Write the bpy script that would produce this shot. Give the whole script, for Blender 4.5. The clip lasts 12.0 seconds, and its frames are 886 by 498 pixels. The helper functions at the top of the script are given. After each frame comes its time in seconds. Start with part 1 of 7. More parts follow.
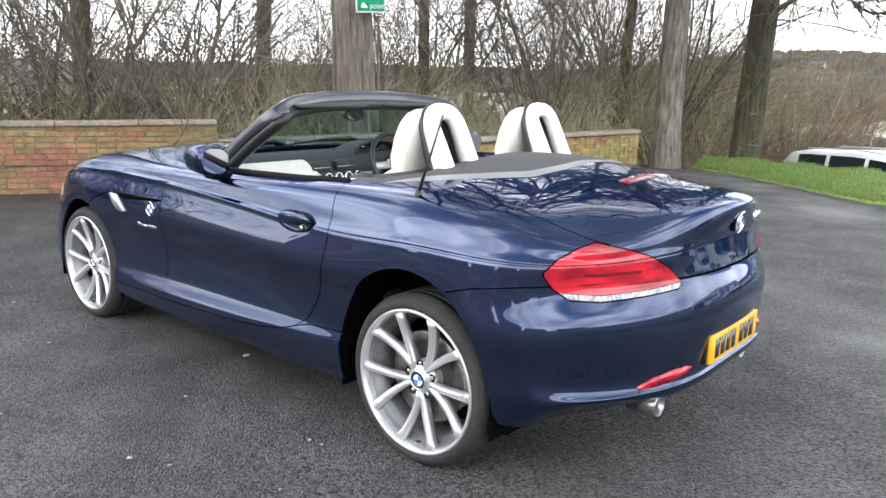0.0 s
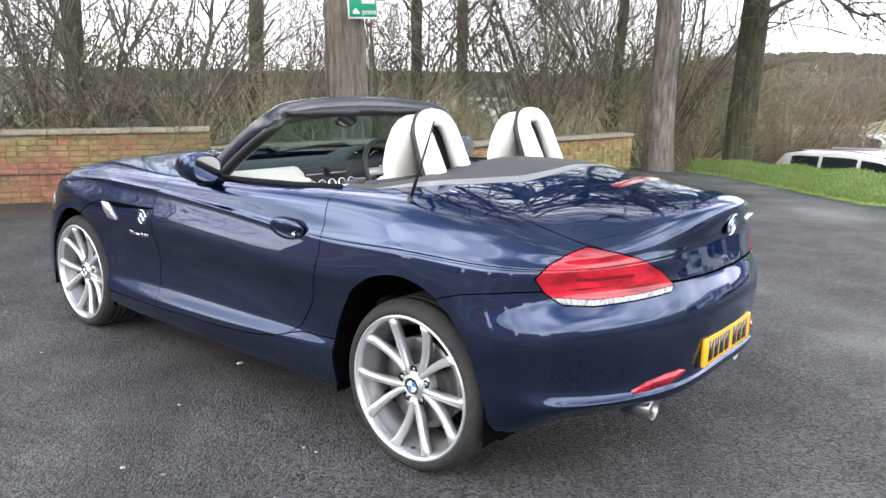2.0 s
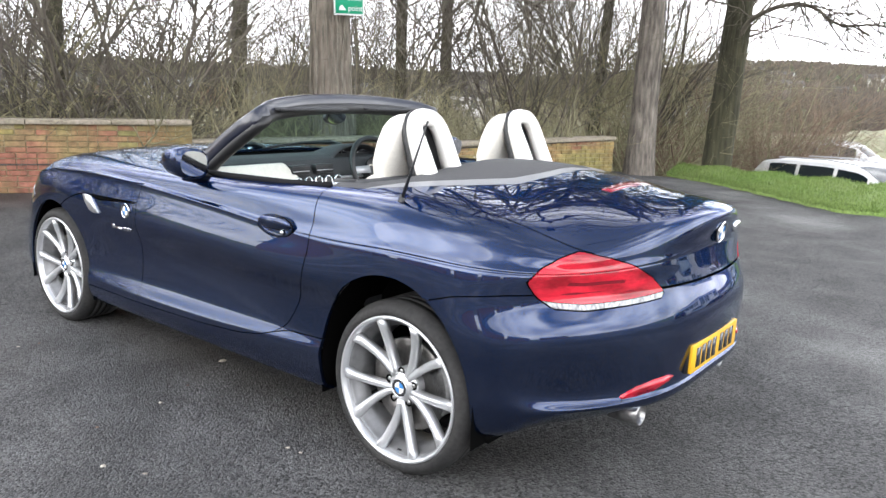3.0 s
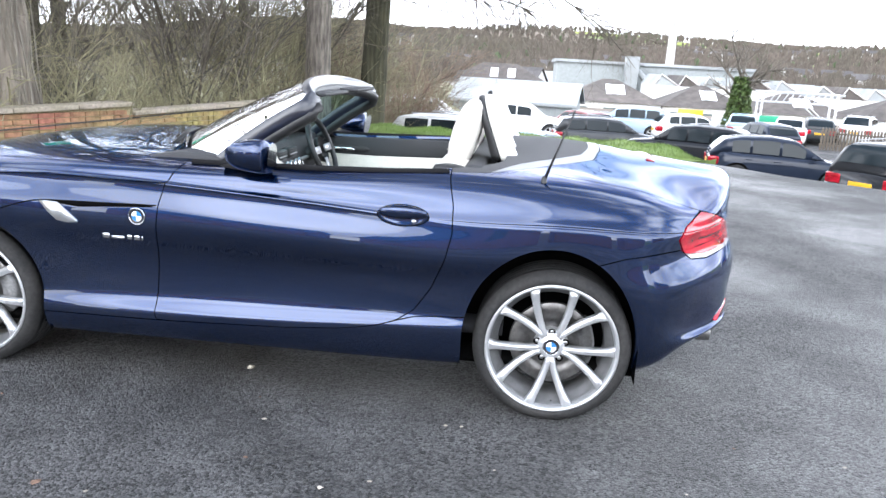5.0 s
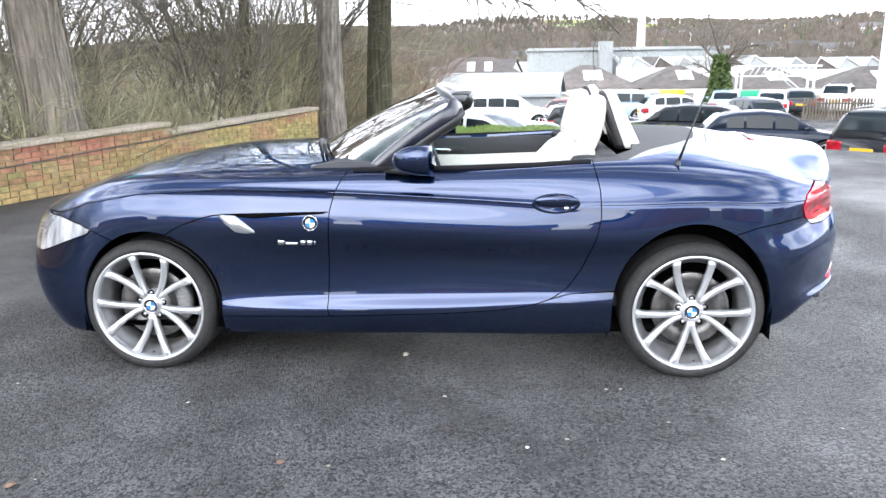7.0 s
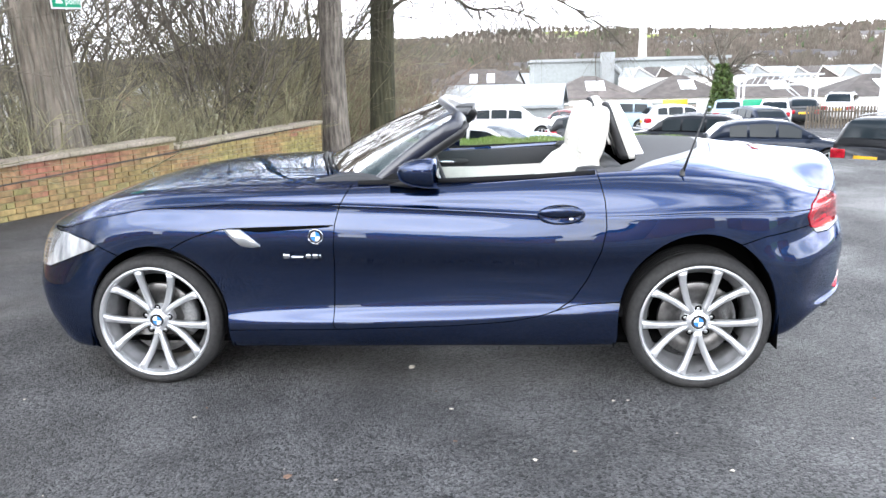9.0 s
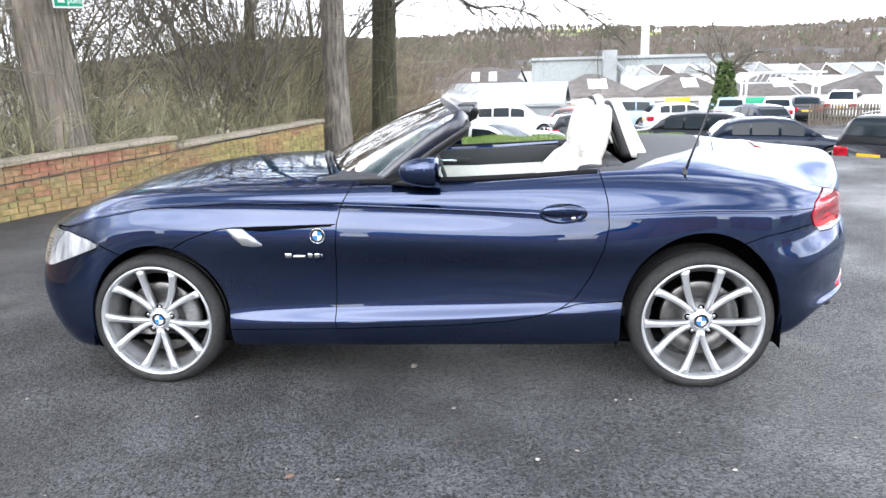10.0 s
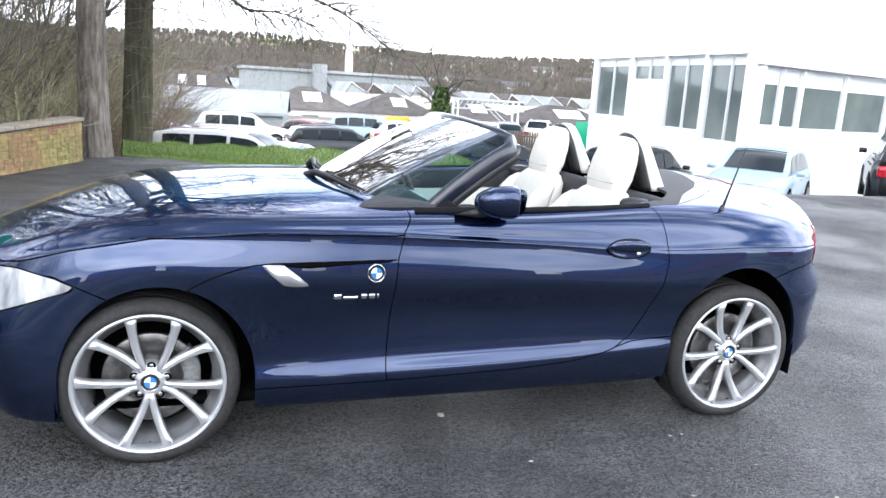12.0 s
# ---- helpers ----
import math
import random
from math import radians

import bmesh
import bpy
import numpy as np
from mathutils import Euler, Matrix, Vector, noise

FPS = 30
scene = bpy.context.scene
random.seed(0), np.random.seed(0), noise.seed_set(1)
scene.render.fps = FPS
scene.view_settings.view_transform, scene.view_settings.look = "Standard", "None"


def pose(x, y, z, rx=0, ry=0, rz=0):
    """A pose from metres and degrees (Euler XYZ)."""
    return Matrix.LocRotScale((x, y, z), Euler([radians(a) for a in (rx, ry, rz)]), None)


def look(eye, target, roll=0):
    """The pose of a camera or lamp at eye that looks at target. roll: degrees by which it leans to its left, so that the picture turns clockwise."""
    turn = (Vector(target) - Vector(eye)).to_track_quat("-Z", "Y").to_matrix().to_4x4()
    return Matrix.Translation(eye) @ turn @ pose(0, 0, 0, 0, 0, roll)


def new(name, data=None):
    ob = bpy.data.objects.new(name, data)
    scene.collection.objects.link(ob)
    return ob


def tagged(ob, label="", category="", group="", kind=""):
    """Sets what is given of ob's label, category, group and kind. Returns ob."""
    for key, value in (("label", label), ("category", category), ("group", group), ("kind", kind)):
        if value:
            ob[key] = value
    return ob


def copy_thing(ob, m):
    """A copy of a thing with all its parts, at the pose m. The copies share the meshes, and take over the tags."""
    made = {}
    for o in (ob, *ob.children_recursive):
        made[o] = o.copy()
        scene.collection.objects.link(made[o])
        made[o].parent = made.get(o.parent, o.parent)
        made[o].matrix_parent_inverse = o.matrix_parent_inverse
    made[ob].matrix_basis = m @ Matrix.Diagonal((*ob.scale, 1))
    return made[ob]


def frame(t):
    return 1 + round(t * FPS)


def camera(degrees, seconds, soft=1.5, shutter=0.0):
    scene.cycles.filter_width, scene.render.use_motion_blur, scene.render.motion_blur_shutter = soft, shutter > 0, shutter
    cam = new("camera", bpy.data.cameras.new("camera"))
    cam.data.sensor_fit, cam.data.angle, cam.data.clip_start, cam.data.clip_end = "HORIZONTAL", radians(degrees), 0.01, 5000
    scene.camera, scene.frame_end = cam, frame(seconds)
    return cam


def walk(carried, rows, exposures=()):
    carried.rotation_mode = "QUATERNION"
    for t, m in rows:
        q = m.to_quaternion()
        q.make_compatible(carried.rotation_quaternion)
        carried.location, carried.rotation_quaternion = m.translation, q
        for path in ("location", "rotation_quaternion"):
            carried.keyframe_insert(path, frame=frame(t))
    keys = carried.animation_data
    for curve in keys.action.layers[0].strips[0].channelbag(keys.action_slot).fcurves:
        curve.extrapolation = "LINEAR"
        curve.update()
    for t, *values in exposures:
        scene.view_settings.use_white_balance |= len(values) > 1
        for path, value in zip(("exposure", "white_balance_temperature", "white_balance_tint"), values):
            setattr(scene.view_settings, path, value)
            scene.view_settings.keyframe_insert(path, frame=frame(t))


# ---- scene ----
cam = camera(60.7, 12.0)
PATH = [
    (0, (2.952, -2.74, 1.352), (1.693, -1.247, 0.923), 1.4),
    (0.5, (2.956, -2.735, 1.351), (1.7, -1.239, 0.921), 1.4),
    (1, (2.953, -2.734, 1.353), (1.697, -1.238, 0.924), 1.1),
    (1.5, (2.954, -2.731, 1.351), (1.703, -1.228, 0.928), 1.0),
    (2, (2.957, -2.732, 1.355), (1.705, -1.228, 0.938), 0.9),
    (2.5, (2.955, -2.73, 1.351), (1.714, -1.218, 0.935), 1.0),
    (3, (2.913, -2.746, 1.359), (1.706, -1.207, 0.941), 2.4),
    (3.2, (2.845, -2.802, 1.36), (1.712, -1.211, 0.929), 4.4),
    (4.8, (1.29, -3.688, 1.406), (1.028, -1.765, 0.924), 4.1),
    (5, (1.076, -3.742, 1.393), (0.886, -1.809, 0.916), 3.3),
    (5.5, (0.65, -3.865, 1.378), (0.537, -1.923, 0.912), 0.5),
    (6, (0.4, -4.054, 1.401), (0.277, -2.131, 0.868), -1.2),
    (6.5, (0.39, -4.126, 1.413), (0.223, -2.2, 0.897), -0.6),
    (7, (0.39, -4.133, 1.416), (0.241, -2.198, 0.933), -0.8),
    (9, (0.385, -4.134, 1.419), (0.225, -2.192, 0.966), -1.4),
    (9.5, (0.386, -4.135, 1.419), (0.226, -2.194, 0.962), -1.5),
    (10, (0.386, -4.128, 1.421), (0.22, -2.188, 0.964), -1.5),
    (10.5, (0.319, -4.106, 1.421), (0.182, -2.167, 0.952), -0.1),
    (11, (-0.02, -4.045, 1.404), (0.143, -2.098, 0.974), 2.5),
    (11.5, (-0.477, -3.85, 1.385), (-0.103, -1.93, 0.973), 1.6),
    (12, (-1.075, -3.607, 1.419), (-0.467, -1.747, 1.005), 3.6),
]
walk(cam, [(t, look(eye, target, roll)) for t, eye, target, roll in PATH], [(0, 0.67, 6480, 10), (3, 0.74, 6480, 10), (5, 0.93, 6080, 10), (6.5, 1.04, 6180, 10), (10, 0.92, 6220, 10), (11.5, 0.77, 6060, 10), (12, 0.72, 6040, 10)])

# ---- light ----
world = bpy.data.worlds.new("sky")
scene.world = world
world.use_nodes = True
wn, wl = world.node_tree.nodes, world.node_tree.links
SUN_UP, SUN_ROUND = radians(34), radians(200)
sky = wn.new("ShaderNodeTexSky")
sky.sky_type = "NISHITA"
sky.sun_disc = False
sky.sun_elevation, sky.sun_rotation = SUN_UP, SUN_ROUND
sky.air_density, sky.dust_density = 1.0, 0.8
# broken cloud, the same all round: seen edge-on and close-set low down, thinner overhead
coord = wn.new("ShaderNodeTexCoord")
flat = wn.new("ShaderNodeMapping")
flat.inputs["Scale"].default_value = (1, 1, 1.5)
flat.inputs["Rotation"].default_value = (0, 0, radians(-35))
clouds = wn.new("ShaderNodeTexNoise")
clouds.inputs["Scale"].default_value, clouds.inputs["Detail"].default_value, clouds.inputs["Roughness"].default_value = 2.1, 8, 0.55
cover = wn.new("ShaderNodeMapRange")
cover.inputs["From Min"].default_value, cover.inputs["From Max"].default_value = 0.36, 0.52
cover.inputs["To Min"].default_value, cover.inputs["To Max"].default_value = 0.12, 1.0
tone = wn.new("ShaderNodeTexNoise")
tone.inputs["Scale"].default_value, tone.inputs["Detail"].default_value = 4.0, 5
shade = wn.new("ShaderNodeMapRange")
shade.inputs["From Min"].default_value, shade.inputs["From Max"].default_value = 0.35, 0.68
shade.inputs["To Min"].default_value, shade.inputs["To Max"].default_value = 0.55, 1.4
grey = wn.new("ShaderNodeMix")
grey.data_type = "RGBA"
tint = wn.new("ShaderNodeVectorMath")
tint.operation = "SCALE"
tint.inputs[0].default_value = (19.5, 19.8, 20.5)
wl.new(coord.outputs["Generated"], flat.inputs["Vector"])
wl.new(flat.outputs["Vector"], clouds.inputs["Vector"])
wl.new(flat.outputs["Vector"], tone.inputs["Vector"])
height = wn.new("ShaderNodeSeparateXYZ")
thin = wn.new("ShaderNodeMath")
thin.operation = "MULTIPLY_ADD"
thin.inputs[1].default_value = -0.33
wl.new(coord.outputs["Generated"], height.inputs["Vector"])
wl.new(height.outputs["Z"], thin.inputs[0])
lift = wn.new("ShaderNodeMath")
lift.inputs[1].default_value = 0.17
wl.new(clouds.outputs["Fac"], lift.inputs[0])
wl.new(lift.outputs["Value"], thin.inputs[2])
wl.new(thin.outputs["Value"], cover.inputs["Value"])
wl.new(tone.outputs["Fac"], shade.inputs["Value"])
wl.new(shade.outputs["Result"], tint.inputs["Scale"])
wl.new(cover.outputs["Result"], grey.inputs["Factor"])
wl.new(sky.outputs["Color"], grey.inputs["A"])
wl.new(tint.outputs["Vector"], grey.inputs["B"])
back = wn["Background"]
back.inputs["Strength"].default_value = 0.15
wl.new(grey.outputs["Result"], back.inputs["Color"])
sun = new("sun", bpy.data.lights.new("sun", "SUN"))
sun.data.energy, sun.data.angle, sun.data.color = 0.95, radians(50), (1.0, 0.97, 0.92)
sun.matrix_world = look((0, 0, 30), Vector((0, 0, 30)) - Vector((math.sin(SUN_ROUND) * math.cos(SUN_UP), math.cos(SUN_ROUND) * math.cos(SUN_UP), math.sin(SUN_UP))))


# ---- materials ----
def material(name, color, rough=0.5, metal=0.0, grain=0.0, grain_scale=40.0, bump=0.0, bump_scale=200.0, coat=0.0, second=None, blend_scale=3.0, spec=0.5, stretch=(1, 1, 1), vary=0.0, emit=0.0, run_on=False):
    """A surface with variation at two scales: grain in its brightness, broad patches towards a second colour, and fine relief."""
    m = bpy.data.materials.new(name)
    m.use_nodes = True
    n, l = m.node_tree.nodes, m.node_tree.links
    b = n["Principled BSDF"]
    b.inputs["Roughness"].default_value, b.inputs["Metallic"].default_value = rough, metal
    b.inputs["Specular IOR Level"].default_value = spec
    b.inputs["Coat Weight"].default_value, b.inputs["Coat Roughness"].default_value = coat, 0.02
    b.inputs["Base Color"].default_value = (*color, 1)
    if emit:
        b.inputs["Emission Color"].default_value, b.inputs["Emission Strength"].default_value = (*color, 1), emit
    if not (grain or second or bump or vary):
        return m
    where = n.new("ShaderNodeTexCoord")
    mp = n.new("ShaderNodeMapping")
    mp.inputs["Scale"].default_value = stretch
    if run_on:
        where = n.new("ShaderNodeNewGeometry")
    l.new(where.outputs["Position" if run_on else "Object"], mp.inputs["Vector"])
    out = None
    if second:
        big = n.new("ShaderNodeTexNoise")
        big.inputs["Scale"].default_value, big.inputs["Detail"].default_value = blend_scale, 4
        ramp = n.new("ShaderNodeMapRange")
        ramp.inputs["From Min"].default_value, ramp.inputs["From Max"].default_value = 0.35, 0.65
        mix = n.new("ShaderNodeMix")
        mix.data_type = "RGBA"
        mix.inputs["A"].default_value, mix.inputs["B"].default_value = (*color, 1), (*second, 1)
        l.new(mp.outputs["Vector"], big.inputs["Vector"])
        l.new(big.outputs["Fac"], ramp.inputs["Value"])
        l.new(ramp.outputs["Result"], mix.inputs["Factor"])
        out = mix.outputs["Result"]
    if grain or vary:
        fine = n.new("ShaderNodeTexNoise")
        fine.inputs["Scale"].default_value, fine.inputs["Detail"].default_value = grain_scale, 3
        span = n.new("ShaderNodeMapRange")
        span.inputs["From Min"].default_value, span.inputs["From Max"].default_value = 0.3, 0.7
        span.inputs["To Min"].default_value, span.inputs["To Max"].default_value = 1 - grain, 1 + grain
        l.new(mp.outputs["Vector"], fine.inputs["Vector"])
        l.new(fine.outputs["Fac"], span.inputs["Value"])
        value = span.outputs["Result"]
        if vary:
            info = n.new("ShaderNodeObjectInfo")
            each = n.new("ShaderNodeMapRange")
            each.inputs["To Min"].default_value, each.inputs["To Max"].default_value = 1 - vary, 1 + vary
            times = n.new("ShaderNodeMath")
            times.operation = "MULTIPLY"
            l.new(info.outputs["Random"], each.inputs["Value"])
            l.new(each.outputs["Result"], times.inputs[0])
            l.new(value, times.inputs[1])
            value = times.outputs["Value"]
        scale = n.new("ShaderNodeVectorMath")
        scale.operation = "SCALE"
        scale.inputs[0].default_value = color
        if out:
            l.new(out, scale.inputs[0])
        l.new(value, scale.inputs["Scale"])
        out = scale.outputs["Vector"]
    if out:
        l.new(out, b.inputs["Base Color"])
    if bump:
        rel = n.new("ShaderNodeTexNoise")
        rel.inputs["Scale"].default_value, rel.inputs["Detail"].default_value = bump_scale, 3
        bn = n.new("ShaderNodeBump")
        bn.inputs["Strength"].default_value, bn.inputs["Distance"].default_value = min(1.0, bump), 0.02
        l.new(mp.outputs["Vector"], rel.inputs["Vector"])
        l.new(rel.outputs["Fac"], bn.inputs["Height"])
        l.new(bn.outputs["Normal"], b.inputs["Normal"])
    return m


PAINT = material("dark blue pearl paint", (0.0046, 0.0174, 0.062), 0.27, 0.9, coat=1.0, spec=0.0, grain=0.18, grain_scale=1200)
PAINT.node_tree.nodes["Principled BSDF"].inputs["Coat IOR"].default_value = 1.6
PAINT.node_tree.nodes["Principled BSDF"].inputs["Specular Tint"].default_value = (0.20, 0.49, 0.82, 1)
PAINT.node_tree.nodes["Principled BSDF"].inputs["Coat Roughness"].default_value = 0.008
BLACK = material("black plastic", (0.012, 0.012, 0.013), 0.45, grain=0.2, grain_scale=300, bump=0.05, bump_scale=600)
COWL = material("matt black cowl", (0.012, 0.012, 0.013), 0.8, spec=0.08)
# GAP: near-black colour stands in for the shade inside gaps, arches and hollows
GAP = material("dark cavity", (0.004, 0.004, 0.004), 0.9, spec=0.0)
TYRE = material("tyre rubber", (0.022, 0.022, 0.0225), 0.75, spec=0.25, grain=0.25, grain_scale=60, second=(0.034, 0.033, 0.0325), blend_scale=6)
ALLOY = material("silver alloy", (0.56, 0.57, 0.585), 0.3, 0.65, coat=0.5, grain=0.05, grain_scale=500)
CHROME = material("chrome", (0.8, 0.81, 0.83), 0.08, 1.0)
PIPE = material("sooted exhaust steel", (0.34, 0.335, 0.33), 0.3, 0.9, grain=0.25, grain_scale=60)
DISC = material("brake disc iron", (0.16, 0.155, 0.15), 0.42, 0.9, grain=0.2, grain_scale=60)
LEATHER = material("ivory leather", (0.68, 0.65, 0.59), 0.5, grain=0.05, grain_scale=80, bump=0.12, bump_scale=350, second=(0.62, 0.59, 0.53), blend_scale=6)
DARKTRIM = material("charcoal soft trim", (0.03, 0.031, 0.034), 0.7, grain=0.2, grain_scale=200, bump=0.1, bump_scale=700)
TONNEAU = material("grey tonneau cloth", (0.05, 0.05, 0.053), 0.75, grain=0.15, grain_scale=500, bump=0.15, bump_scale=900)
ROOFEDGE = material("pale grey satin edge", (0.19, 0.195, 0.205), 0.4, grain=0.08, grain_scale=300, coat=0.2)
FRAMEDARK = material("dark gloss screen frame", (0.006, 0.008, 0.018), 0.3, coat=0.6, grain=0.1, grain_scale=300)
SILVERTRIM = material("satin silver trim", (0.5, 0.5, 0.52), 0.35, 0.6)
REDLENS = material("red lamp lens", (0.56, 0.012, 0.03), 0.05, coat=0.8, spec=0.3, second=(0.22, 0.003, 0.01), blend_scale=9, stretch=(1, 1, 2.6), grain=0.12, grain_scale=70)
REDDARK = material("dark red lamp lens", (0.16, 0.004, 0.012), 0.08, coat=0.5, grain=0.1, grain_scale=70)
HEADLENS = material("bright headlamp lens", (0.62, 0.63, 0.65), 0.2, 0.4, coat=1.0, second=(0.20, 0.21, 0.23), blend_scale=8, stretch=(2.5, 1, 0.6))
CLEARLENS = material("clear lamp lens", (0.44, 0.45, 0.45), 0.2, coat=0.6, second=(0.16, 0.16, 0.17), blend_scale=26, stretch=(5, 5, 0.3), grain=0.1, grain_scale=60)
WHITEPAINT = material("white paint", (0.8, 0.8, 0.8), 0.4, grain=0.04, grain_scale=5)
YELLOW = material("yellow plate", (0.75, 0.42, 0.02), 0.4)
GRASS = material("mown grass", (0.13, 0.205, 0.045), 0.8, grain=0.4, grain_scale=30, second=(0.155, 0.215, 0.06), blend_scale=0.8, bump=0.6, bump_scale=60)


def glass(name, tint):
    """Thin clear glazing: tinted through-view, mirror gloss by Fresnel."""
    m = bpy.data.materials.new(name)
    m.use_nodes = True
    n, l = m.node_tree.nodes, m.node_tree.links
    n.remove(n["Principled BSDF"])
    clear, gloss, mix, edge = n.new("ShaderNodeBsdfTransparent"), n.new("ShaderNodeBsdfGlossy"), n.new("ShaderNodeMixShader"), n.new("ShaderNodeFresnel")
    clear.inputs["Color"].default_value = (*tint, 1)
    gloss.inputs["Roughness"].default_value = 0.0
    edge.inputs["IOR"].default_value = 1.24
    l.new(edge.outputs["Fac"], mix.inputs["Fac"])
    l.new(clear.outputs["BSDF"], mix.inputs[1])
    l.new(gloss.outputs["BSDF"], mix.inputs[2])
    l.new(mix.outputs["Shader"], n["Material Output"].inputs["Surface"])
    return m


SCREEN = glass("clear screen glass", (0.44, 0.60, 0.61))


# ---- mesh tools ----
def build_quads(me, points, quads):
    me.vertices.add(len(points))
    me.vertices.foreach_set("co", np.asarray(points, np.float32).ravel())
    me.loops.add(quads.size)
    me.loops.foreach_set("vertex_index", quads.astype(np.int32).ravel())
    me.polygons.add(len(quads))
    me.polygons.foreach_set("loop_start", np.arange(0, quads.size, 4, dtype=np.int32))
    me.update(calc_edges=True)


def part(name, data, mat, parent=None, label="", smooth=True):
    """Links a bmesh, or (points, faces), as one mesh object under a thing or a part."""
    me = bpy.data.meshes.new(name)
    if isinstance(data, bmesh.types.BMesh):
        data.to_mesh(me)
        data.free()
    else:
        if isinstance(data[1], np.ndarray):
            build_quads(me, data[0], data[1])
        else:
            me.from_pydata([tuple(p) for p in data[0]], [], [tuple(f) for f in data[1]])
    me.materials.append(mat)
    if smooth:
        me.shade_smooth()
    ob = new(name, me)
    ob.parent = parent
    return tagged(ob, label)


def thing(name, label, category, group="", kind="", m=None):
    ob = new(name)
    if m is not None:
        ob.matrix_world = m
    return tagged(ob, label, category, group, kind)


def spline(points, count, closed=False, ends=None):
    """Catmull-Rom through points, count steps to a span."""
    p = np.array(points, float)
    if closed:
        ext = np.vstack([p[-1], p, p[0], p[1]])
    else:
        a, b = ends if ends else (2 * p[0] - p[1], 2 * p[-1] - p[-2])
        ext = np.vstack([a, p, b])
    out = []
    for i in range(len(ext) - 3):
        p0, p1, p2, p3 = ext[i : i + 4]
        for t in np.arange(count) / count:
            out.append(0.5 * (2 * p1 + (p2 - p0) * t + (2 * p0 - 5 * p1 + 4 * p2 - p3) * t * t + (3 * p1 - p0 - 3 * p2 + p3) * t**3))
    if not closed:
        out.append(ext[-2])
    return np.array(out)


def grid_faces(rows, cols, wrap=False):
    out = []
    for i in range(rows - 1):
        for j in range(cols if wrap else cols - 1):
            k = (j + 1) % cols
            out.append((i * cols + j, i * cols + k, (i + 1) * cols + k, (i + 1) * cols + j))
    return out


def loft(rings, wrap=True, caps=True):
    """A skin through rings of equally many points."""
    rings = [np.asarray(r, float) for r in rings]
    n = len(rings[0])
    pts = np.vstack(rings)
    faces = grid_faces(len(rings), n, wrap)
    if caps and wrap:
        faces += [tuple(range(n))[::-1], tuple(range((len(rings) - 1) * n, len(rings) * n))]
    return pts, faces


def tube(points, radius, sides=8, caps=True):
    """A round bar along points; radius may be one for each point."""
    p = np.array(points, float)
    r = np.full(len(p), radius) if np.isscalar(radius) else np.array(radius)
    rings = []
    up = np.array((0.13, 0.31, 0.94))
    for i in range(len(p)):
        d = p[min(i + 1, len(p) - 1)] - p[max(i - 1, 0)]
        d = d / (np.linalg.norm(d) + 1e-9)
        a = np.cross(d, up)
        if np.linalg.norm(a) < 0.15:
            a = np.cross(d, (1.0, 0, 0))
        a /= np.linalg.norm(a)
        b = np.cross(d, a)
        ang = np.arange(sides) * 2 * np.pi / sides
        rings.append(p[i] + r[i] * (np.cos(ang)[:, None] * a + np.sin(ang)[:, None] * b))
    return loft(rings, True, caps)


def box(lo, hi, bevel=0.0, segments=2):
    bm = bmesh.new()
    bmesh.ops.create_cube(bm, size=1)
    for v in bm.verts:
        v.co = Vector([lo[i] + (v.co[i] + 0.5) * (hi[i] - lo[i]) for i in range(3)])
    if bevel:
        bmesh.ops.bevel(bm, geom=bm.edges[:], offset=bevel, segments=segments, affect="EDGES", profile=0.5)
    return bm


def prism(outline, lo, hi, axis=1, bevel=0.0):
    """An outline in the plane across axis, from lo to hi along it."""
    bm = bmesh.new()
    order = [i for i in range(3) if i != axis]
    sides = []
    for v in (lo, hi):
        ring = []
        for a, b in outline:
            co = [0.0, 0.0, 0.0]
            co[order[0]], co[order[1]], co[axis] = a, b, v
            ring.append(bm.verts.new(co))
        sides.append(ring)
    n = len(outline)
    for i in range(n):
        bm.faces.new((sides[0][i], sides[0][(i + 1) % n], sides[1][(i + 1) % n], sides[1][i]))
    bm.faces.new(sides[0][::-1])
    bm.faces.new(sides[1])
    bmesh.ops.recalc_face_normals(bm, faces=bm.faces[:])
    if bevel:
        bmesh.ops.bevel(bm, geom=bm.edges[:], offset=bevel, segments=2, affect="EDGES", profile=0.5)
    return bm


def lathe(profile, steps, axis=1):
    """Turns a profile of (radius, height) round the axis y (or z)."""
    rings = []
    for k in range(steps):
        a = 2 * np.pi * k / steps
        if axis == 1:
            rings.append([(r * np.cos(a), h, r * np.sin(a)) for r, h in profile])
        else:
            rings.append([(r * np.cos(a), r * np.sin(a), h) for r, h in profile])
    rings.append(rings[0])
    pts, n = np.vstack(rings[:-1]), len(profile)
    faces = []
    for i in range(steps):
        k = (i + 1) % steps
        for j in range(n - 1):
            faces.append((i * n + j, i * n + j + 1, k * n + j + 1, k * n + j))
    return pts, faces


def both(*lots):
    """Several (points, faces) as one."""
    pts, faces, base = [], [], 0
    for p, f in lots:
        pts.append(np.asarray(p, float))
        faces += [tuple(i + base for i in q) for q in f]
        base += len(p)
    return np.vstack(pts), faces


def moved(lot, offset=(0, 0, 0), mirror=None):
    p = np.array(lot[0], float)
    f = lot[1]
    if mirror is not None:
        p[:, mirror] *= -1
        f = [tuple(q[::-1]) for q in f]
    return p + np.array(offset), f


def turned(lot, m):
    p = np.asarray(lot[0], float)
    m = np.array(m)
    return p @ m[:3, :3].T + m[:3, 3], lot[1]


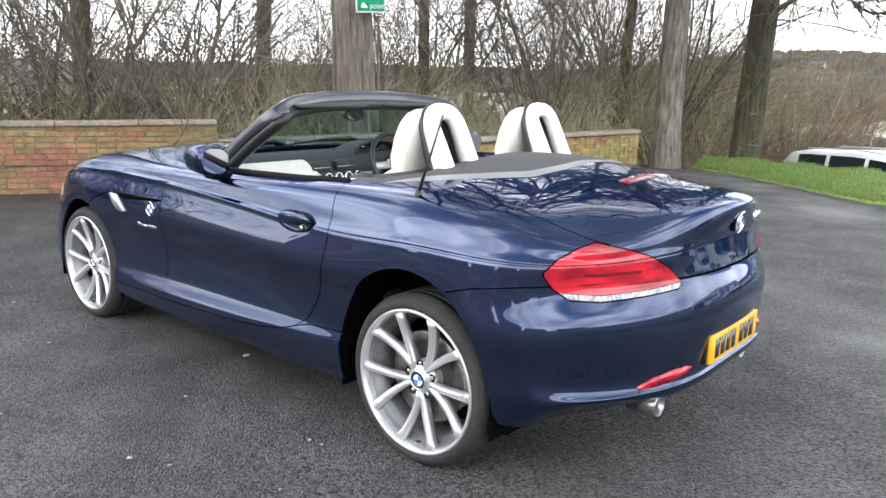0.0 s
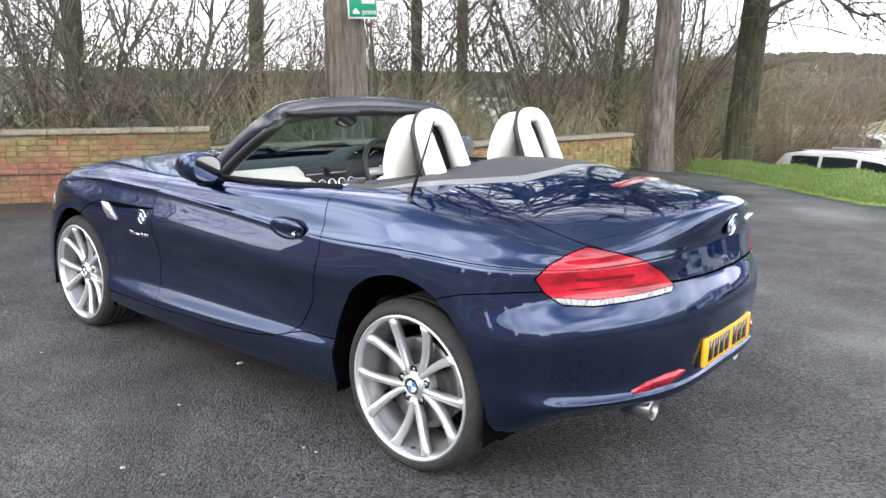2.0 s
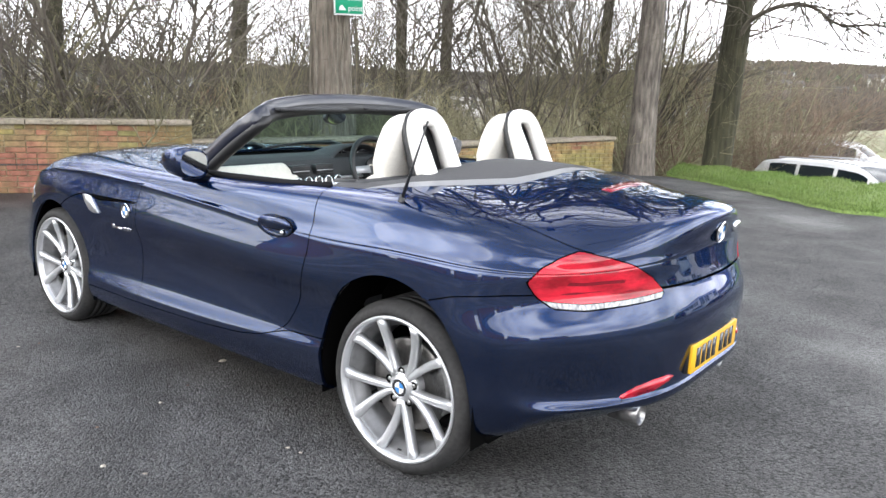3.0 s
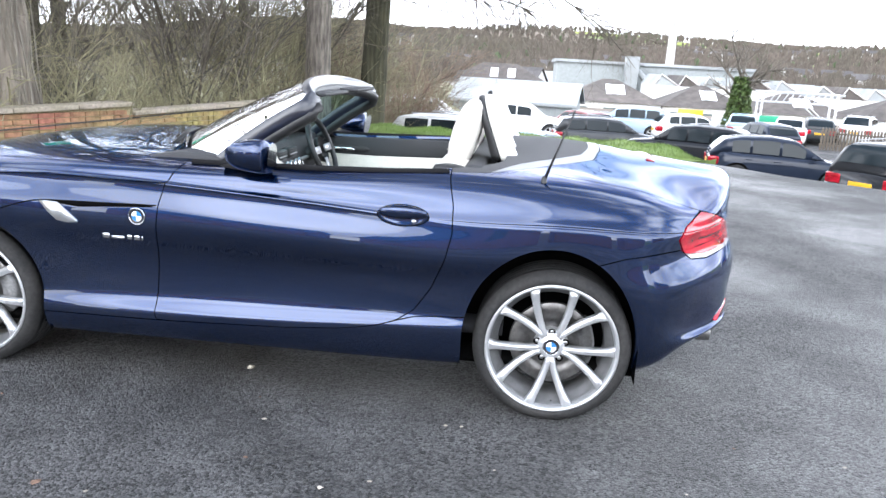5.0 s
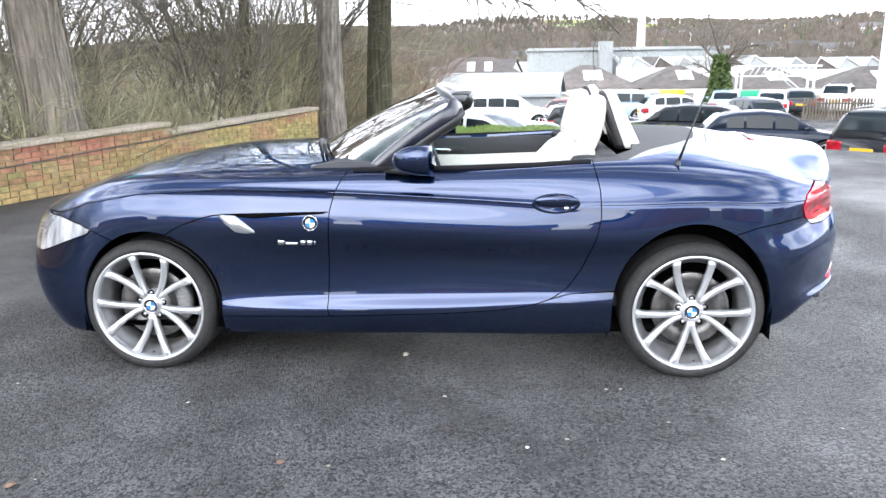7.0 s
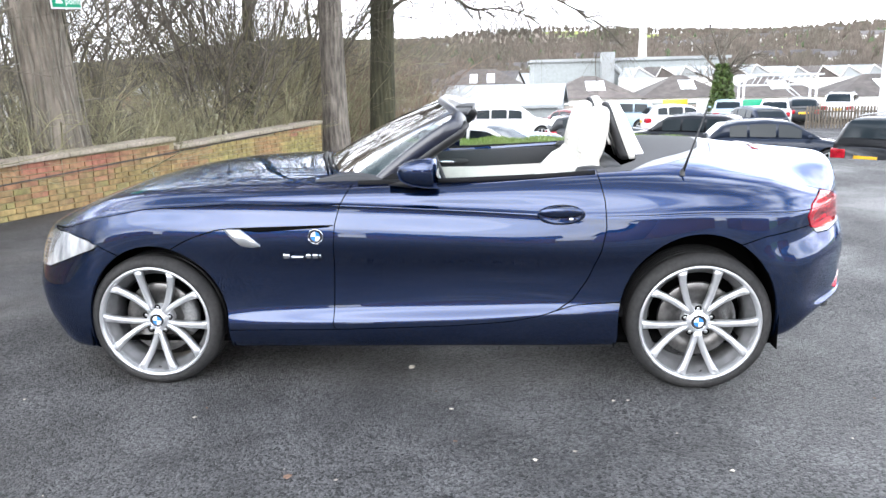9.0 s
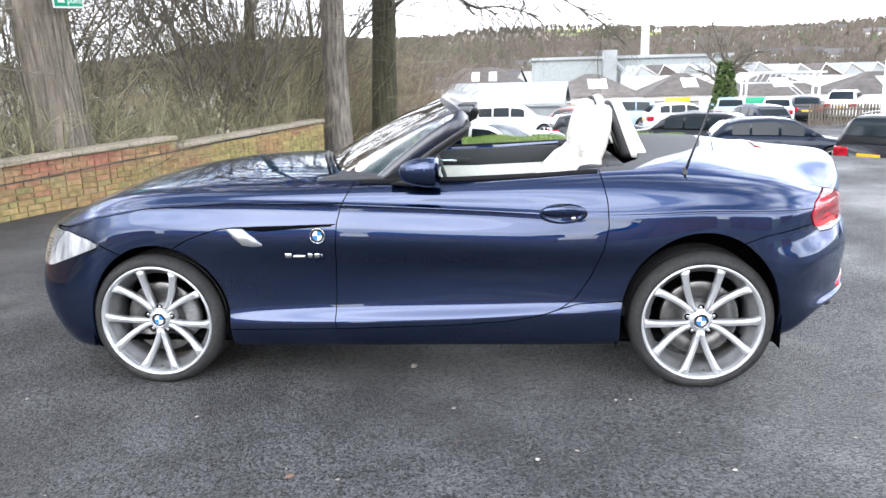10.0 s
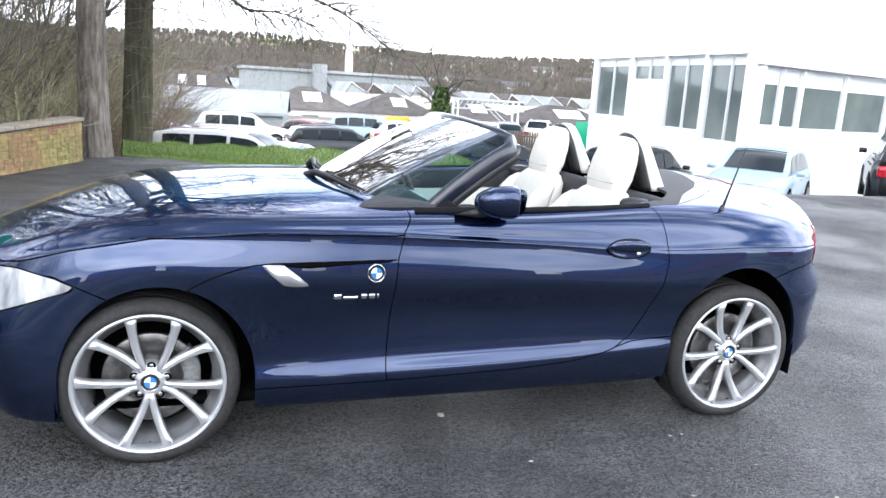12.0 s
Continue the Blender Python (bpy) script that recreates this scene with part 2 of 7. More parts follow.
# ---- cutting a skin along lines ----
class Skin:
    """Points, unit normals and faces of a sheet that is cut by signed fields."""

    def __init__(self, p, n, f):
        self.p, self.n, self.f = p, n, f

    def keep(self, field, level=0.0):
        """The part of the sheet where field(points) is under level."""
        g = field(self.p) - level
        inside = g < 0
        p, n, extra, faces = list(self.p), list(self.n), {}, []
        for f in self.f:
            flags = [inside[i] for i in f]
            if all(flags):
                faces.append(f)
            elif any(flags):
                poly = []
                for k, a in enumerate(f):
                    b = f[(k + 1) % len(f)]
                    if inside[a]:
                        poly.append(a)
                    if inside[a] != inside[b]:
                        key = (min(a, b), max(a, b))
                        if key not in extra:
                            t = g[a] / (g[a] - g[b])
                            extra[key] = len(p)
                            p.append(self.p[a] * (1 - t) + self.p[b] * t)
                            m = self.n[a] * (1 - t) + self.n[b] * t
                            n.append(m / np.linalg.norm(m))
                        poly.append(extra[key])
                if len(poly) > 2:
                    faces.append(tuple(poly))
        used = sorted({i for f in faces for i in f})
        at = {o: k for k, o in enumerate(used)}
        return Skin(np.array([p[i] for i in used]).reshape(-1, 3), np.array([n[i] for i in used]).reshape(-1, 3), [tuple(at[i] for i in f) for f in faces])

    def split(self, field, gap=0.0022):
        return self.keep(field, -gap), self.keep(lambda q: -field(q), -gap)

    def lifted(self, d):
        return Skin(self.p + d * self.n, self.n, self.f)

    def mirrored(self):
        m = np.array((1, -1, 1))
        return Skin(self.p * m, self.n * m, [f[::-1] for f in self.f])

    def joined(self, other):
        k = len(self.p)
        return Skin(np.vstack([self.p, other.p]), np.vstack([self.n, other.n]), self.f + [tuple(i + k for i in f) for f in other.f])


def skin_part(name, skin, mat, parent, label="", flange=0.014, centre=False):
    """A panel with its own normals and edges turned inwards. centre: it runs over the middle and has no edge there."""
    p, n, f = skin.p, skin.n, list(skin.f)
    pts, nrm = list(p), list(n)
    if flange:
        count = {}
        for q in f:
            for k, a in enumerate(q):
                b = q[(k + 1) % len(q)]
                count[(a, b)] = count.get((a, b), 0) + 1
        rim = [(a, b) for a, b in count if (b, a) not in count and not (centre and abs(p[a][1]) < 0.003 and abs(p[b][1]) < 0.003)]
        mid = {}
        for a, b in rim:
            e = p[b] - p[a]
            side = np.cross(e, n[a])
            size = np.linalg.norm(side)
            if size < 1e-9:
                continue
            side /= size
            k = len(pts)
            pts += [p[a], p[b], p[b] - flange * n[b], p[a] - flange * n[a]]
            nrm += [side] * 4
            f.append((k + 1, k, k + 3, k + 2))
    ob = part(name, (pts, f), mat, parent, label)
    ob.data.normals_split_custom_set_from_vertices([tuple(v) for v in nrm])
    return ob


def inside_outline(outline, a=0, b=2):
    """A field: signed distance to a closed outline in the plane of axes a, b (negative inside)."""
    o = np.array(outline, float)

    def field(p):
        q = p[:, (a, b)] if not callable(a) else a(p)
        best, odd = np.full(len(q), 1e9), np.zeros(len(q), bool)
        for s, e in zip(o, np.roll(o, -1, 0)):
            d = e - s
            t = np.clip(((q - s) @ d) / (d @ d + 1e-12), 0, 1)
            best = np.minimum(best, np.linalg.norm(q - s - t[:, None] * d, axis=1))
            cross = (s[1] > q[:, 1]) != (e[1] > q[:, 1])
            with np.errstate(divide="ignore", invalid="ignore"):
                odd ^= cross & (q[:, 0] < (e[0] - s[0]) * (q[:, 1] - s[1]) / (e[1] - s[1]) + s[0])
        return np.where(odd, -best, best)

    return field


def also(*fields):
    return lambda p: np.max([f(p) for f in fields], axis=0)


def side_of(axis, value, sign=1):
    """Negative where sign * (coordinate - value) is under 0."""
    return lambda p: sign * (p[:, axis] - value)


# ---- the roadster ----
FRONT, REAR, TYRE_R = -1.255, 1.25, 0.309  # the loaded radius: the hub's height
car = thing("convertible_car", "dark blue two-seat convertible car with its roof folded away", "car")

# Lines that run round half the body, from the middle of the nose to the middle of the tail.
RAILS = {
    "under": [(-1.985, 0, 0.17), (-1.90, 0.35, 0.17), (-1.75, 0.655, 0.16), (-1.57, 0.79, 0.16), (-1.24, 0.81, 0.17), (-0.88, 0.81, 0.175), (-0.38, 0.815, 0.18), (0.2, 0.815, 0.185), (0.7, 0.815, 0.19), (1.25, 0.82, 0.2), (1.59, 0.79, 0.22), (1.72, 0.63, 0.25), (1.87, 0.4, 0.27), (1.92, 0, 0.275)],
    "skirt": [(-2.055, 0, 0.2), (-1.955, 0.35, 0.2), (-1.79, 0.695, 0.19), (-1.59, 0.84, 0.19), (-1.248, 0.86, 0.205), (-0.88, 0.862, 0.205), (-0.38, 0.868, 0.21), (0.2, 0.868, 0.215), (0.7, 0.868, 0.22), (1.248, 0.87, 0.24), (1.62, 0.83, 0.26), (1.82, 0.665, 0.325), (2.0, 0.4, 0.335), (2.03, 0, 0.338)],
    "flare": [(-2.095, 0, 0.27), (-2.005, 0.35, 0.27), (-1.83, 0.712, 0.27), (-1.6, 0.86, 0.28), (-1.248, 0.88, 0.295), (-0.88, 0.888, 0.298), (-0.38, 0.898, 0.308), (0.2, 0.9, 0.325), (0.7, 0.9, 0.348), (1.248, 0.89, 0.34), (1.62, 0.855, 0.34), (1.845, 0.69, 0.355), (2.026, 0.4, 0.375), (2.052, 0, 0.378)],
    "low": [(-2.105, 0, 0.36), (-2.03, 0.35, 0.36), (-1.862, 0.714, 0.36), (-1.6, 0.86, 0.38), (-1.248, 0.885, 0.4), (-0.88, 0.872, 0.395), (-0.38, 0.868, 0.395), (0.2, 0.87, 0.4), (0.75, 0.882, 0.42), (1.248, 0.895, 0.44), (1.62, 0.865, 0.44), (1.825, 0.685, 0.4), (2.015, 0.4, 0.415), (2.04, 0, 0.42)],
    "mid": [(-2.105, 0, 0.46), (-2.045, 0.35, 0.46), (-1.875, 0.705, 0.47), (-1.59, 0.85, 0.52), (-1.248, 0.885, 0.57), (-0.87, 0.878, 0.56), (-0.38, 0.866, 0.55), (0.2, 0.863, 0.545), (0.78, 0.882, 0.55), (1.248, 0.902, 0.58), (1.61, 0.872, 0.57), (1.84, 0.705, 0.595), (2.025, 0.4, 0.615), (2.08, 0, 0.62)],
    "waist": [(-2.085, 0, 0.58), (-2.035, 0.35, 0.58), (-1.86, 0.67, 0.6), (-1.57, 0.835, 0.68), (-1.248, 0.885, 0.735), (-0.85, 0.899, 0.705), (-0.38, 0.904, 0.69), (0.2, 0.908, 0.675), (0.8, 0.911, 0.655), (1.248, 0.910, 0.675), (1.59, 0.860, 0.675), (1.785, 0.695, 0.71), (1.985, 0.4, 0.735), (2.04, 0, 0.745)],
    "crease": [(-2.06, 0, 0.66), (-2.01, 0.35, 0.665), (-1.83, 0.62, 0.7), (-1.55, 0.8, 0.79), (-1.248, 0.851, 0.845), (-0.85, 0.868, 0.868), (-0.38, 0.877, 0.862), (0.2, 0.88, 0.833), (0.8, 0.89, 0.8), (1.248, 0.893, 0.81), (1.6, 0.835, 0.8), (1.81, 0.668, 0.8), (1.975, 0.4, 0.825), (2.02, 0, 0.85)],
    "belt": [(-2.02, 0, 0.7), (-1.97, 0.33, 0.71), (-1.78, 0.54, 0.765), (-1.5, 0.69, 0.865), (-1.2, 0.75, 0.912), (-0.8, 0.785, 0.922), (-0.33, 0.805, 0.926), (0.2, 0.815, 0.932), (0.8, 0.80, 0.955), (1.22, 0.785, 0.952), (1.55, 0.735, 0.922), (1.8, 0.625, 0.872), (1.965, 0.33, 0.938), (2.04, 0, 0.965)],
    "deck": [(-1.9, 0, 0.765), (-1.86, 0.25, 0.77), (-1.68, 0.4, 0.834), (-1.42, 0.46, 0.908), (-1.15, 0.48, 0.948), (-0.78, 0.5, 0.966), (-0.35, 0.52, 0.968), (0.2, 0.55, 0.97), (0.85, 0.52, 1.01), (1.2, 0.49, 1.02), (1.48, 0.45, 0.99), (1.68, 0.37, 0.972), (1.83, 0.2, 0.985), (1.91, 0, 0.993)],
    "spine": [(-1.8, 0, 0.805), (-1.7, 0, 0.845), (-1.55, 0, 0.893), (-1.35, 0, 0.936), (-1.1, 0, 0.968), (-0.75, 0, 0.985), (-0.35, 0, 0.98), (0.2, 0, 1.0), (0.85, 0, 1.05), (1.15, 0, 1.065), (1.4, 0, 1.055), (1.55, 0, 1.035), (1.65, 0, 1.022), (1.72, 0, 1.01)],
}
flip = np.array((1, -1, 1))
lines = []
for rail in RAILS.values():
    r = np.array(rail, float)
    lines.append(spline(r, 14, ends=(r[1] * flip, r[-2] * flip)))
lines = np.array(lines)
# a firm edge along the crease on wings and doors, fading out towards both ends
order = list(RAILS)
c = order.index("crease")
firm = np.interp(np.arange(lines.shape[1]) / 14, range(14), (0, 0, 0, 0.1, 0.4, 1, 1, 1, 0.25, 0, 0, 0, 0, 0))[:, None]
def on_curve(p0, p1, p2, p3, t):
    return 0.5 * (2 * p1 + (p2 - p0) * t + (2 * p0 - 5 * p1 + 4 * p2 - p3) * t * t + (3 * p1 - p0 - 3 * p2 + p3) * t**3)


hard = np.clip(firm * 1.4, 0, 1)
below = hard * (lines[c] * 0.84 + lines[c - 1] * 0.16 + firm * np.array((0, -0.0012, 0))) + (1 - hard) * on_curve(*lines[c - 2 : c + 2], 0.84)
above = hard * (lines[c] * 0.84 + lines[c + 1] * 0.16 + firm * np.array((0, -0.0045, -0.0035))) + (1 - hard) * on_curve(*lines[c - 1 : c + 3], 0.16)
lines = np.concatenate([lines[:c], [below, lines[c] + firm * np.array((0, 0.002, 0)), above], lines[c + 1 :]])
sheet = np.array([spline(lines[:, k], 8, ends=(2 * lines[0, k] - lines[1, k], lines[-2, k] * flip)) for k in range(lines.shape[1])])
rows, cols = sheet.shape[:2]
du, dv = np.gradient(sheet, axis=0), np.gradient(sheet, axis=1)
# the slope across the middle, nose and tail
du[0], du[-1] = (0, 1, 0), (0, -1, 0)
dv[:, -1] = sheet[:, -1] * flip * 0 + np.array((0, -1, 0))
normal = np.cross(dv, du)
normal /= np.linalg.norm(normal, axis=2, keepdims=True) + 1e-12
if normal[rows // 2, cols // 3][1] < 0:
    normal = -normal
faces = grid_faces(rows, cols)
p, q = sheet.reshape(-1, 3), normal.reshape(-1, 3)
k = faces[(rows // 2) * (cols - 1) + cols // 3]
if np.dot(np.cross(p[k[1]] - p[k[0]], p[k[2]] - p[k[1]]), q[k[0]]) < 0:
    faces = [f[::-1] for f in faces]
half = Skin(p, q, faces)
flank = p[(p[:, 1] > 0.6)]


def side_y(x, z):
    """How far out the flank lies at a place along the car and a height."""
    d = np.hypot(flank[:, 0] - x, flank[:, 2] - z)
    k = np.argsort(d)[:4]
    w = 1 / (d[k] + 1e-4)
    return float((flank[k, 1] * w).sum() / w.sum())



def arch(cx, cz, a, b):
    def field(p):
        up = np.maximum(p[:, 2] - cz, 0)
        r = np.sqrt(((p[:, 0] - cx) / a) ** 2 + (up / b) ** 2)
        return np.where(p[:, 1] > 0.4, (r - 1) * a, 1.0)

    return field


arch_front, arch_rear = arch(-1.222, 0.33, 0.335, 0.352), arch(1.232, 0.33, 0.345, 0.395)
half = half.keep(lambda p: -arch_front(p)).keep(lambda p: -arch_rear(p))
COCKPIT = [(-0.53, -0.1), (-0.53, 0.15), (-0.48, 0.4), (-0.36, 0.60), (-0.26, 0.70), (0.2, 0.745), (0.7, 0.735), (0.9, 0.68), (1.0, 0.58), (1.02, 0.3), (1.02, -0.1)]
half = half.keep(lambda p: -also(inside_outline(COCKPIT, 0, 1), side_of(2, 0.85, -1))(p))
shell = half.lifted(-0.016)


def corner(sign):
    """Turns points to (along the corner, height) for a lamp that wraps round it."""
    return lambda p: np.stack([(p[:, 0] - sign * p[:, 1]) * 0.7071, p[:, 2]], 1)


rest = half
strip_top = lambda p: np.interp((p[:, 0] - p[:, 1]) * 0.7071, (0.68, 0.745, 0.85, 1.0, 1.142), (0.722, 0.709, 0.702, 0.714, 0.731))
TAIL_LAMP = [(0.655, 0.772), (0.70, 0.815), (0.765, 0.850), (0.83, 0.868), (0.93, 0.85), (1.02, 0.822), (1.09, 0.78), (1.142, 0.728), (1.135, 0.71), (1.0, 0.695), (0.85, 0.682), (0.745, 0.688), (0.69, 0.725)]
tail_lamp, rest = rest.split(also(inside_outline(TAIL_LAMP, corner(1)), side_of(0, 1.4, -1)))
HEAD_LAMP = [(-1.47, 0.672), (-1.56, 0.705), (-1.68, 0.725), (-1.83, 0.715), (-1.93, 0.665), (-1.95, 0.60), (-1.90, 0.555), (-1.80, 0.556), (-1.68, 0.60), (-1.56, 0.645)]
head_lamp, rest = rest.split(also(inside_outline(HEAD_LAMP, 0, 2), side_of(1, 0.40, -1)))
DOOR = [(-0.29, 1.1), (-0.300, 0.93), (-0.337, 0.865), (-0.362, 0.776), (-0.379, 0.555), (-0.392, 0.315), (-0.385, 0.292), (-0.36, 0.289), (0.151, 0.308), (0.40, 0.328), (0.533, 0.352), (0.62, 0.380), (0.69, 0.425), (0.755, 0.523), (0.806, 0.65), (0.828, 0.751), (0.824, 0.86), (0.80, 0.96), (0.79, 1.1)]
door_skin, rest = rest.split(also(inside_outline(DOOR, 0, 2), side_of(1, 0.5, -1)))
SKIRT = [(-1.0, 0.0), (-1.0, 0.278), (-0.4, 0.2885), (0.151, 0.308), (0.40, 0.328), (0.533, 0.352), (0.62, 0.380), (0.70, 0.402), (0.95, 0.42), (1.05, 0.42), (1.05, 0.0)]
skirt_skin, rest = rest.split(also(inside_outline(SKIRT, 0, 2), side_of(1, 0.5, -1)))
TONNEAU_LINE = [(0.7, -0.1), (0.7, 0.76), (0.95, 0.74), (1.12, 0.65), (1.27, 0.52), (1.385, 0.37), (1.43, 0.15), (1.435, -0.1)]
tonneau_skin, rest = rest.split(also(inside_outline(TONNEAU_LINE, 0, 1), side_of(2, 0.93, -1)))
BOOT = [(1.0, -0.1), (1.0, 0.55), (1.15, 0.675), (1.26, 0.70), (1.45, 0.69), (1.66, 0.655), (1.79, 0.628), (1.86, 0.60), (2.3, 0.40), (2.3, -0.1)]
rim_line = [(x - 0.055 if x > 1.0 else x, y - (0.05 if x > 1.0 and y > 0.2 else 0)) for x, y in TONNEAU_LINE]
tonneau_skin, tonneau_rim = tonneau_skin.split(inside_outline(rim_line, 0, 1), 0.0012)
boot_skin, rest = rest.split(also(inside_outline(BOOT, 0, 1), side_of(2, 0.742, -1)))
REAR_BUMPER = [(1.3, 0.64), (1.394, 0.672), (1.50, 0.705), (1.66, 0.728), (1.8, 0.735), (2.3, 0.742), (2.3, 0), (1.3, 0)]
bumper_rear, rest = rest.split(also(inside_outline(REAR_BUMPER, 0, 2), side_of(0, 1.35, -1)))
BONNET = [(-2.3, 0.655), (-1.95, 0.70), (-1.68, 0.745), (-1.5, 0.80), (-1.248, 0.846), (-0.85, 0.868), (-0.36, 0.862), (-0.2, 0.87), (-0.2, 1.3), (-2.3, 1.3)]
bonnet_skin, rest = rest.split(also(inside_outline(BONNET, 0, 2), side_of(0, -0.26)))
FRONT_BUMPER = [(-1.30, 0.60), (-1.38, 0.632), (-1.47, 0.672), (-1.56, 0.71), (-2.3, 0.72), (-2.3, 0), (-1.30, 0)]
bumper_front, rest = rest.split(also(inside_outline(FRONT_BUMPER, 0, 2), side_of(0, -1.3)))
wing_front, wing_rear = rest.split(side_of(0, 0.2))

for name, skin in (("bonnet", bonnet_skin), ("boot_lid", boot_skin), ("front_bumper", bumper_front), ("rear_bumper", bumper_rear)):
    skin_part(name, skin.joined(skin.mirrored()), PAINT, car, centre=True)
skin_part("tonneau_panel", tonneau_skin.joined(tonneau_skin.mirrored()), TONNEAU, car, "dark grey cloth-covered panel behind the seats", centre=True)
skin_part("tonneau_rim", tonneau_rim.joined(tonneau_rim.mirrored()), ROOFEDGE, car, "pale grey satin edge of the folded roof panel", centre=True)
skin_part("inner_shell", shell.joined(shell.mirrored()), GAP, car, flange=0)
doors = []
for flip_it in (True, False):
    s = (lambda k: k.mirrored()) if flip_it else (lambda k: k)
    skin_part("front_wing", s(wing_front), PAINT, car)
    skin_part("rear_wing", s(wing_rear), PAINT, car)
    skin_part("side_skirt", s(skirt_skin), PAINT, car)
    doors.append(skin_part("door", s(door_skin), PAINT, car))
    lamp = skin_part("tail_lamp", s(tail_lamp.keep(lambda p: strip_top(p) - p[:, 2]).lifted(0.004)), REDLENS, car, "red tail lamp lens with a clear strip below")
    for up, thick in ((0.034, 0.0045), (0.066, 0.006), (0.1, 0.0035)):
        band = lambda p, up=up, thick=thick: np.maximum(np.abs(p[:, 2] - strip_top(p) - up + 0.35 * ((p[:, 0] - p[:, 1]) * 0.7071 - 0.88) ** 2) - thick, np.abs((p[:, 0] - p[:, 1]) * 0.7071 - 0.89) - 0.17 + up)
        bar = tail_lamp.keep(band)
        if len(bar.f):
            skin_part("light_bar", s(bar.lifted(0.0052)), REDDARK, lamp, "darker red bar within the lens", flange=0)
    skin_part("clear_strip", s(tail_lamp.keep(lambda p: p[:, 2] + 0.002 - strip_top(p)).lifted(0.003)), CLEARLENS, lamp, "clear ribbed reversing strip")
    skin_part("headlamp", s(head_lamp.lifted(0.003)), HEADLENS, car, "clear headlamp lens")


def roundel(parent, m, r):
    """A plain round badge: dark ring, bright rim and four fields, two of them blue."""
    ring = part("badge", turned(lathe([(0.0, 0.0), (r * 0.62, 0.0), (r * 0.64, 0.002), (r * 0.94, 0.002), (r, 0.0), (r, -0.004)], 32, axis=2), m), BADGE_DARK, parent, "round badge with blue and white quarters")
    lots = {0: [], 1: []}
    for q in range(4):
        a = [math.pi / 2 * q + math.pi / 2 * k / 6 for k in range(7)]
        pts = [(0, 0, 0.0025)] + [(r * 0.62 * math.cos(t), r * 0.62 * math.sin(t), 0.0025) for t in a]
        lots[q % 2].append((pts, [(0, k, k + 1) for k in range(1, 7)]))
    part("blue_field", turned(both(*lots[0]), m), BADGE_BLUE, ring)
    part("white_field", turned(both(*lots[1]), m), WHITEPAINT, ring)
    part("rim", turned(lathe([(r * 0.93, 0.0), (r * 0.95, 0.004), (r, 0.004), (r * 1.02, 0.0)], 32, axis=2), m), CHROME, ring)
    return ring


BADGE_DARK = material("badge black", (0.02, 0.02, 0.025), 0.25, coat=0.6)
BADGE_BLUE = material("badge blue", (0.03, 0.17, 0.45), 0.25, coat=0.6)


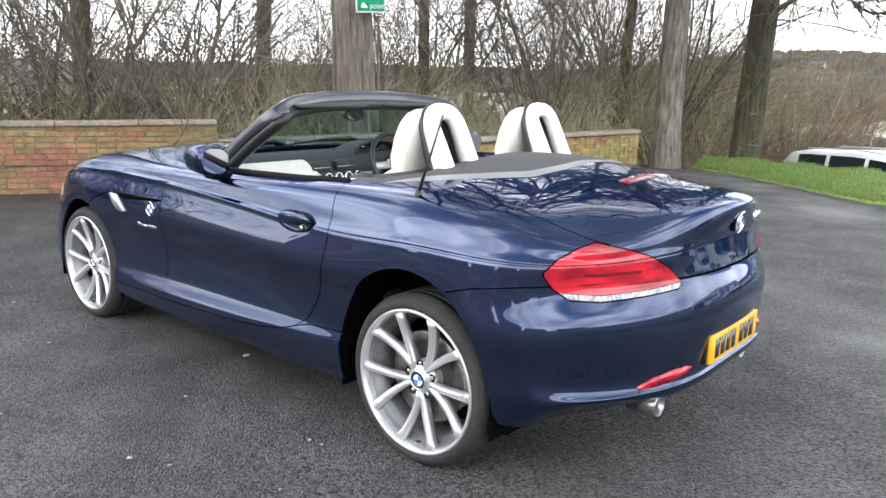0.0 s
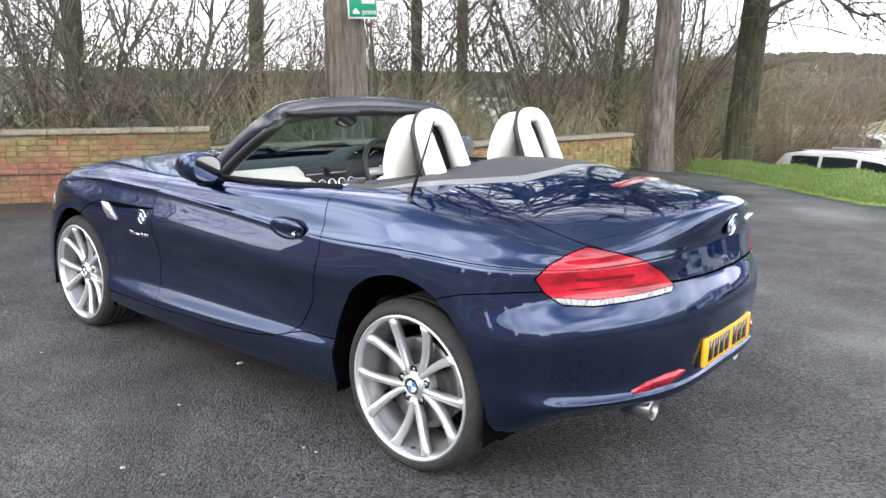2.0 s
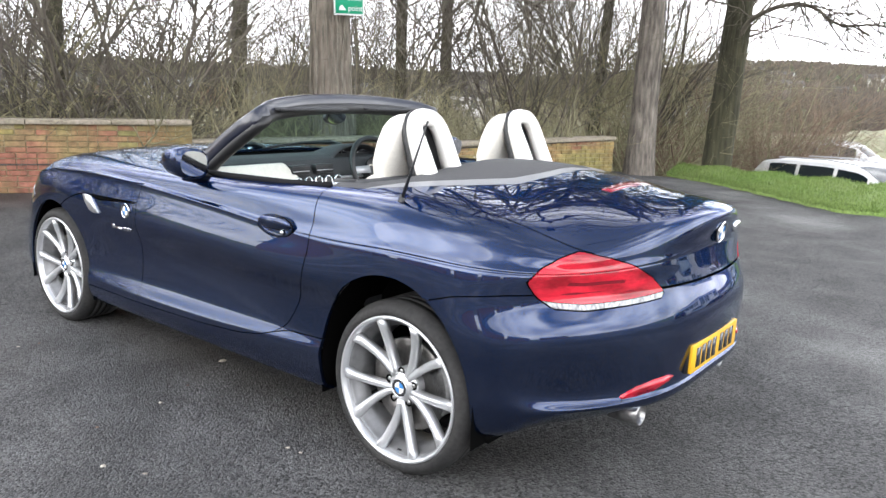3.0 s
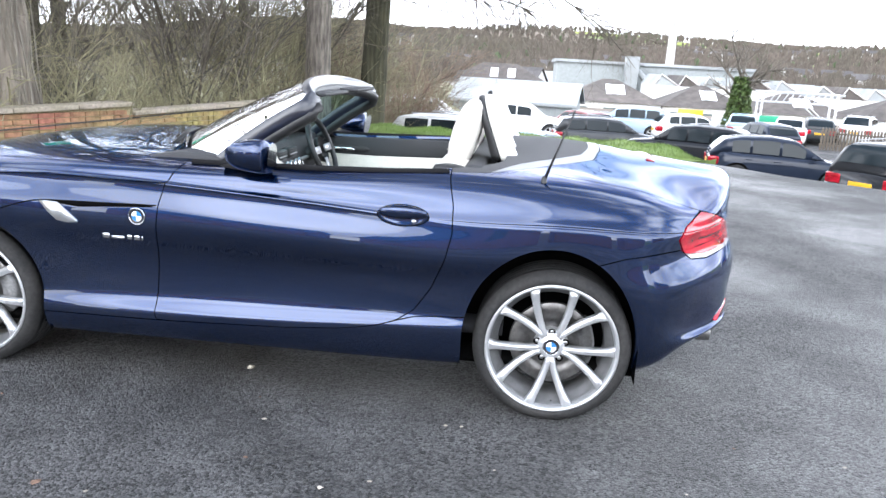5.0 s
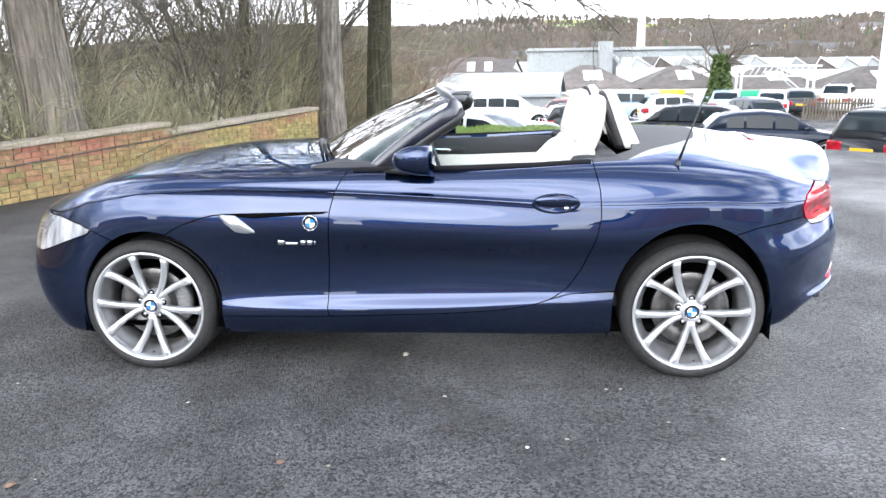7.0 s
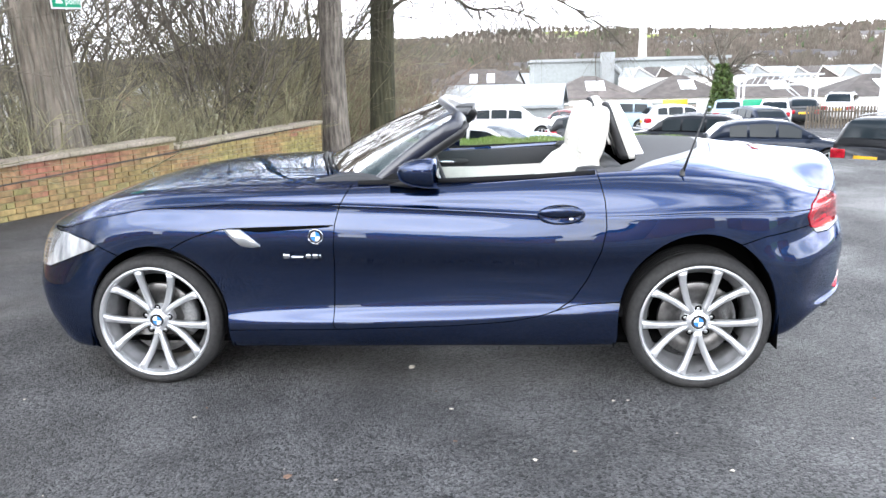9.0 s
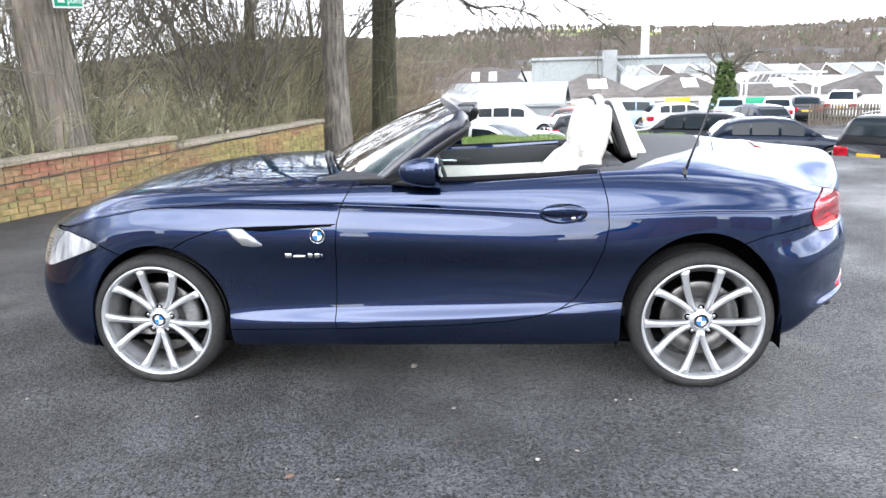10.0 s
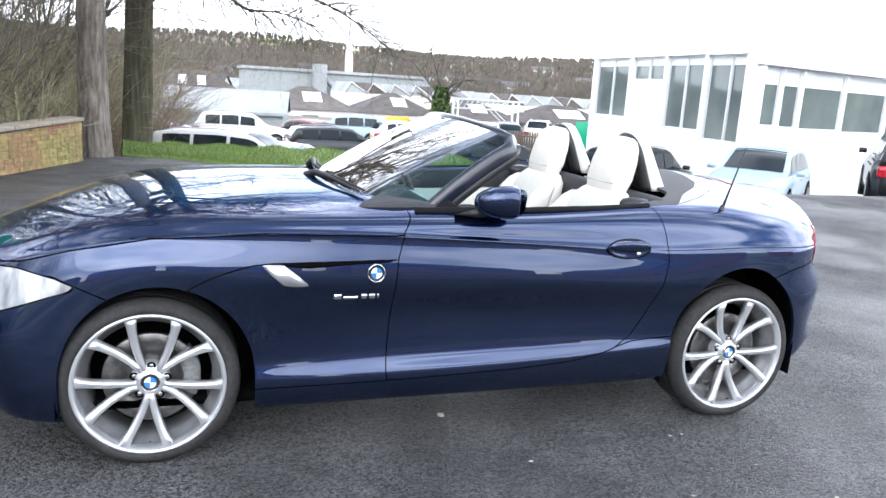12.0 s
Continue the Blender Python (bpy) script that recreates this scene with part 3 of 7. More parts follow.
# ---- wheels ----
def build_wheel(width):
    """A wheel with ten spokes in five pairs; its outer face looks to -y at y = 0."""
    w = new("wheel")
    w.parent = car
    R = 0.3185
    side = [(0.264, 0.006), (0.2665, -0.001), (0.272, -0.006), (0.281, -0.008), (0.292, -0.005), (0.302, 0.003), (0.311, 0.015), (0.316, 0.026)]
    tread = []
    for k in range(5):
        a, b = 0.03 + k * (width - 0.06) / 5, 0.03 + (k + 1) * (width - 0.06) / 5
        tread += [(R, a + 0.004), (R, b - 0.004), (R - 0.007, b - 0.003), (R - 0.007, b + 0.003)]
    tread = tread[:-2]
    profile = side + tread + [(r, width - h) for r, h in side[::-1]] + [(0.24, width - 0.02)]
    rubber = lathe(profile, 96)
    rubber[0][:, 2] = np.maximum(rubber[0][:, 2], -TYRE_R)  # flattened where it stands
    part("tyre", rubber, TYRE, w, "low-profile black tyre")
    part("rim", lathe([(0.246, 0.034), (0.2495, 0.010), (0.2535, -0.002), (0.258, -0.007), (0.2635, -0.008), (0.2675, -0.004), (0.2675, 0.010)], 96), ALLOY, w)
    # the barrel takes the darkened alloy, its shade put into the colour
    part("barrel", lathe([(0.254, 0.012), (0.246, 0.022), (0.2415, 0.03), (0.239, 0.045), (0.222, 0.06), (0.217, 0.09), (0.217, 0.17), (0.235, 0.20)], 72), ALLOY_SHADED, w)
    lots = []
    for k in range(10):
        pair = k // 2
        apex = math.radians(-90 + 72 * pair)
        turn = 1 if k % 2 else -1
        rings = []
        for t in np.linspace(0, 1, 9):
            r = 0.048 + t * (0.2505 - 0.048)
            ang = apex + turn * math.radians(5.0 + 13.0 * t**0.8)
            c, s = math.cos(ang), math.sin(ang)
            along, across = np.array((c, 0, s)), np.array((-s, 0, c))
            half_w = 0.0125 + 0.0045 * t + 0.006 * max(0, t - 0.85) / 0.15
            face = 0.030 - 0.030 * t**1.6 + 0.004 * math.sin(math.pi * t)
            depth = 0.034 - 0.006 * t
            ridge = turn * 0.35 * half_w
            sec = [(-half_w, depth), (-half_w * 1.02, 0.012), (-half_w * 0.72 + ridge * 0.2, 0.0018), (ridge, -0.002), (half_w * 0.72 + ridge * 0.2, 0.0018), (half_w * 1.02, 0.012), (half_w, depth)]
            rings.append([along * r + across * u + np.array((0, face + v, 0)) for u, v in sec])
        lots.append(loft(rings, True, True))
    for lot in lots:
        part("spoke", lot, ALLOY, w)
    part("hub", lathe([(0.0, 0.028), (0.034, 0.028), (0.036, 0.030), (0.052, 0.035), (0.066, 0.046), (0.070, 0.06), (0.068, 0.1)], 60), ALLOY, w)
    for k in range(5):
        a = math.radians(90 + 72 * k)
        at = (0.060 * math.cos(a), 0.0, 0.060 * math.sin(a))
        part("bolt", moved(lathe([(0.0, 0.034), (0.008, 0.034), (0.009, 0.036), (0.009, 0.05)], 6), at), BOLT, w)
        part("bolt_hole", moved(lathe([(0.0, 0.0375), (0.014, 0.0365), (0.0145, 0.0335), (0.0155, 0.0345)], 20), at), GAP, w)
    roundel(w, Matrix.Translation((0, 0.026, 0)) @ Matrix.Rotation(radians(90), 4, "X"), 0.034)
    part("brake_disc", lathe([(0.05, 0.085), (0.1, 0.085), (0.102, 0.078), (0.168, 0.078), (0.17, 0.08), (0.17, 0.10), (0.1, 0.10)], 64), DISC, w, "dull iron brake disc")
    part("valve", tube([(0.012, 0.022, -0.232), (0.012, 0.004, -0.222)], 0.0035, 6), BLACK, w)
    return w


# same alloy as the rim, coloured darker for the shade behind the spokes
ALLOY_SHADED = material("shaded alloy barrel", (0.22, 0.22, 0.225), 0.4, 0.6, grain=0.15, grain_scale=30)
BOLT = material("wheel bolt steel", (0.35, 0.35, 0.35), 0.35, 0.9)
CALIPER = material("cast caliper", (0.3, 0.3, 0.3), 0.5, 0.5, grain=0.2, grain_scale=80)
wheel = build_wheel(0.235)
wheel.location = (FRONT, -0.858, TYRE_R)
wheel.rotation_euler = (0, radians(4), 0)
for m in (Matrix.Translation((REAR, -0.868, TYRE_R)) @ Matrix.Rotation(radians(-1.5), 4, "Y"), Matrix.Translation((FRONT, 0.858, TYRE_R)) @ Matrix.Rotation(math.pi, 4, "Z"), Matrix.Translation((REAR, 0.868, TYRE_R)) @ Matrix.Rotation(math.pi, 4, "Z")):
    copy_thing(wheel, m)
for x in (FRONT, REAR):
    for s in (-1, 1):
        rings = []
        for r, y in ((0.172, 0.79), (0.172, 0.755), (0.172, 0.73)):
            rings.append([(x + (rr * math.cos(a)), s * y, TYRE_R + rr * math.sin(a)) for rr, a in [(0.175, t) for t in np.linspace(-0.45, 0.7, 8)] + [(0.115, t) for t in np.linspace(0.7, -0.45, 8)]])
        part("brake_caliper", loft(rings), CALIPER, car, "grey brake caliper")
        # liner of the wheel arch, an arched tunnel closed inside
        c, a, b = (-1.222, 0.345, 0.362) if x < 0 else (1.232, 0.355, 0.405)
        ring = [(c + a * math.cos(t), 0.33 + b * math.sin(t)) for t in np.linspace(0, math.pi, 24)]
        ring = [(c + a, 0.19)] + ring + [(c - a, 0.19)]
        rings = [[(px, s * y, pz) for px, pz in ring] for y in (0.868, 0.60)]
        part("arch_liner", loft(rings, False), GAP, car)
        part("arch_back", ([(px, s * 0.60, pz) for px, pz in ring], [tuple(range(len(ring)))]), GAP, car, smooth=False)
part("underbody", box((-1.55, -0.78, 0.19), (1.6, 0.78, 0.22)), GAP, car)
part("cabin_floor", box((-0.6, -0.74, 0.30), (1.05, 0.74, 0.34)), DARKTRIM, car)

# ---- windscreen ----
SCREEN_BASE = spline([(-0.59, 0, 0.968), (-0.555, 0.25, 0.962), (-0.46, 0.46, 0.95), (-0.36, 0.60, 0.935), (-0.27, 0.685, 0.895)], 5)
SCREEN_TOP = spline([(0.055, 0, 1.290), (0.066, 0.25, 1.284), (0.10, 0.44, 1.27), (0.135, 0.55, 1.253), (0.178, 0.625, 1.225)], 5)


def screen_row(t):
    row = SCREEN_BASE * (1 - t) + SCREEN_TOP * t
    row[:, 2] += 0.022 * math.sin(math.pi * t)
    return np.vstack([row[::-1] * flip, row[1:]])


rows_ = [screen_row(t) for t in np.linspace(0, 1, 10)]
part("windscreen", loft(rows_, False), SCREEN, car, "raked clear windscreen glass")
edge = [screen_row(t)[0] for t in np.linspace(-0.03, 0.93, 10)]
top = screen_row(1.0)
loop = edge + [p for p in top[2:-2]] + [p * flip for p in edge[::-1]]
loop = np.array(loop)
down = np.array((0.45, 0, -0.89))
rings = []
for i, p in enumerate(loop):
    d = loop[min(i + 1, len(loop) - 1)] - loop[max(i - 1, 0)]
    d /= np.linalg.norm(d)
    out = np.cross(d, down)
    out /= np.linalg.norm(out)
    n2 = np.cross(out, d)
    if n2 @ down < 0:
        n2 = -n2
    if out @ (p - np.array((-0.1, 0, 1.0))) < 0:
        out = -out
    mid = 1 - abs(p[1]) / 0.7
    a, b = 0.025 + 0.004 * max(mid, 0), 0.036
    sec = [(math.copysign(abs(math.cos(t)) ** 0.7, math.cos(t)) * a, math.copysign(abs(math.sin(t)) ** 0.7, math.sin(t)) * b) for t in np.arange(16) * 2 * math.pi / 16]
    rings.append([p + out * (u + 0.008) + n2 * (v + 0.030) for u, v in sec])
part("windscreen_frame", loft(rings), FRAMEDARK, car, "dark blue windscreen surround")
seal = [p + down * 0.062 + np.array((0.014, 0, 0)) for p in loop]
part("screen_seal", tube(seal, 0.028, 10), BLACK, car)
part("sun_visor", box((0.10, 0.10, 1.225), (0.22, 0.52, 1.24), 0.006), DARKTRIM, car)
part("sun_visor", box((0.10, -0.52, 1.225), (0.22, -0.10, 1.24), 0.006), DARKTRIM, car)
# cowl and wipers
part("cowl", loft([[p + np.array((dx, 0, dz)) for p in np.vstack([SCREEN_BASE[:-4][::-1] * flip, SCREEN_BASE[1:-4]])] for dx, dz in ((-0.11, -0.004), (-0.06, 0.004), (0.02, 0.002), (0.06, -0.03))], False), COWL, car)
for y0, y1 in ((0.55, -0.05), (0.02, -0.55)):
    arm = [(-0.60 + 0.16 * abs(y0), y0, 0.975), (-0.57 + 0.12 * abs(y0), y0 - 0.1, 1.005), (-0.53, (y0 + y1) / 2, 1.005), (-0.51 + 0.10 * abs(y1), y1, 0.985)]
    w = part("wiper", tube(arm, (0.022, 0.016, 0.008, 0.005), 8), BLACK, car, "black wiper arm")
    part("wiper_blade", tube([(p[0] + 0.02, p[1], p[2] + 0.004) for p in arm], 0.006, 6), BLACK, w)

# ---- mirrors ----
for s in (-1, 1):
    rings = []
    for k, (x, a, b) in enumerate(((-0.098, 0.022, 0.014), (-0.088, 0.044, 0.032), (-0.066, 0.060, 0.046), (-0.035, 0.072, 0.058), (0.0, 0.077, 0.064), (0.035, 0.080, 0.067), (0.058, 0.079, 0.066), (0.066, 0.075, 0.062))):
        ring = []
        for t in np.arange(24) * 2 * math.pi / 24:
            c, z = math.cos(t), math.sin(t)
            u, v = math.copysign(abs(c) ** 0.72, c) * a, math.copysign(abs(z) ** 0.72, z) * b
            ring.append((x + 0.03 - u * 0.10, s * (0.895 + u), 1.0 + v + 0.12 * u))
        rings.append(ring)
    mir = part("door_mirror", loft(rings, True, True), PAINT, car, "dark blue door mirror housing")
    face = [(p[0] + 0.014 + 0.10 * (p[2] - 1.0) + 0.16 * s * (p[1] - s * 0.895), s * 0.895 + (p[1] - s * 0.895) * 0.88, 1.0 + (p[2] - 1.0) * 0.86) for p in rings[-1]]
    part("mirror_glass", (face, [tuple(range(24)) if s < 0 else tuple(range(24))[::-1]]), CHROME, mir, "mirror glass", smooth=False)
    part("mirror_foot", loft([[(x, s * y, z) for x, z in ((-0.12, z0 - 0.004), (-0.02, z0 + 0.02), (0.08, z0 + 0.004), (-0.02, z0 - 0.018))] for y, z0 in ((0.74, 0.925), (0.80, 0.938), (0.86, 0.952))]), BLACK, mir)
    part("mirror_triangle", prism([(-0.22, 0.925), (-0.04, 0.925), (-0.06, 0.945), (-0.12, 0.978)], s * 0.70, s * 0.715, 1, 0.004), COWL, car)
tilt = Matrix.Translation((0.03, 0.0, 1.182)) @ Matrix.Rotation(radians(19), 4, "Z") @ Matrix.Rotation(radians(3), 4, "Y")
inner = part("rear_view_mirror", turned(loft([[(dx, 0.112 * k * math.cos(t), 0.036 * k * math.sin(t)) for t in np.arange(24) * 2 * math.pi / 24] for dx, k in ((-0.034, 0.6), (-0.024, 0.95), (-0.006, 1.0), (0.0, 0.96))]), tilt), BLACK, car, "black-framed interior mirror")
part("mirror_glass", turned(([(0.002, 0.100 * math.cos(t), 0.030 * math.sin(t)) for t in np.arange(24) * 2 * math.pi / 24], [tuple(range(24))]), tilt), CHROME, inner, "mirror glass", smooth=False)
part("mirror_stalk", tube([(0.01, 0, 1.19), (0.02, 0, 1.235), (0.03, 0, 1.262)], (0.014, 0.013, 0.022), 8), BLACK, inner)


# ---- seats and roll hoops ----
def rounded(cx, cz, w, d, n=20, power=0.55):
    """A rounded oblong section, as (across, ahead) offsets."""
    return [(cx + math.copysign(abs(math.cos(t)) ** power, math.cos(t)) * w, cz + math.copysign(abs(math.sin(t)) ** power, math.sin(t)) * d) for t in np.arange(n) * 2 * math.pi / n]


def build_seat(y):
    seat = new("seat")
    seat.parent = car
    seat.location.x = 0.06
    tagged(seat, "ivory leather bucket seat with a tall headrest")
    # sections up the back: height, place along the car, half width, half depth
    back_ = [(0.50, 0.54, 0.235, 0.075), (0.60, 0.585, 0.25, 0.08), (0.75, 0.645, 0.25, 0.078), (0.88, 0.695, 0.245, 0.078), (0.95, 0.722, 0.215, 0.072), (0.985, 0.733, 0.165, 0.058), (1.005, 0.738, 0.12, 0.04)]
    rings = [[(x + v, y + u, z) for u, v in rounded(0, 0, w, d)] for z, x, w, d in back_]
    backrest = part("backrest", loft(rings), LEATHER, seat)
    head = [(0.93, 0.725, 0.125, 0.045), (0.985, 0.736, 0.136, 0.050), (1.05, 0.75, 0.152, 0.062), (1.13, 0.768, 0.148, 0.062), (1.19, 0.782, 0.136, 0.053), (1.225, 0.791, 0.112, 0.044), (1.243, 0.797, 0.075, 0.03), (1.248, 0.80, 0.03, 0.012)]
    part("headrest", loft([[(x + v, y + u, z) for u, v in rounded(0, 0, w, d)] for z, x, w, d in head]), LEATHER, seat)
    for s in (-1, 1):
        bol = [(0.50, 0.47, 0.04, 0.07), (0.60, 0.50, 0.05, 0.085), (0.75, 0.565, 0.05, 0.08), (0.86, 0.62, 0.042, 0.065), (0.93, 0.665, 0.028, 0.042), (0.955, 0.685, 0.012, 0.018)]
        part("side_bolster", loft([[(x + v, y + s * 0.215 + u, z) for u, v in rounded(0, 0, w, d)] for z, x, w, d in bol]), LEATHER, seat)
    part("cushion", box((-0.02, y - 0.245, 0.42), (0.56, y + 0.245, 0.56), 0.05, 4), LEATHER, seat)
    part("seam", tube([(back_x, y + yy, z) for yy, back_x, z in ((-0.14, 0.692, 1.035), (0, 0.69, 1.03), (0.14, 0.692, 1.035))], 0.003, 6), TRIMSEAM, backrest)
    return seat


TRIMSEAM = material("seam thread", (0.4, 0.38, 0.33), 0.8)
HOOPWHITE = material("ivory moulded plastic", (0.76, 0.74, 0.70), 0.38, grain=0.04, grain_scale=40, second=(0.7, 0.68, 0.63), blend_scale=5)
for y in (-0.36, 0.36):
    build_seat(y)
    # hoop: an upturned U that leans forward, open in the middle
    hoop = new("roll_hoop")
    hoop.parent = car
    tagged(hoop, "ivory roll hoop with a dark opening behind the seat")
    arc = []
    for t in np.linspace(0, 1, 25):
        if t < 0.25:
            u, h = -0.118, t / 0.25 * 0.13
        elif t > 0.75:
            u, h = 0.118, (1 - t) / 0.25 * 0.13
        else:
            a = math.pi * (t - 0.25) / 0.5
            u, h = -0.118 * math.copysign(abs(math.cos(a)) ** 0.8, math.cos(a)), 0.13 + 0.112 * math.sin(a) ** 0.8
        arc.append((u, h))
    def hoop_ring(sections):
        rings = []
        for i, (u, h) in enumerate(arc):
            a, b = arc[max(i - 1, 0)], arc[min(i + 1, 24)]
            d = np.array((b[0] - a[0], b[1] - a[1]))
            d /= np.linalg.norm(d)
            out = np.array((-d[1], d[0]))
            lean, deep = -0.36 * h, 0.10 - 0.16 * h
            rings.append([(0.965 + lean + f * deep, y + u * 0.74 + out[0] * o, 1.0 + h + out[1] * o) for f, o in sections])
        return loft(rings)

    part("hoop_cover", hoop_ring([(0.18, -0.030), (0.16, 0.0), (0.20, 0.024), (0.5, 0.030), (0.88, 0.027), (1.0, 0.012), (1.0, -0.022), (0.9, -0.036), (0.5, -0.038)]), HOOPWHITE, hoop)
    part("hoop_edge", hoop_ring([(-0.22, -0.028), (-0.26, 0.0), (-0.2, 0.020), (0.0, 0.026), (0.18, 0.022), (0.18, -0.030), (0.0, -0.034)]), BLACK, hoop, "black inner hoop frame")
    part("hoop_inner", loft([[(0.955 - 0.36 * h + 0.03 * k, y + u * 0.55, 0.99 + h * 0.9) for u, h in arc] for k in (0, 1)], True), BLACK, hoop, "black panel within the hoop")
part("seat_bulkhead", box((0.84, -0.70, 0.5), (0.93, 0.70, 1.0), 0.03, 3), DARKTRIM, car)
for s in (-1, 1):
    part("belt_guide", loft([[(0.78 + 0.10 * k + 0.07 * math.cos(t) * r, s * 0.655 + 0.05 * math.sin(t) * r, 0.965 + 0.012 * k + z) for t in np.arange(16) * math.pi / 8] for k, r, z in ((0, 1.0, -0.02), (0, 1.0, 0.006), (0, 0.85, 0.022), (0, 0.4, 0.028))]), BLACK, car)
    part("seat_belt", loft([[(0.80, s * (0.60 + 0.0), 0.97), (0.80, s * 0.602, 0.97), (0.845, s * 0.602, 0.97), (0.845, s * 0.60, 0.97)], [(0.66, s * 0.57, 0.55), (0.66, s * 0.572, 0.55), (0.705, s * 0.572, 0.55), (0.705, s * 0.57, 0.55)]]), BLACK, car)

# ---- cabin ----
dash = new("dashboard")
dash.parent = car
tagged(dash, "black dashboard with round silver controls")
prof = [(-0.55, 0.70), (-0.55, 0.925), (-0.46, 0.955), (-0.34, 0.972), (-0.22, 0.968), (-0.155, 0.952), (-0.115, 0.885), (-0.105, 0.82), (-0.14, 0.76), (-0.2, 0.70)]
part("dash_top", prism(prof, -0.715, 0.715, 1, 0.012), DARKTRIM, dash)
wing_panel = prism([(-0.148, 0.948), (-0.122, 0.945), (-0.078, 0.862), (-0.085, 0.70), (-0.20, 0.60), (-0.22, 0.70), (-0.14, 0.80)], -0.70, -0.20, 1, 0.008)
for v in wing_panel.verts:
    if v.co.y > -0.3:
        v.co.y += 0.9 * (0.95 - v.co.z) - 0.02
part("dash_panel", wing_panel, LEATHER, dash, "ivory dash panel before the passenger seat")
part("knee_panel", prism([(-0.30, 0.55), (-0.125, 0.78), (-0.09, 0.77), (-0.095, 0.72), (-0.22, 0.55)], 0.14, 0.70, 1, 0.008), LEATHER, dash, "ivory lower dash panel")
part("dash_trim_strip", box((-0.118, 0.15, 0.845), (-0.094, 0.70, 0.858), 0.004), SILVERTRIM, dash)
binn = part("instrument_hood", loft([[(x, 0.36 + w * math.cos(t), 0.925 + h * max(math.sin(t), -0.3)) for t in np.arange(24) * 2 * math.pi / 24] for x, w, h in ((-0.42, 0.17, 0.05), (-0.33, 0.21, 0.085), (-0.20, 0.215, 0.10), (-0.16, 0.21, 0.095), (-0.175, 0.195, 0.085), (-0.28, 0.185, 0.075))]), DARKTRIM, dash, "hooded instrument binnacle")
for yy in (0.275, 0.445):
    at = Matrix.Translation((-0.225, yy, 0.925)) @ Matrix.Rotation(radians(90), 4, "Y")
    part("gauge", turned(lathe([(0, 0.0), (0.055, 0.0), (0.058, 0.006), (0.063, 0.006), (0.064, -0.004)], 32, 2), at), BADGE_DARK, binn)
    part("gauge_ring", turned(lathe([(0.056, 0.004), (0.059, 0.009), (0.063, 0.009), (0.065, 0.0)], 32, 2), at), CHROME, binn)
    for k in range(11):
        a = radians(-215 + 25 * k)
        part("gauge_tick", turned(([(0.042 * math.cos(a) - 0.0015 * math.sin(a), 0.042 * math.sin(a) + 0.0015 * math.cos(a), 0.002), (0.042 * math.cos(a) + 0.0015 * math.sin(a), 0.042 * math.sin(a) - 0.0015 * math.cos(a), 0.002), (0.052 * math.cos(a), 0.052 * math.sin(a), 0.002)], [(0, 1, 2)]), at), WHITEPAINT, binn, smooth=False)
for yy in (-0.13, 0.035):
    vent = part("air_vent", box((-0.135, yy - 0.062, 0.882), (-0.092, yy + 0.062, 0.932), 0.006), BLACK, dash, "slatted air vent")
    for k in range(4):
        part("slat", box((-0.093, yy - 0.055, 0.889 + 0.011 * k), (-0.088, yy + 0.055, 0.893 + 0.011 * k)), SILVERTRIM if k == 1 else DARKTRIM, vent)
part("centre_stack", prism([(-0.16, 0.55), (-0.16, 0.86), (-0.095, 0.85), (-0.05, 0.72), (0.02, 0.62), (0.25, 0.58), (0.62, 0.60), (0.62, 0.45), (-0.16, 0.45)], -0.13, 0.13, 1, 0.012), DARKTRIM, dash)
for k in range(5):
    at = Matrix.Translation((-0.086, -0.16 + 0.070 * k, 0.845)) @ Matrix.Rotation(radians(72), 4, "Y")
    knob = part("dial", turned(lathe([(0, 0.014), (0.017, 0.014), (0.019, 0.012), (0.0195, 0.0)], 24, 2), at), BLACK, dash)
    part("dial_ring", turned(lathe([(0.0195, 0.0), (0.0205, 0.013), (0.0255, 0.013), (0.0275, 0.0)], 28, 2), at), CHROME, knob, "bright metal dial ring")
part("gear_lever", both(tube([(0.16, 0, 0.58), (0.14, 0, 0.68)], 0.011, 8), moved(lathe([(0, 0.05), (0.02, 0.045), (0.026, 0.02), (0.02, 0.0), (0, -0.004)], 20, 2), (0.14, 0, 0.68))), BLACK, dash)
wheel_at = Matrix.Translation((-0.03, 0.365, 0.895)) @ Matrix.Rotation(radians(68), 4, "Y")
ring = [(0.178 * math.cos(t), 0.178 * math.sin(t), 0) for t in np.arange(49) * 2 * math.pi / 48]
helm = part("steering_wheel", turned(tube(ring, 0.0155, 10, False), wheel_at), BLACK, car, "black leather steering wheel")
part("horn_pad", turned(lathe([(0, 0.0), (0.05, -0.002), (0.07, -0.012), (0.072, -0.035)], 28, 2), wheel_at @ Matrix.Rotation(math.pi, 4, "X") @ Matrix.Translation((0, 0, 0.03))), BLACK, helm)
for a in (math.pi * 0.5, -math.pi * 0.5, 0.0):
    c, s = math.cos(a), math.sin(a)
    part("wheel_spoke", turned(loft([[(r * c - s * u, r * s + c * u, v) for u, v in ((-0.02, -0.005), (0.02, -0.005), (0.02, 0.005), (-0.02, 0.005))] for r in (0.05, 0.11, 0.172)]), wheel_at), SILVERTRIM, helm)
part("steering_column", tube([(-0.06, 0.365, 0.88), (-0.2, 0.365, 0.83)], 0.04, 12), BLACK, dash)
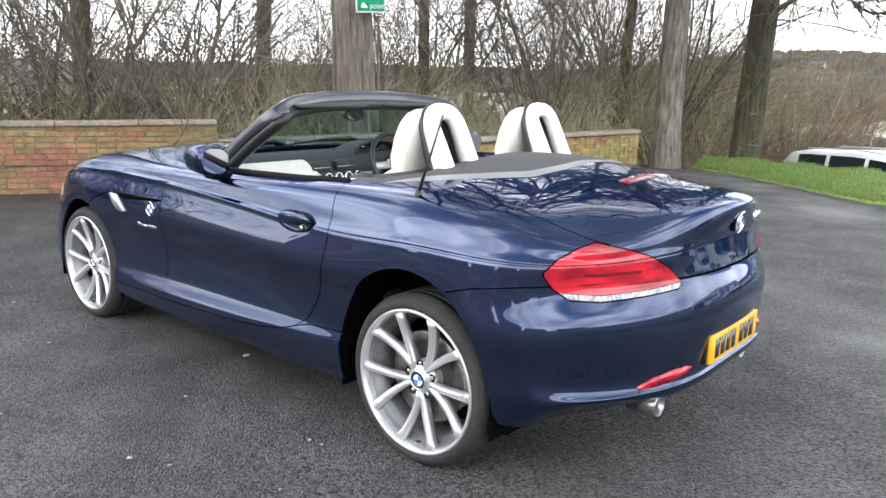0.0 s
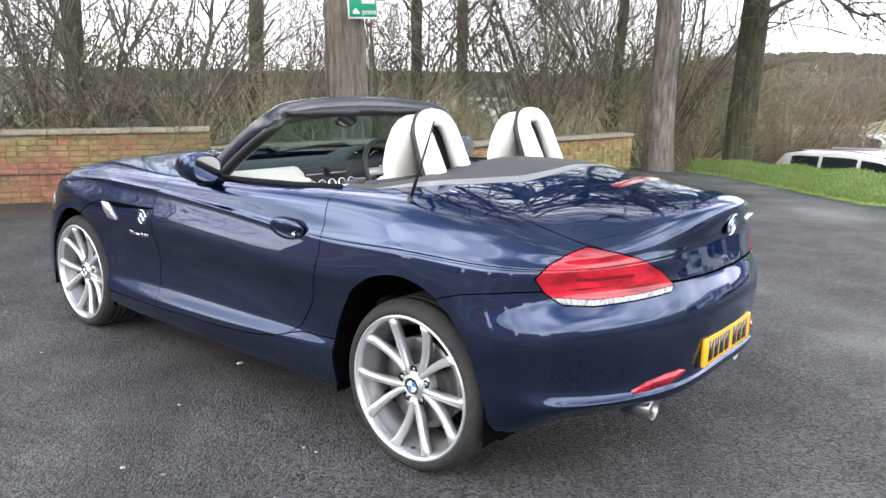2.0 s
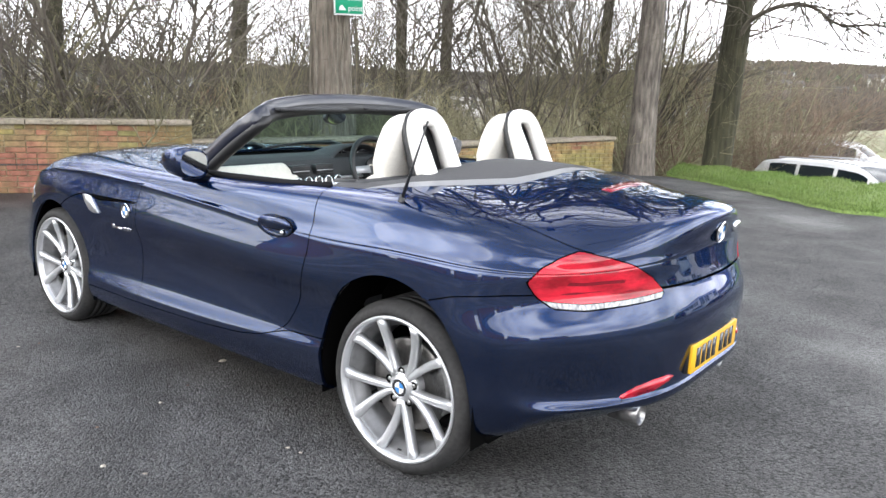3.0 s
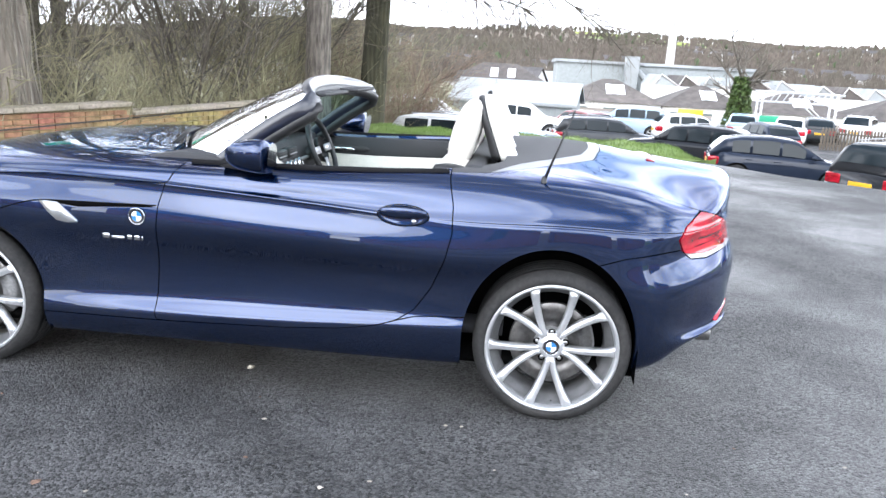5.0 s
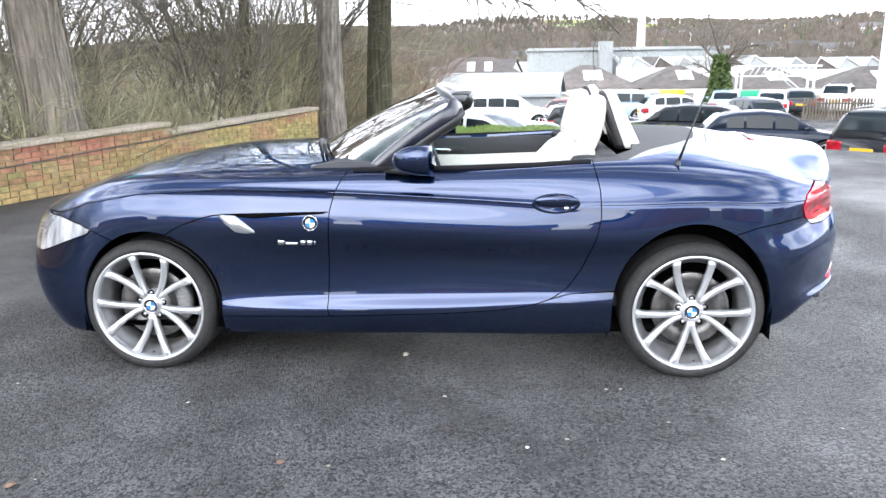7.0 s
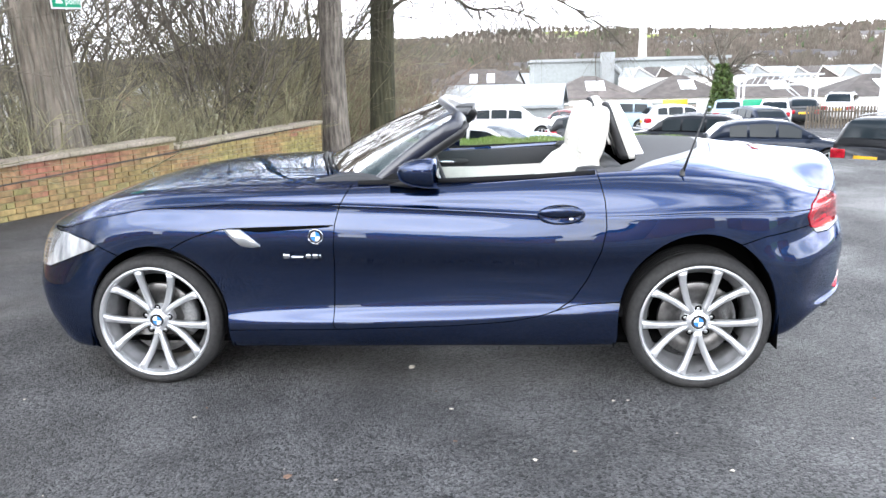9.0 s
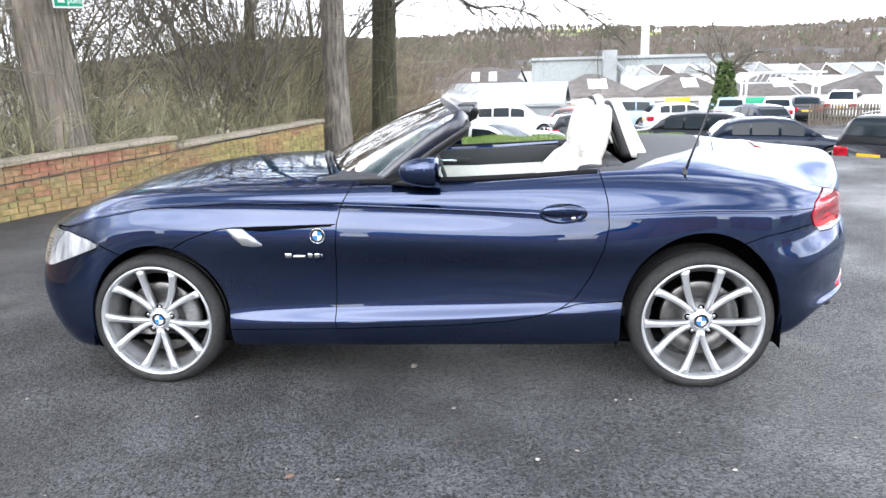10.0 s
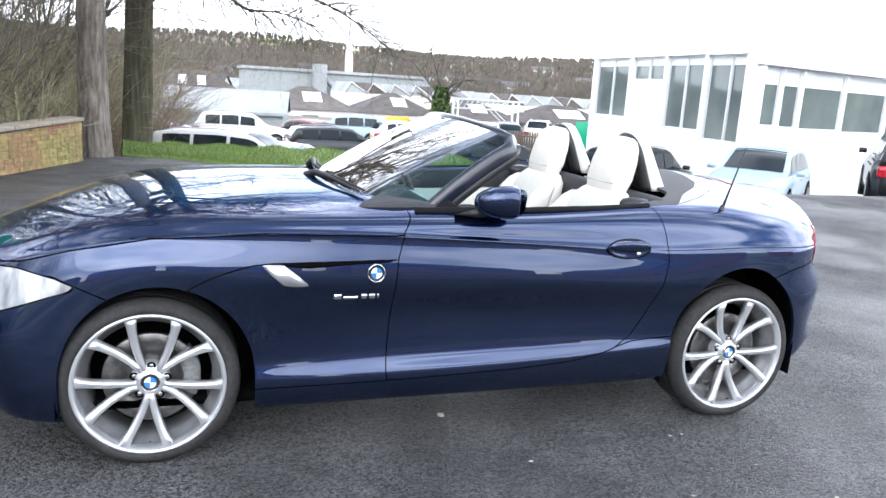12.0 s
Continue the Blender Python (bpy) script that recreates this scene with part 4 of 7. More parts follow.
for ob, s in zip(doors, (-1, 1)):
    part("door_top_rail", prism([(-0.30, 0.925), (0.80, 0.955), (0.80, 0.85), (0.2, 0.83), (-0.30, 0.83)], s * 0.715, s * 0.752, 1, 0.008), DARKTRIM, ob, "black soft upper door trim")
    part("door_card", prism([(-0.30, 0.40), (-0.30, 0.845), (0.2, 0.84), (0.80, 0.86), (0.80, 0.40)], s * 0.72, s * 0.745, 1, 0.006), LEATHER, ob, "ivory leather door card")
    part("armrest", prism([(-0.15, 0.72), (0.5, 0.74), (0.55, 0.72), (0.5, 0.68), (-0.1, 0.66)], s * 0.66, s * 0.72, 1, 0.015), DARKTRIM, ob)
    rec = part("handle_recess", prism([(-0.13, 0.845), (-0.08, 0.885), (0.14, 0.885), (0.17, 0.865), (0.14, 0.845)], s * 0.706, s * 0.716, 1, 0.006), BLACK, ob)
    part("inner_handle", prism([(-0.10, 0.860), (-0.08, 0.872), (0.06, 0.872), (0.08, 0.862), (0.06, 0.855)], s * 0.700, s * 0.708, 1, 0.003), CHROME, rec, "chrome inner handle")
    part("window_seal", tube([(-0.27, s * 0.762, 0.940), (0.2, s * 0.770, 0.949), (0.55, s * 0.765, 0.96), (0.79, s * 0.75, 0.972)], 0.014, 8), COWL, ob)
    # outer handle
    pts = lambda r1, r2: [(0.633 + r1 * math.cos(t), 0.810 + r2 * math.sin(t) * (1 if math.sin(t) > 0 else 0.95)) for t in np.arange(28) * 2 * math.pi / 28]
    bowl = part("handle_bowl", loft([[(x, s * (0.8875 + d), z) for x, z in pts(a, b)] for a, b, d in ((0.1005, 0.0435, 0.002), (0.1, 0.043, 0.0075), (0.098, 0.041, 0.0085), (0.085, 0.032, 0.0045), (0.05, 0.016, 0.003), (0.004, 0.002, 0.003))]), PAINT, ob)
    part("bowl_gap", loft([[(x, s * (0.888 + d), z) for x, z in pts(a, b)] for a, b, d in ((0.1028, 0.0453, 0.002), (0.1028, 0.0453, 0.0078), (0.1005, 0.0432, 0.0078), (0.1005, 0.0432, 0.002))], True, False), GAP, bowl)
    part("outer_handle", loft([[(0.633 + u * 0.094, s * (0.8965 + 0.010 * (1 - u * u) + dy), 0.822 + v * (0.25 + 0.75 * math.sqrt(1 - u * u * 0.98))) for v, dy in ((0.026, 0.0), (0.018, 0.004), (0.0, 0.006), (-0.016, 0.004), (-0.022, 0.0), (0.0, -0.004))] for u in np.linspace(-0.98, 0.98, 15)]), PAINT, bowl)
    part("key_lock", turned(lathe([(0, 0.004), (0.009, 0.003), (0.010, 0.0)], 16, 2), Matrix.Translation((0.676, s * 0.897, 0.790)) @ Matrix.Rotation(radians(90 if s < 0 else -90), 4, "X")), CHROME, bowl)
    # vent blade, badge and lettering on the wing
    def strip(name, upper, lower, out, mat, label=""):
        rings = [[(x, s * (side_y(x, z) + o), z) for (x, z), o in ((u, -0.003), (u, out), (l_, out), (l_, -0.003))] for u, l_ in zip(upper, lower)]
        return part(name, loft(rings), mat, car, label)

    # raised near-black wedge drawn for the shadow line from blade to badge
    strip("vent_recess", [(-0.86, 0.762), (-0.70, 0.764), (-0.55, 0.767), (-0.385, 0.771)], [(-0.84, 0.756), (-0.70, 0.744), (-0.60, 0.752), (-0.385, 0.765)], 0.0012, GAP)
    for k in range(6):
        z = 0.588 + 0.015 * k
        part("lamp_louvre", tube([(x, s * (side_y(x, z) + 0.004), z + 0.1 * (x + 1.9)) for x in (-1.885, -1.865, -1.84)], 0.0028, 5), BADGE_DARK, car)
    strip("vent_blade", [(-0.868, 0.757), (-0.84, 0.759), (-0.79, 0.757), (-0.745, 0.722), (-0.705, 0.688)], [(-0.86, 0.75), (-0.835, 0.722), (-0.79, 0.684), (-0.745, 0.677), (-0.703, 0.680)], 0.008, ALLOY, "silver side vent blade")
    line = spline([(-1.125, 0.668), (-1.05, 0.708), (-0.95, 0.742), (-0.85, 0.760), (-0.6, 0.767), (-0.37, 0.773)], 8)
    part("vent_line", tube([(x, s * (side_y(x, z) - 0.001), z) for x, z in line], 0.0032, 6), GAP, car)
    roundel(car, Matrix.Translation((-0.448, s * (side_y(-0.448, 0.726) + 0.003), 0.726)) @ Matrix.Rotation(radians(90 if s < 0 else -90), 4, "X"), 0.034)
    yy = side_y(-0.52, 0.632)
    for x0, x1, h in ((-0.605, -0.575, 0.022), (-0.568, -0.512, 0.012), (-0.500, -0.478, 0.022), (-0.470, -0.446, 0.022), (-0.438, -0.432, 0.02)):
        part("lettering", box((x0, min(s * (yy - 0.003), s * (yy + 0.003)), 0.622), (x1, max(s * (yy - 0.003), s * (yy + 0.003)), 0.622 + h), 0.002, 1), CHROME, car, "raised chrome lettering")

# ---- tail ----
part("aerial", both(moved(lathe([(0.028, -0.02), (0.022, 0.004), (0.012, 0.03), (0.007, 0.05), (0.0, 0.052)], 16, 2), (1.165, -0.765, 0.935)), tube([(1.167, -0.765, 0.97), (1.205, -0.760, 1.08), (1.262, -0.752, 1.245)], (0.007, 0.0045, 0.003), 6)), BLACK, car, "short black aerial")
part("brake_light", loft([[(1.64 - 0.25 * yy * yy + dx, yy, 1.022 - 0.45 * yy * yy + dz) for dx, dz in ((0, -0.012), (0.008, 0.006), (0.046, 0.0), (0.050, -0.02), (0, -0.02))] for yy in np.linspace(-0.18, 0.18, 13)]), REDDARK, car, "high-level red brake light")
roundel(car, Matrix.Translation((2.037, 0, 0.888)) @ Matrix.Rotation(radians(101), 4, "Y") @ Matrix.Rotation(radians(90), 4, "Z"), 0.04)
for k in range(2):
    part("lettering", box((2.0, 0.20 + 0.045 * k, 0.862), (2.024 - 0.006 * k, 0.235 + 0.045 * k, 0.897), 0.003, 1), CHROME, car, "raised chrome lettering")
plate = part("number_plate", box((2.050, -0.232, 0.412), (2.064, 0.232, 0.516), 0.004), YELLOW, car, "yellow rear number plate with black bars")
for k in range(7):
    y0 = -0.195 + 0.052 * k + (0.028 if k > 3 else 0)
    part("plate_bar", box((2.0635, y0, 0.428), (2.0655, y0 + 0.040, 0.500)), BADGE_DARK, plate)
part("plate_recess", box((2.0, -0.236, 0.408), (2.051, 0.236, 0.522), 0.006), BLACK, car)
for s in (-1, 1):
    part("rear_reflector", loft([[(x + d, s * y, z + h * k) for d, h in ((-0.03, -0.020), (0.007, -0.018), (0.005, 0.019), (-0.03, 0.022))] for x, y, z, k in ((1.951, 0.54, 0.388, 0.15), (1.975, 0.49, 0.402, 0.85), (2.008, 0.42, 0.415, 1.0), (2.028, 0.36, 0.426, 0.5), (2.034, 0.335, 0.432, 0.1))]), REDLENS, car, "thin red bumper reflector")
    part("exhaust_tip", both(turned(lathe([(0.034, -0.03), (0.036, 0.0), (0.039, 0.001), (0.041, -0.006), (0.041, -0.11), (0.034, -0.11), (0.034, -0.03)], 28, 2), Matrix.Translation((1.968, s * 0.40, 0.288)) @ Matrix.Rotation(radians(90), 4, "Y"))), PIPE, car, "round chrome exhaust tip")
part("diffuser", prism([(1.60, 0.21), (1.80, 0.25), (1.93, 0.31), (1.93, 0.33), (1.60, 0.30)], -0.42, 0.42, 1, 0.008), BLACK, car)


# ---- ground ----
def smooth(t):
    t = np.clip(t, 0, 1)
    return t * t * (3 - 2 * t)


WALL_A, WALL_B, WALL_C = np.array((-8.6, -3.55)), np.array((-5.09, 2.52)), np.array((-2.79, 9.05))


def behind_wall(x, y):
    """How far a place lies behind the line of the brick wall (negative: on the car park's side)."""
    xw = np.where(y < WALL_B[1], WALL_B[0] + (y - WALL_B[1]) * 0.578, WALL_B[0] + (y - WALL_B[1]) * 0.368)
    return np.where(y < 9.2, (xw - x) * 0.9, -1.0)


def land(x, y):
    """Height of the ground: a level yard, a fall to the lower car park, a valley and hills."""
    x, y = np.asarray(x, float), np.asarray(y, float)
    r = np.hypot(x, y)
    start = 9.6 - 3.0 * smooth((x - 3) / 4.5)
    h = -1.87 * smooth((y - start) / 8.0) * smooth((x + 6.5) / 3.0)
    h = h - 2.2 * smooth((behind_wall(x, y) - 0.6) / 7.0) - 1.2 * smooth((-x - 5) / 6) * smooth((y - 8) / 4)
    h = h - 6.0 * smooth((r - 60) / 120)
    rise = 0.38 + 0.62 * smooth((np.degrees(np.arctan2(x, y)) + 34) / 22)
    h = h + rise * (28 * smooth((r - 260) / 500) + 48 * smooth((r - 600) / 1100))
    wave = np.sin(x / 170 + 1.0) * np.cos(y / 240) + 0.6 * np.sin(x / 83 + y / 190)
    return h + wave * 7 * smooth((r - 300) / 900)


radii = [0.0] + list(np.arange(1.5, 30, 0.75)) + list(np.geomspace(30, 4200, 46))
turns = 200
pts = [(0.0, 0.0, 0.0)]
for r in radii[1:]:
    a = np.arange(turns) * 2 * np.pi / turns
    x, y = r * np.cos(a), r * np.sin(a)
    pts += list(zip(x, y, land(x, y)))
faces = [(0, 1 + k, 1 + (k + 1) % turns) for k in range(turns)]
for i in range(len(radii) - 2):
    for k in range(turns):
        a, b = 1 + i * turns, 1 + (i + 1) * turns
        faces.append((a + k, b + k, b + (k + 1) % turns, a + (k + 1) % turns))


def asphalt():
    """Coarse worn tarmac: stones in dark binder, damp glossy patches, broad pale wear."""
    m = bpy.data.materials.new("damp worn tarmac")
    m.use_nodes = True
    n, l = m.node_tree.nodes, m.node_tree.links
    b = n["Principled BSDF"]
    b.inputs["Specular IOR Level"].default_value = 0.32
    where = n.new("ShaderNodeTexCoord")
    stones = n.new("ShaderNodeTexVoronoi")
    stones.inputs["Scale"].default_value = 112
    fine = n.new("ShaderNodeTexNoise")
    fine.inputs["Scale"].default_value, fine.inputs["Detail"].default_value = 160, 3
    broad = n.new("ShaderNodeTexNoise")
    broad.inputs["Scale"].default_value, broad.inputs["Detail"].default_value = 0.42, 5
    wear = n.new("ShaderNodeTexNoise")
    wear.inputs["Scale"].default_value, wear.inputs["Detail"].default_value = 2.3, 6
    for t in (stones, fine, broad, wear):
        l.new(where.outputs["Object"], t.inputs["Vector"])
    tone = n.new("ShaderNodeSeparateColor")
    l.new(stones.outputs["Color"], tone.inputs["Color"])
    level = n.new("ShaderNodeMapRange")
    level.inputs["To Min"].default_value, level.inputs["To Max"].default_value = 0.010, 0.112
    l.new(tone.outputs["Red"], level.inputs["Value"])
    pale = n.new("ShaderNodeMapRange")
    pale.inputs["From Min"].default_value, pale.inputs["From Max"].default_value = 0.35, 0.7
    pale.inputs["To Min"].default_value, pale.inputs["To Max"].default_value = 0.72, 1.35
    l.new(wear.outputs["Fac"], pale.inputs["Value"])
    mul = n.new("ShaderNodeMath")
    mul.operation = "MULTIPLY"
    l.new(level.outputs["Result"], mul.inputs[0])
    l.new(pale.outputs["Result"], mul.inputs[1])
    col = n.new("ShaderNodeVectorMath")
    col.operation = "SCALE"
    col.inputs[0].default_value = (1.0, 0.99, 1.0)
    l.new(mul.outputs["Value"], col.inputs["Scale"])
    l.new(col.outputs["Vector"], b.inputs["Base Color"])
    damp = n.new("ShaderNodeMapRange")
    damp.inputs["From Min"].default_value, damp.inputs["From Max"].default_value = 0.44, 0.60
    damp.inputs["To Min"].default_value, damp.inputs["To Max"].default_value = 0.74, 0.41
    at = n.new("ShaderNodeSeparateXYZ")
    l.new(where.outputs["Object"], at.inputs["Vector"])
    low = n.new("ShaderNodeMapRange")
    low.inputs["From Min"].default_value, low.inputs["From Max"].default_value = 1.6, 4.5
    low.inputs["To Min"].default_value, low.inputs["To Max"].default_value = -0.02, 0.03
    wet = n.new("ShaderNodeMath")
    l.new(at.outputs["X"], low.inputs["Value"])
    l.new(low.outputs["Result"], wet.inputs[0])
    l.new(broad.outputs["Fac"], wet.inputs[1])
    l.new(wet.outputs["Value"], damp.inputs["Value"])
    l.new(damp.outputs["Result"], b.inputs["Roughness"])
    add = n.new("ShaderNodeMath")
    add.operation = "ADD"
    l.new(stones.outputs["Distance"], add.inputs[0])
    l.new(fine.outputs["Fac"], add.inputs[1])
    bump = n.new("ShaderNodeBump")
    bump.invert = True
    bump.inputs["Strength"].default_value, bump.inputs["Distance"].default_value = 1.0, 0.0062
    l.new(add.outputs["Value"], bump.inputs["Height"])
    l.new(bump.outputs["Normal"], b.inputs["Normal"])
    return m


def countryside():
    """Far slopes: bare woods, hedges and green fields in patches."""
    m = bpy.data.materials.new("wooded slopes and fields")
    m.use_nodes = True
    n, l = m.node_tree.nodes, m.node_tree.links
    b = n["Principled BSDF"]
    b.inputs["Roughness"].default_value = 1.0
    b.inputs["Specular IOR Level"].default_value = 0.05
    where = n.new("ShaderNodeTexCoord")
    fields = n.new("ShaderNodeTexVoronoi")
    fields.inputs["Scale"].default_value = 0.0042
    woods = n.new("ShaderNodeTexNoise")
    woods.inputs["Scale"].default_value, woods.inputs["Detail"].default_value = 0.09, 8
    for t in (fields, woods):
        l.new(where.outputs["Object"], t.inputs["Vector"])
    tone = n.new("ShaderNodeSeparateColor")
    l.new(fields.outputs["Color"], tone.inputs["Color"])
    green = n.new("ShaderNodeMapRange")
    green.inputs["From Min"].default_value, green.inputs["From Max"].default_value = 0.84, 0.86
    l.new(tone.outputs["Red"], green.inputs["Value"])
    trees = n.new("ShaderNodeMix")
    trees.data_type = "RGBA"
    trees.inputs["A"].default_value, trees.inputs["B"].default_value = (0.16, 0.135, 0.11, 1), (0.24, 0.21, 0.175, 1)
    l.new(woods.outputs["Fac"], trees.inputs["Factor"])
    mix = n.new("ShaderNodeMix")
    mix.data_type = "RGBA"
    mix.inputs["B"].default_value = (0.20, 0.26, 0.10, 1)
    l.new(green.outputs["Result"], mix.inputs["Factor"])
    l.new(trees.outputs["Result"], mix.inputs["A"])
    l.new(mix.outputs["Result"], b.inputs["Base Color"])
    return m


TARMAC = asphalt()
me = bpy.data.meshes.new("ground")
me.from_pydata(pts, [], faces)
me.materials.append(TARMAC)
me.materials.append(countryside())
me.materials.append(material("rough dead grass and leaf mould", (0.27, 0.25, 0.16), 0.95, grain=0.5, grain_scale=25, second=(0.16, 0.17, 0.08), blend_scale=1.2))
for poly in me.polygons:
    c = poly.center
    behind = float(behind_wall(c.x, c.y))
    if math.hypot(c.x, c.y) > 62:
        poly.material_index = 1
    elif behind > 0.7 or (c.x < -3.4 and c.y > 8.6):
        poly.material_index = 2
me.shade_smooth()
tagged(new("ground", me), "damp dark tarmac yard with hills beyond", "ground", kind="structure")

# ---- grass bank ----
GRASS_EDGE = spline([(-2.35, 10.35), (-1.75, 10.0), (-1.0, 9.4), (-0.28, 8.85), (0.4, 8.3), (1.15, 7.9), (2.2, 8.6), (3.6, 9.4), (4.6, 10.6)], 6)
GRASS_EDGE = GRASS_EDGE + 0.05 * np.stack([np.zeros(len(GRASS_EDGE)), np.sin(np.arange(len(GRASS_EDGE)) * 1.7) + 0.6 * np.sin(np.arange(len(GRASS_EDGE)) * 2.9)], 1)
rows_ = []
for k, t in enumerate(np.linspace(0, 1, 10)):
    row = []
    for x, y in GRASS_EDGE:
        px, py = x * (1 - 0.1 * t) - 0.4 * t, y + t * (15.5 - y) * 0.52
        up = 0.006 + 0.13 * float(smooth(t / 0.22)) + 0.025 * math.sin(7 * px) * float(smooth(t / 0.1)) - 1.2 * float(smooth((py - 11.0) / 2.2)) - 0.5 * float(smooth((px - 3.4) / 2.0))
        row.append((px, py, max(float(land(px, py)) + 0.04, up)))
    rows_.append(row)
rows_.insert(0, [(x, y - 0.01, -0.03) for x, y in GRASS_EDGE])
tagged(part("grass_verge", loft(rows_, False), GRASS), "bright green mown grass bank beside the yard", "grass", kind="structure")
rng = random.Random(5)
blades_p, blades_f = [], []
for _ in range(26000):
    i = rng.randrange(len(GRASS_EDGE) - 1)
    t = rng.random() ** 1.6
    u = rng.random()
    j = 1 + t * 8.2
    a, b = int(j), j - int(j)
    p = (np.array(rows_[a][i]) * (1 - u) + np.array(rows_[a][i + 1]) * u) * (1 - b) + (np.array(rows_[a + 1][i]) * (1 - u) + np.array(rows_[a + 1][i + 1]) * u) * b
    h, w, ang = rng.uniform(0.025, 0.07), rng.uniform(0.004, 0.010), rng.uniform(0, 6.28)
    c, s = math.cos(ang) * w, math.sin(ang) * w
    k = len(blades_p)
    lean = (rng.uniform(-0.03, 0.03), rng.uniform(-0.03, 0.03))
    blades_p += [(p[0] - c, p[1] - s, p[2] - 0.01), (p[0] + c, p[1] + s, p[2] - 0.01), (p[0] + lean[0], p[1] + lean[1], p[2] + h)]
    blades_f.append((k, k + 1, k + 2))
tagged(part("grass", (blades_p, blades_f), GRASS, smooth=False), "short green grass blades on the bank", "grass", kind="stuff")

# ---- brick wall ----
MORTAR = material("weathered mortar", (0.28, 0.235, 0.15), 0.95, grain=0.25, grain_scale=60, second=(0.24, 0.21, 0.11), blend_scale=1.5)
CONCRETE = material("weathered coping concrete", (0.31, 0.265, 0.215), 0.9, grain=0.25, grain_scale=25, second=(0.25, 0.22, 0.16), blend_scale=2.0, bump=0.3, bump_scale=80)
BRICKS = [
    material("red brick", (0.29, 0.12, 0.08), 0.9, grain=0.3, grain_scale=14, second=(0.24, 0.20, 0.085), blend_scale=1.5, bump=0.3, bump_scale=120, vary=0.16, run_on=True),
    material("brown brick", (0.27, 0.16, 0.09), 0.9, grain=0.3, grain_scale=14, second=(0.23, 0.205, 0.08), blend_scale=1.3, bump=0.3, bump_scale=120, vary=0.16, run_on=True),
    material("mossy brick", (0.25, 0.215, 0.08), 0.95, grain=0.35, grain_scale=12, second=(0.26, 0.135, 0.075), blend_scale=1.1, bump=0.3, bump_scale=120, vary=0.16, run_on=True),
]
DPC = material("dark slate course", (0.05, 0.045, 0.04), 0.8, grain=0.3, grain_scale=40)


def wall_top(i, d):
    """Underside of the coping at d metres along a stretch of the wall."""
    if i == 0:
        return 0.71 + 0.0145 * (d - 7.0) + 0.085
    return 0.555 + 0.022 * d if d < 3.35 else 0.415 + 0.0285 * d


walls = []
brick_pieces = []
for i, (a, b) in enumerate(((WALL_A, WALL_B), (WALL_B, WALL_C))):
    span = float(np.linalg.norm(b - a))
    along = (b - a) / span
    back_ = np.array((-along[1], along[0]))
    ang = math.atan2(along[1], along[0])
    w = tagged(new("wall_west" if i else "wall_south_west"), "weathered red and mossy brick garden wall with concrete coping", "wall", kind="structure")
    w.matrix_world = Matrix.Translation((a[0], a[1], 0)) @ Matrix.Rotation(ang, 4, "Z")
    walls.append(w)
    cuts = [0.0, span] if i == 0 else [0.0, 3.35, span]
    for s, e in zip(cuts, cuts[1:]):
        hs, he = wall_top(i, s + 0.001), wall_top(i, e - 0.001)
        core = ([(s, 0.012, -0.3), (e, 0.012, -0.3), (e, 0.012, he), (s, 0.012, hs), (s, 0.215, -0.3), (e, 0.215, -0.3), (e, 0.215, he), (s, 0.215, hs)], [(0, 1, 2, 3), (5, 4, 7, 6), (4, 0, 3, 7), (1, 5, 6, 2), (3, 2, 6, 7)])
        part("mortar_core", core, MORTAR, w, smooth=False)
        n = max(1, round((e - s) / 0.9))
        for k in range(n):
            c0, c1 = s + (e - s) * k / n + 0.004, s + (e - s) * (k + 1) / n - 0.004
            z0, z1 = wall_top(i, min(max(c0, s + 0.001), e - 0.001)), wall_top(i, min(max(c1, s + 0.001), e - 0.001))
            bm = box((c0, -0.045, 0), (c1, 0.27, 0.055), 0.008)
            for v in bm.verts:
                v.co.z += z0 + (z1 - z0) * (v.co.x - c0) / (c1 - c0)
            part("coping_stone", bm, CONCRETE, w)
        # dark course
        d0, d1 = (0.27, 0.33) if i == 0 else (0.35 + 0.037 * s, 0.35 + 0.037 * e)
        part("slate_course", ([(s, -0.016, d0), (e, -0.016, d1), (e, -0.016, d1 + 0.016), (s, -0.016, d0 + 0.016), (s, 0.02, d0), (e, 0.02, d1), (e, 0.02, d1 + 0.016), (s, 0.02, d0 + 0.016)], [(0, 1, 2, 3), (3, 2, 6, 7), (1, 0, 4, 5)]), DPC, w, smooth=False)
    brick_pieces.append((w, span, i))


# ---- trees and shrubs ----
BARK = material("furrowed grey bark", (0.185, 0.158, 0.128), 0.95, grain=0.45, grain_scale=14, second=(0.26, 0.225, 0.185), blend_scale=3, bump=1.0, bump_scale=22, stretch=(1, 1, 0.16))
BARK_DARK = material("weathered brown bark", (0.12, 0.104, 0.088), 0.95, grain=0.5, grain_scale=16, second=(0.18, 0.158, 0.135), blend_scale=4, bump=1.0, bump_scale=26, stretch=(1, 1, 0.22))
BARK_GREEN = material("mossy bark", (0.048, 0.045, 0.028), 0.95, grain=0.4, grain_scale=14, second=(0.072, 0.068, 0.042), blend_scale=2, bump=1.0, bump_scale=24, stretch=(1, 1, 0.18))
TWIG = material("bare brown twigs", (0.135, 0.117, 0.094), 0.9, grain=0.35, grain_scale=4, vary=0.25)
TWIG_GREEN = material("mossy green twigs", (0.26, 0.24, 0.145), 0.9, grain=0.35, grain_scale=4, vary=0.25)
TWIG_RED = material("reddish bare twigs", (0.21, 0.145, 0.105), 0.9, grain=0.35, grain_scale=4, vary=0.25)
TWIG_PALE = material("pale dry stems", (0.18, 0.16, 0.13), 0.9, grain=0.3, grain_scale=6)
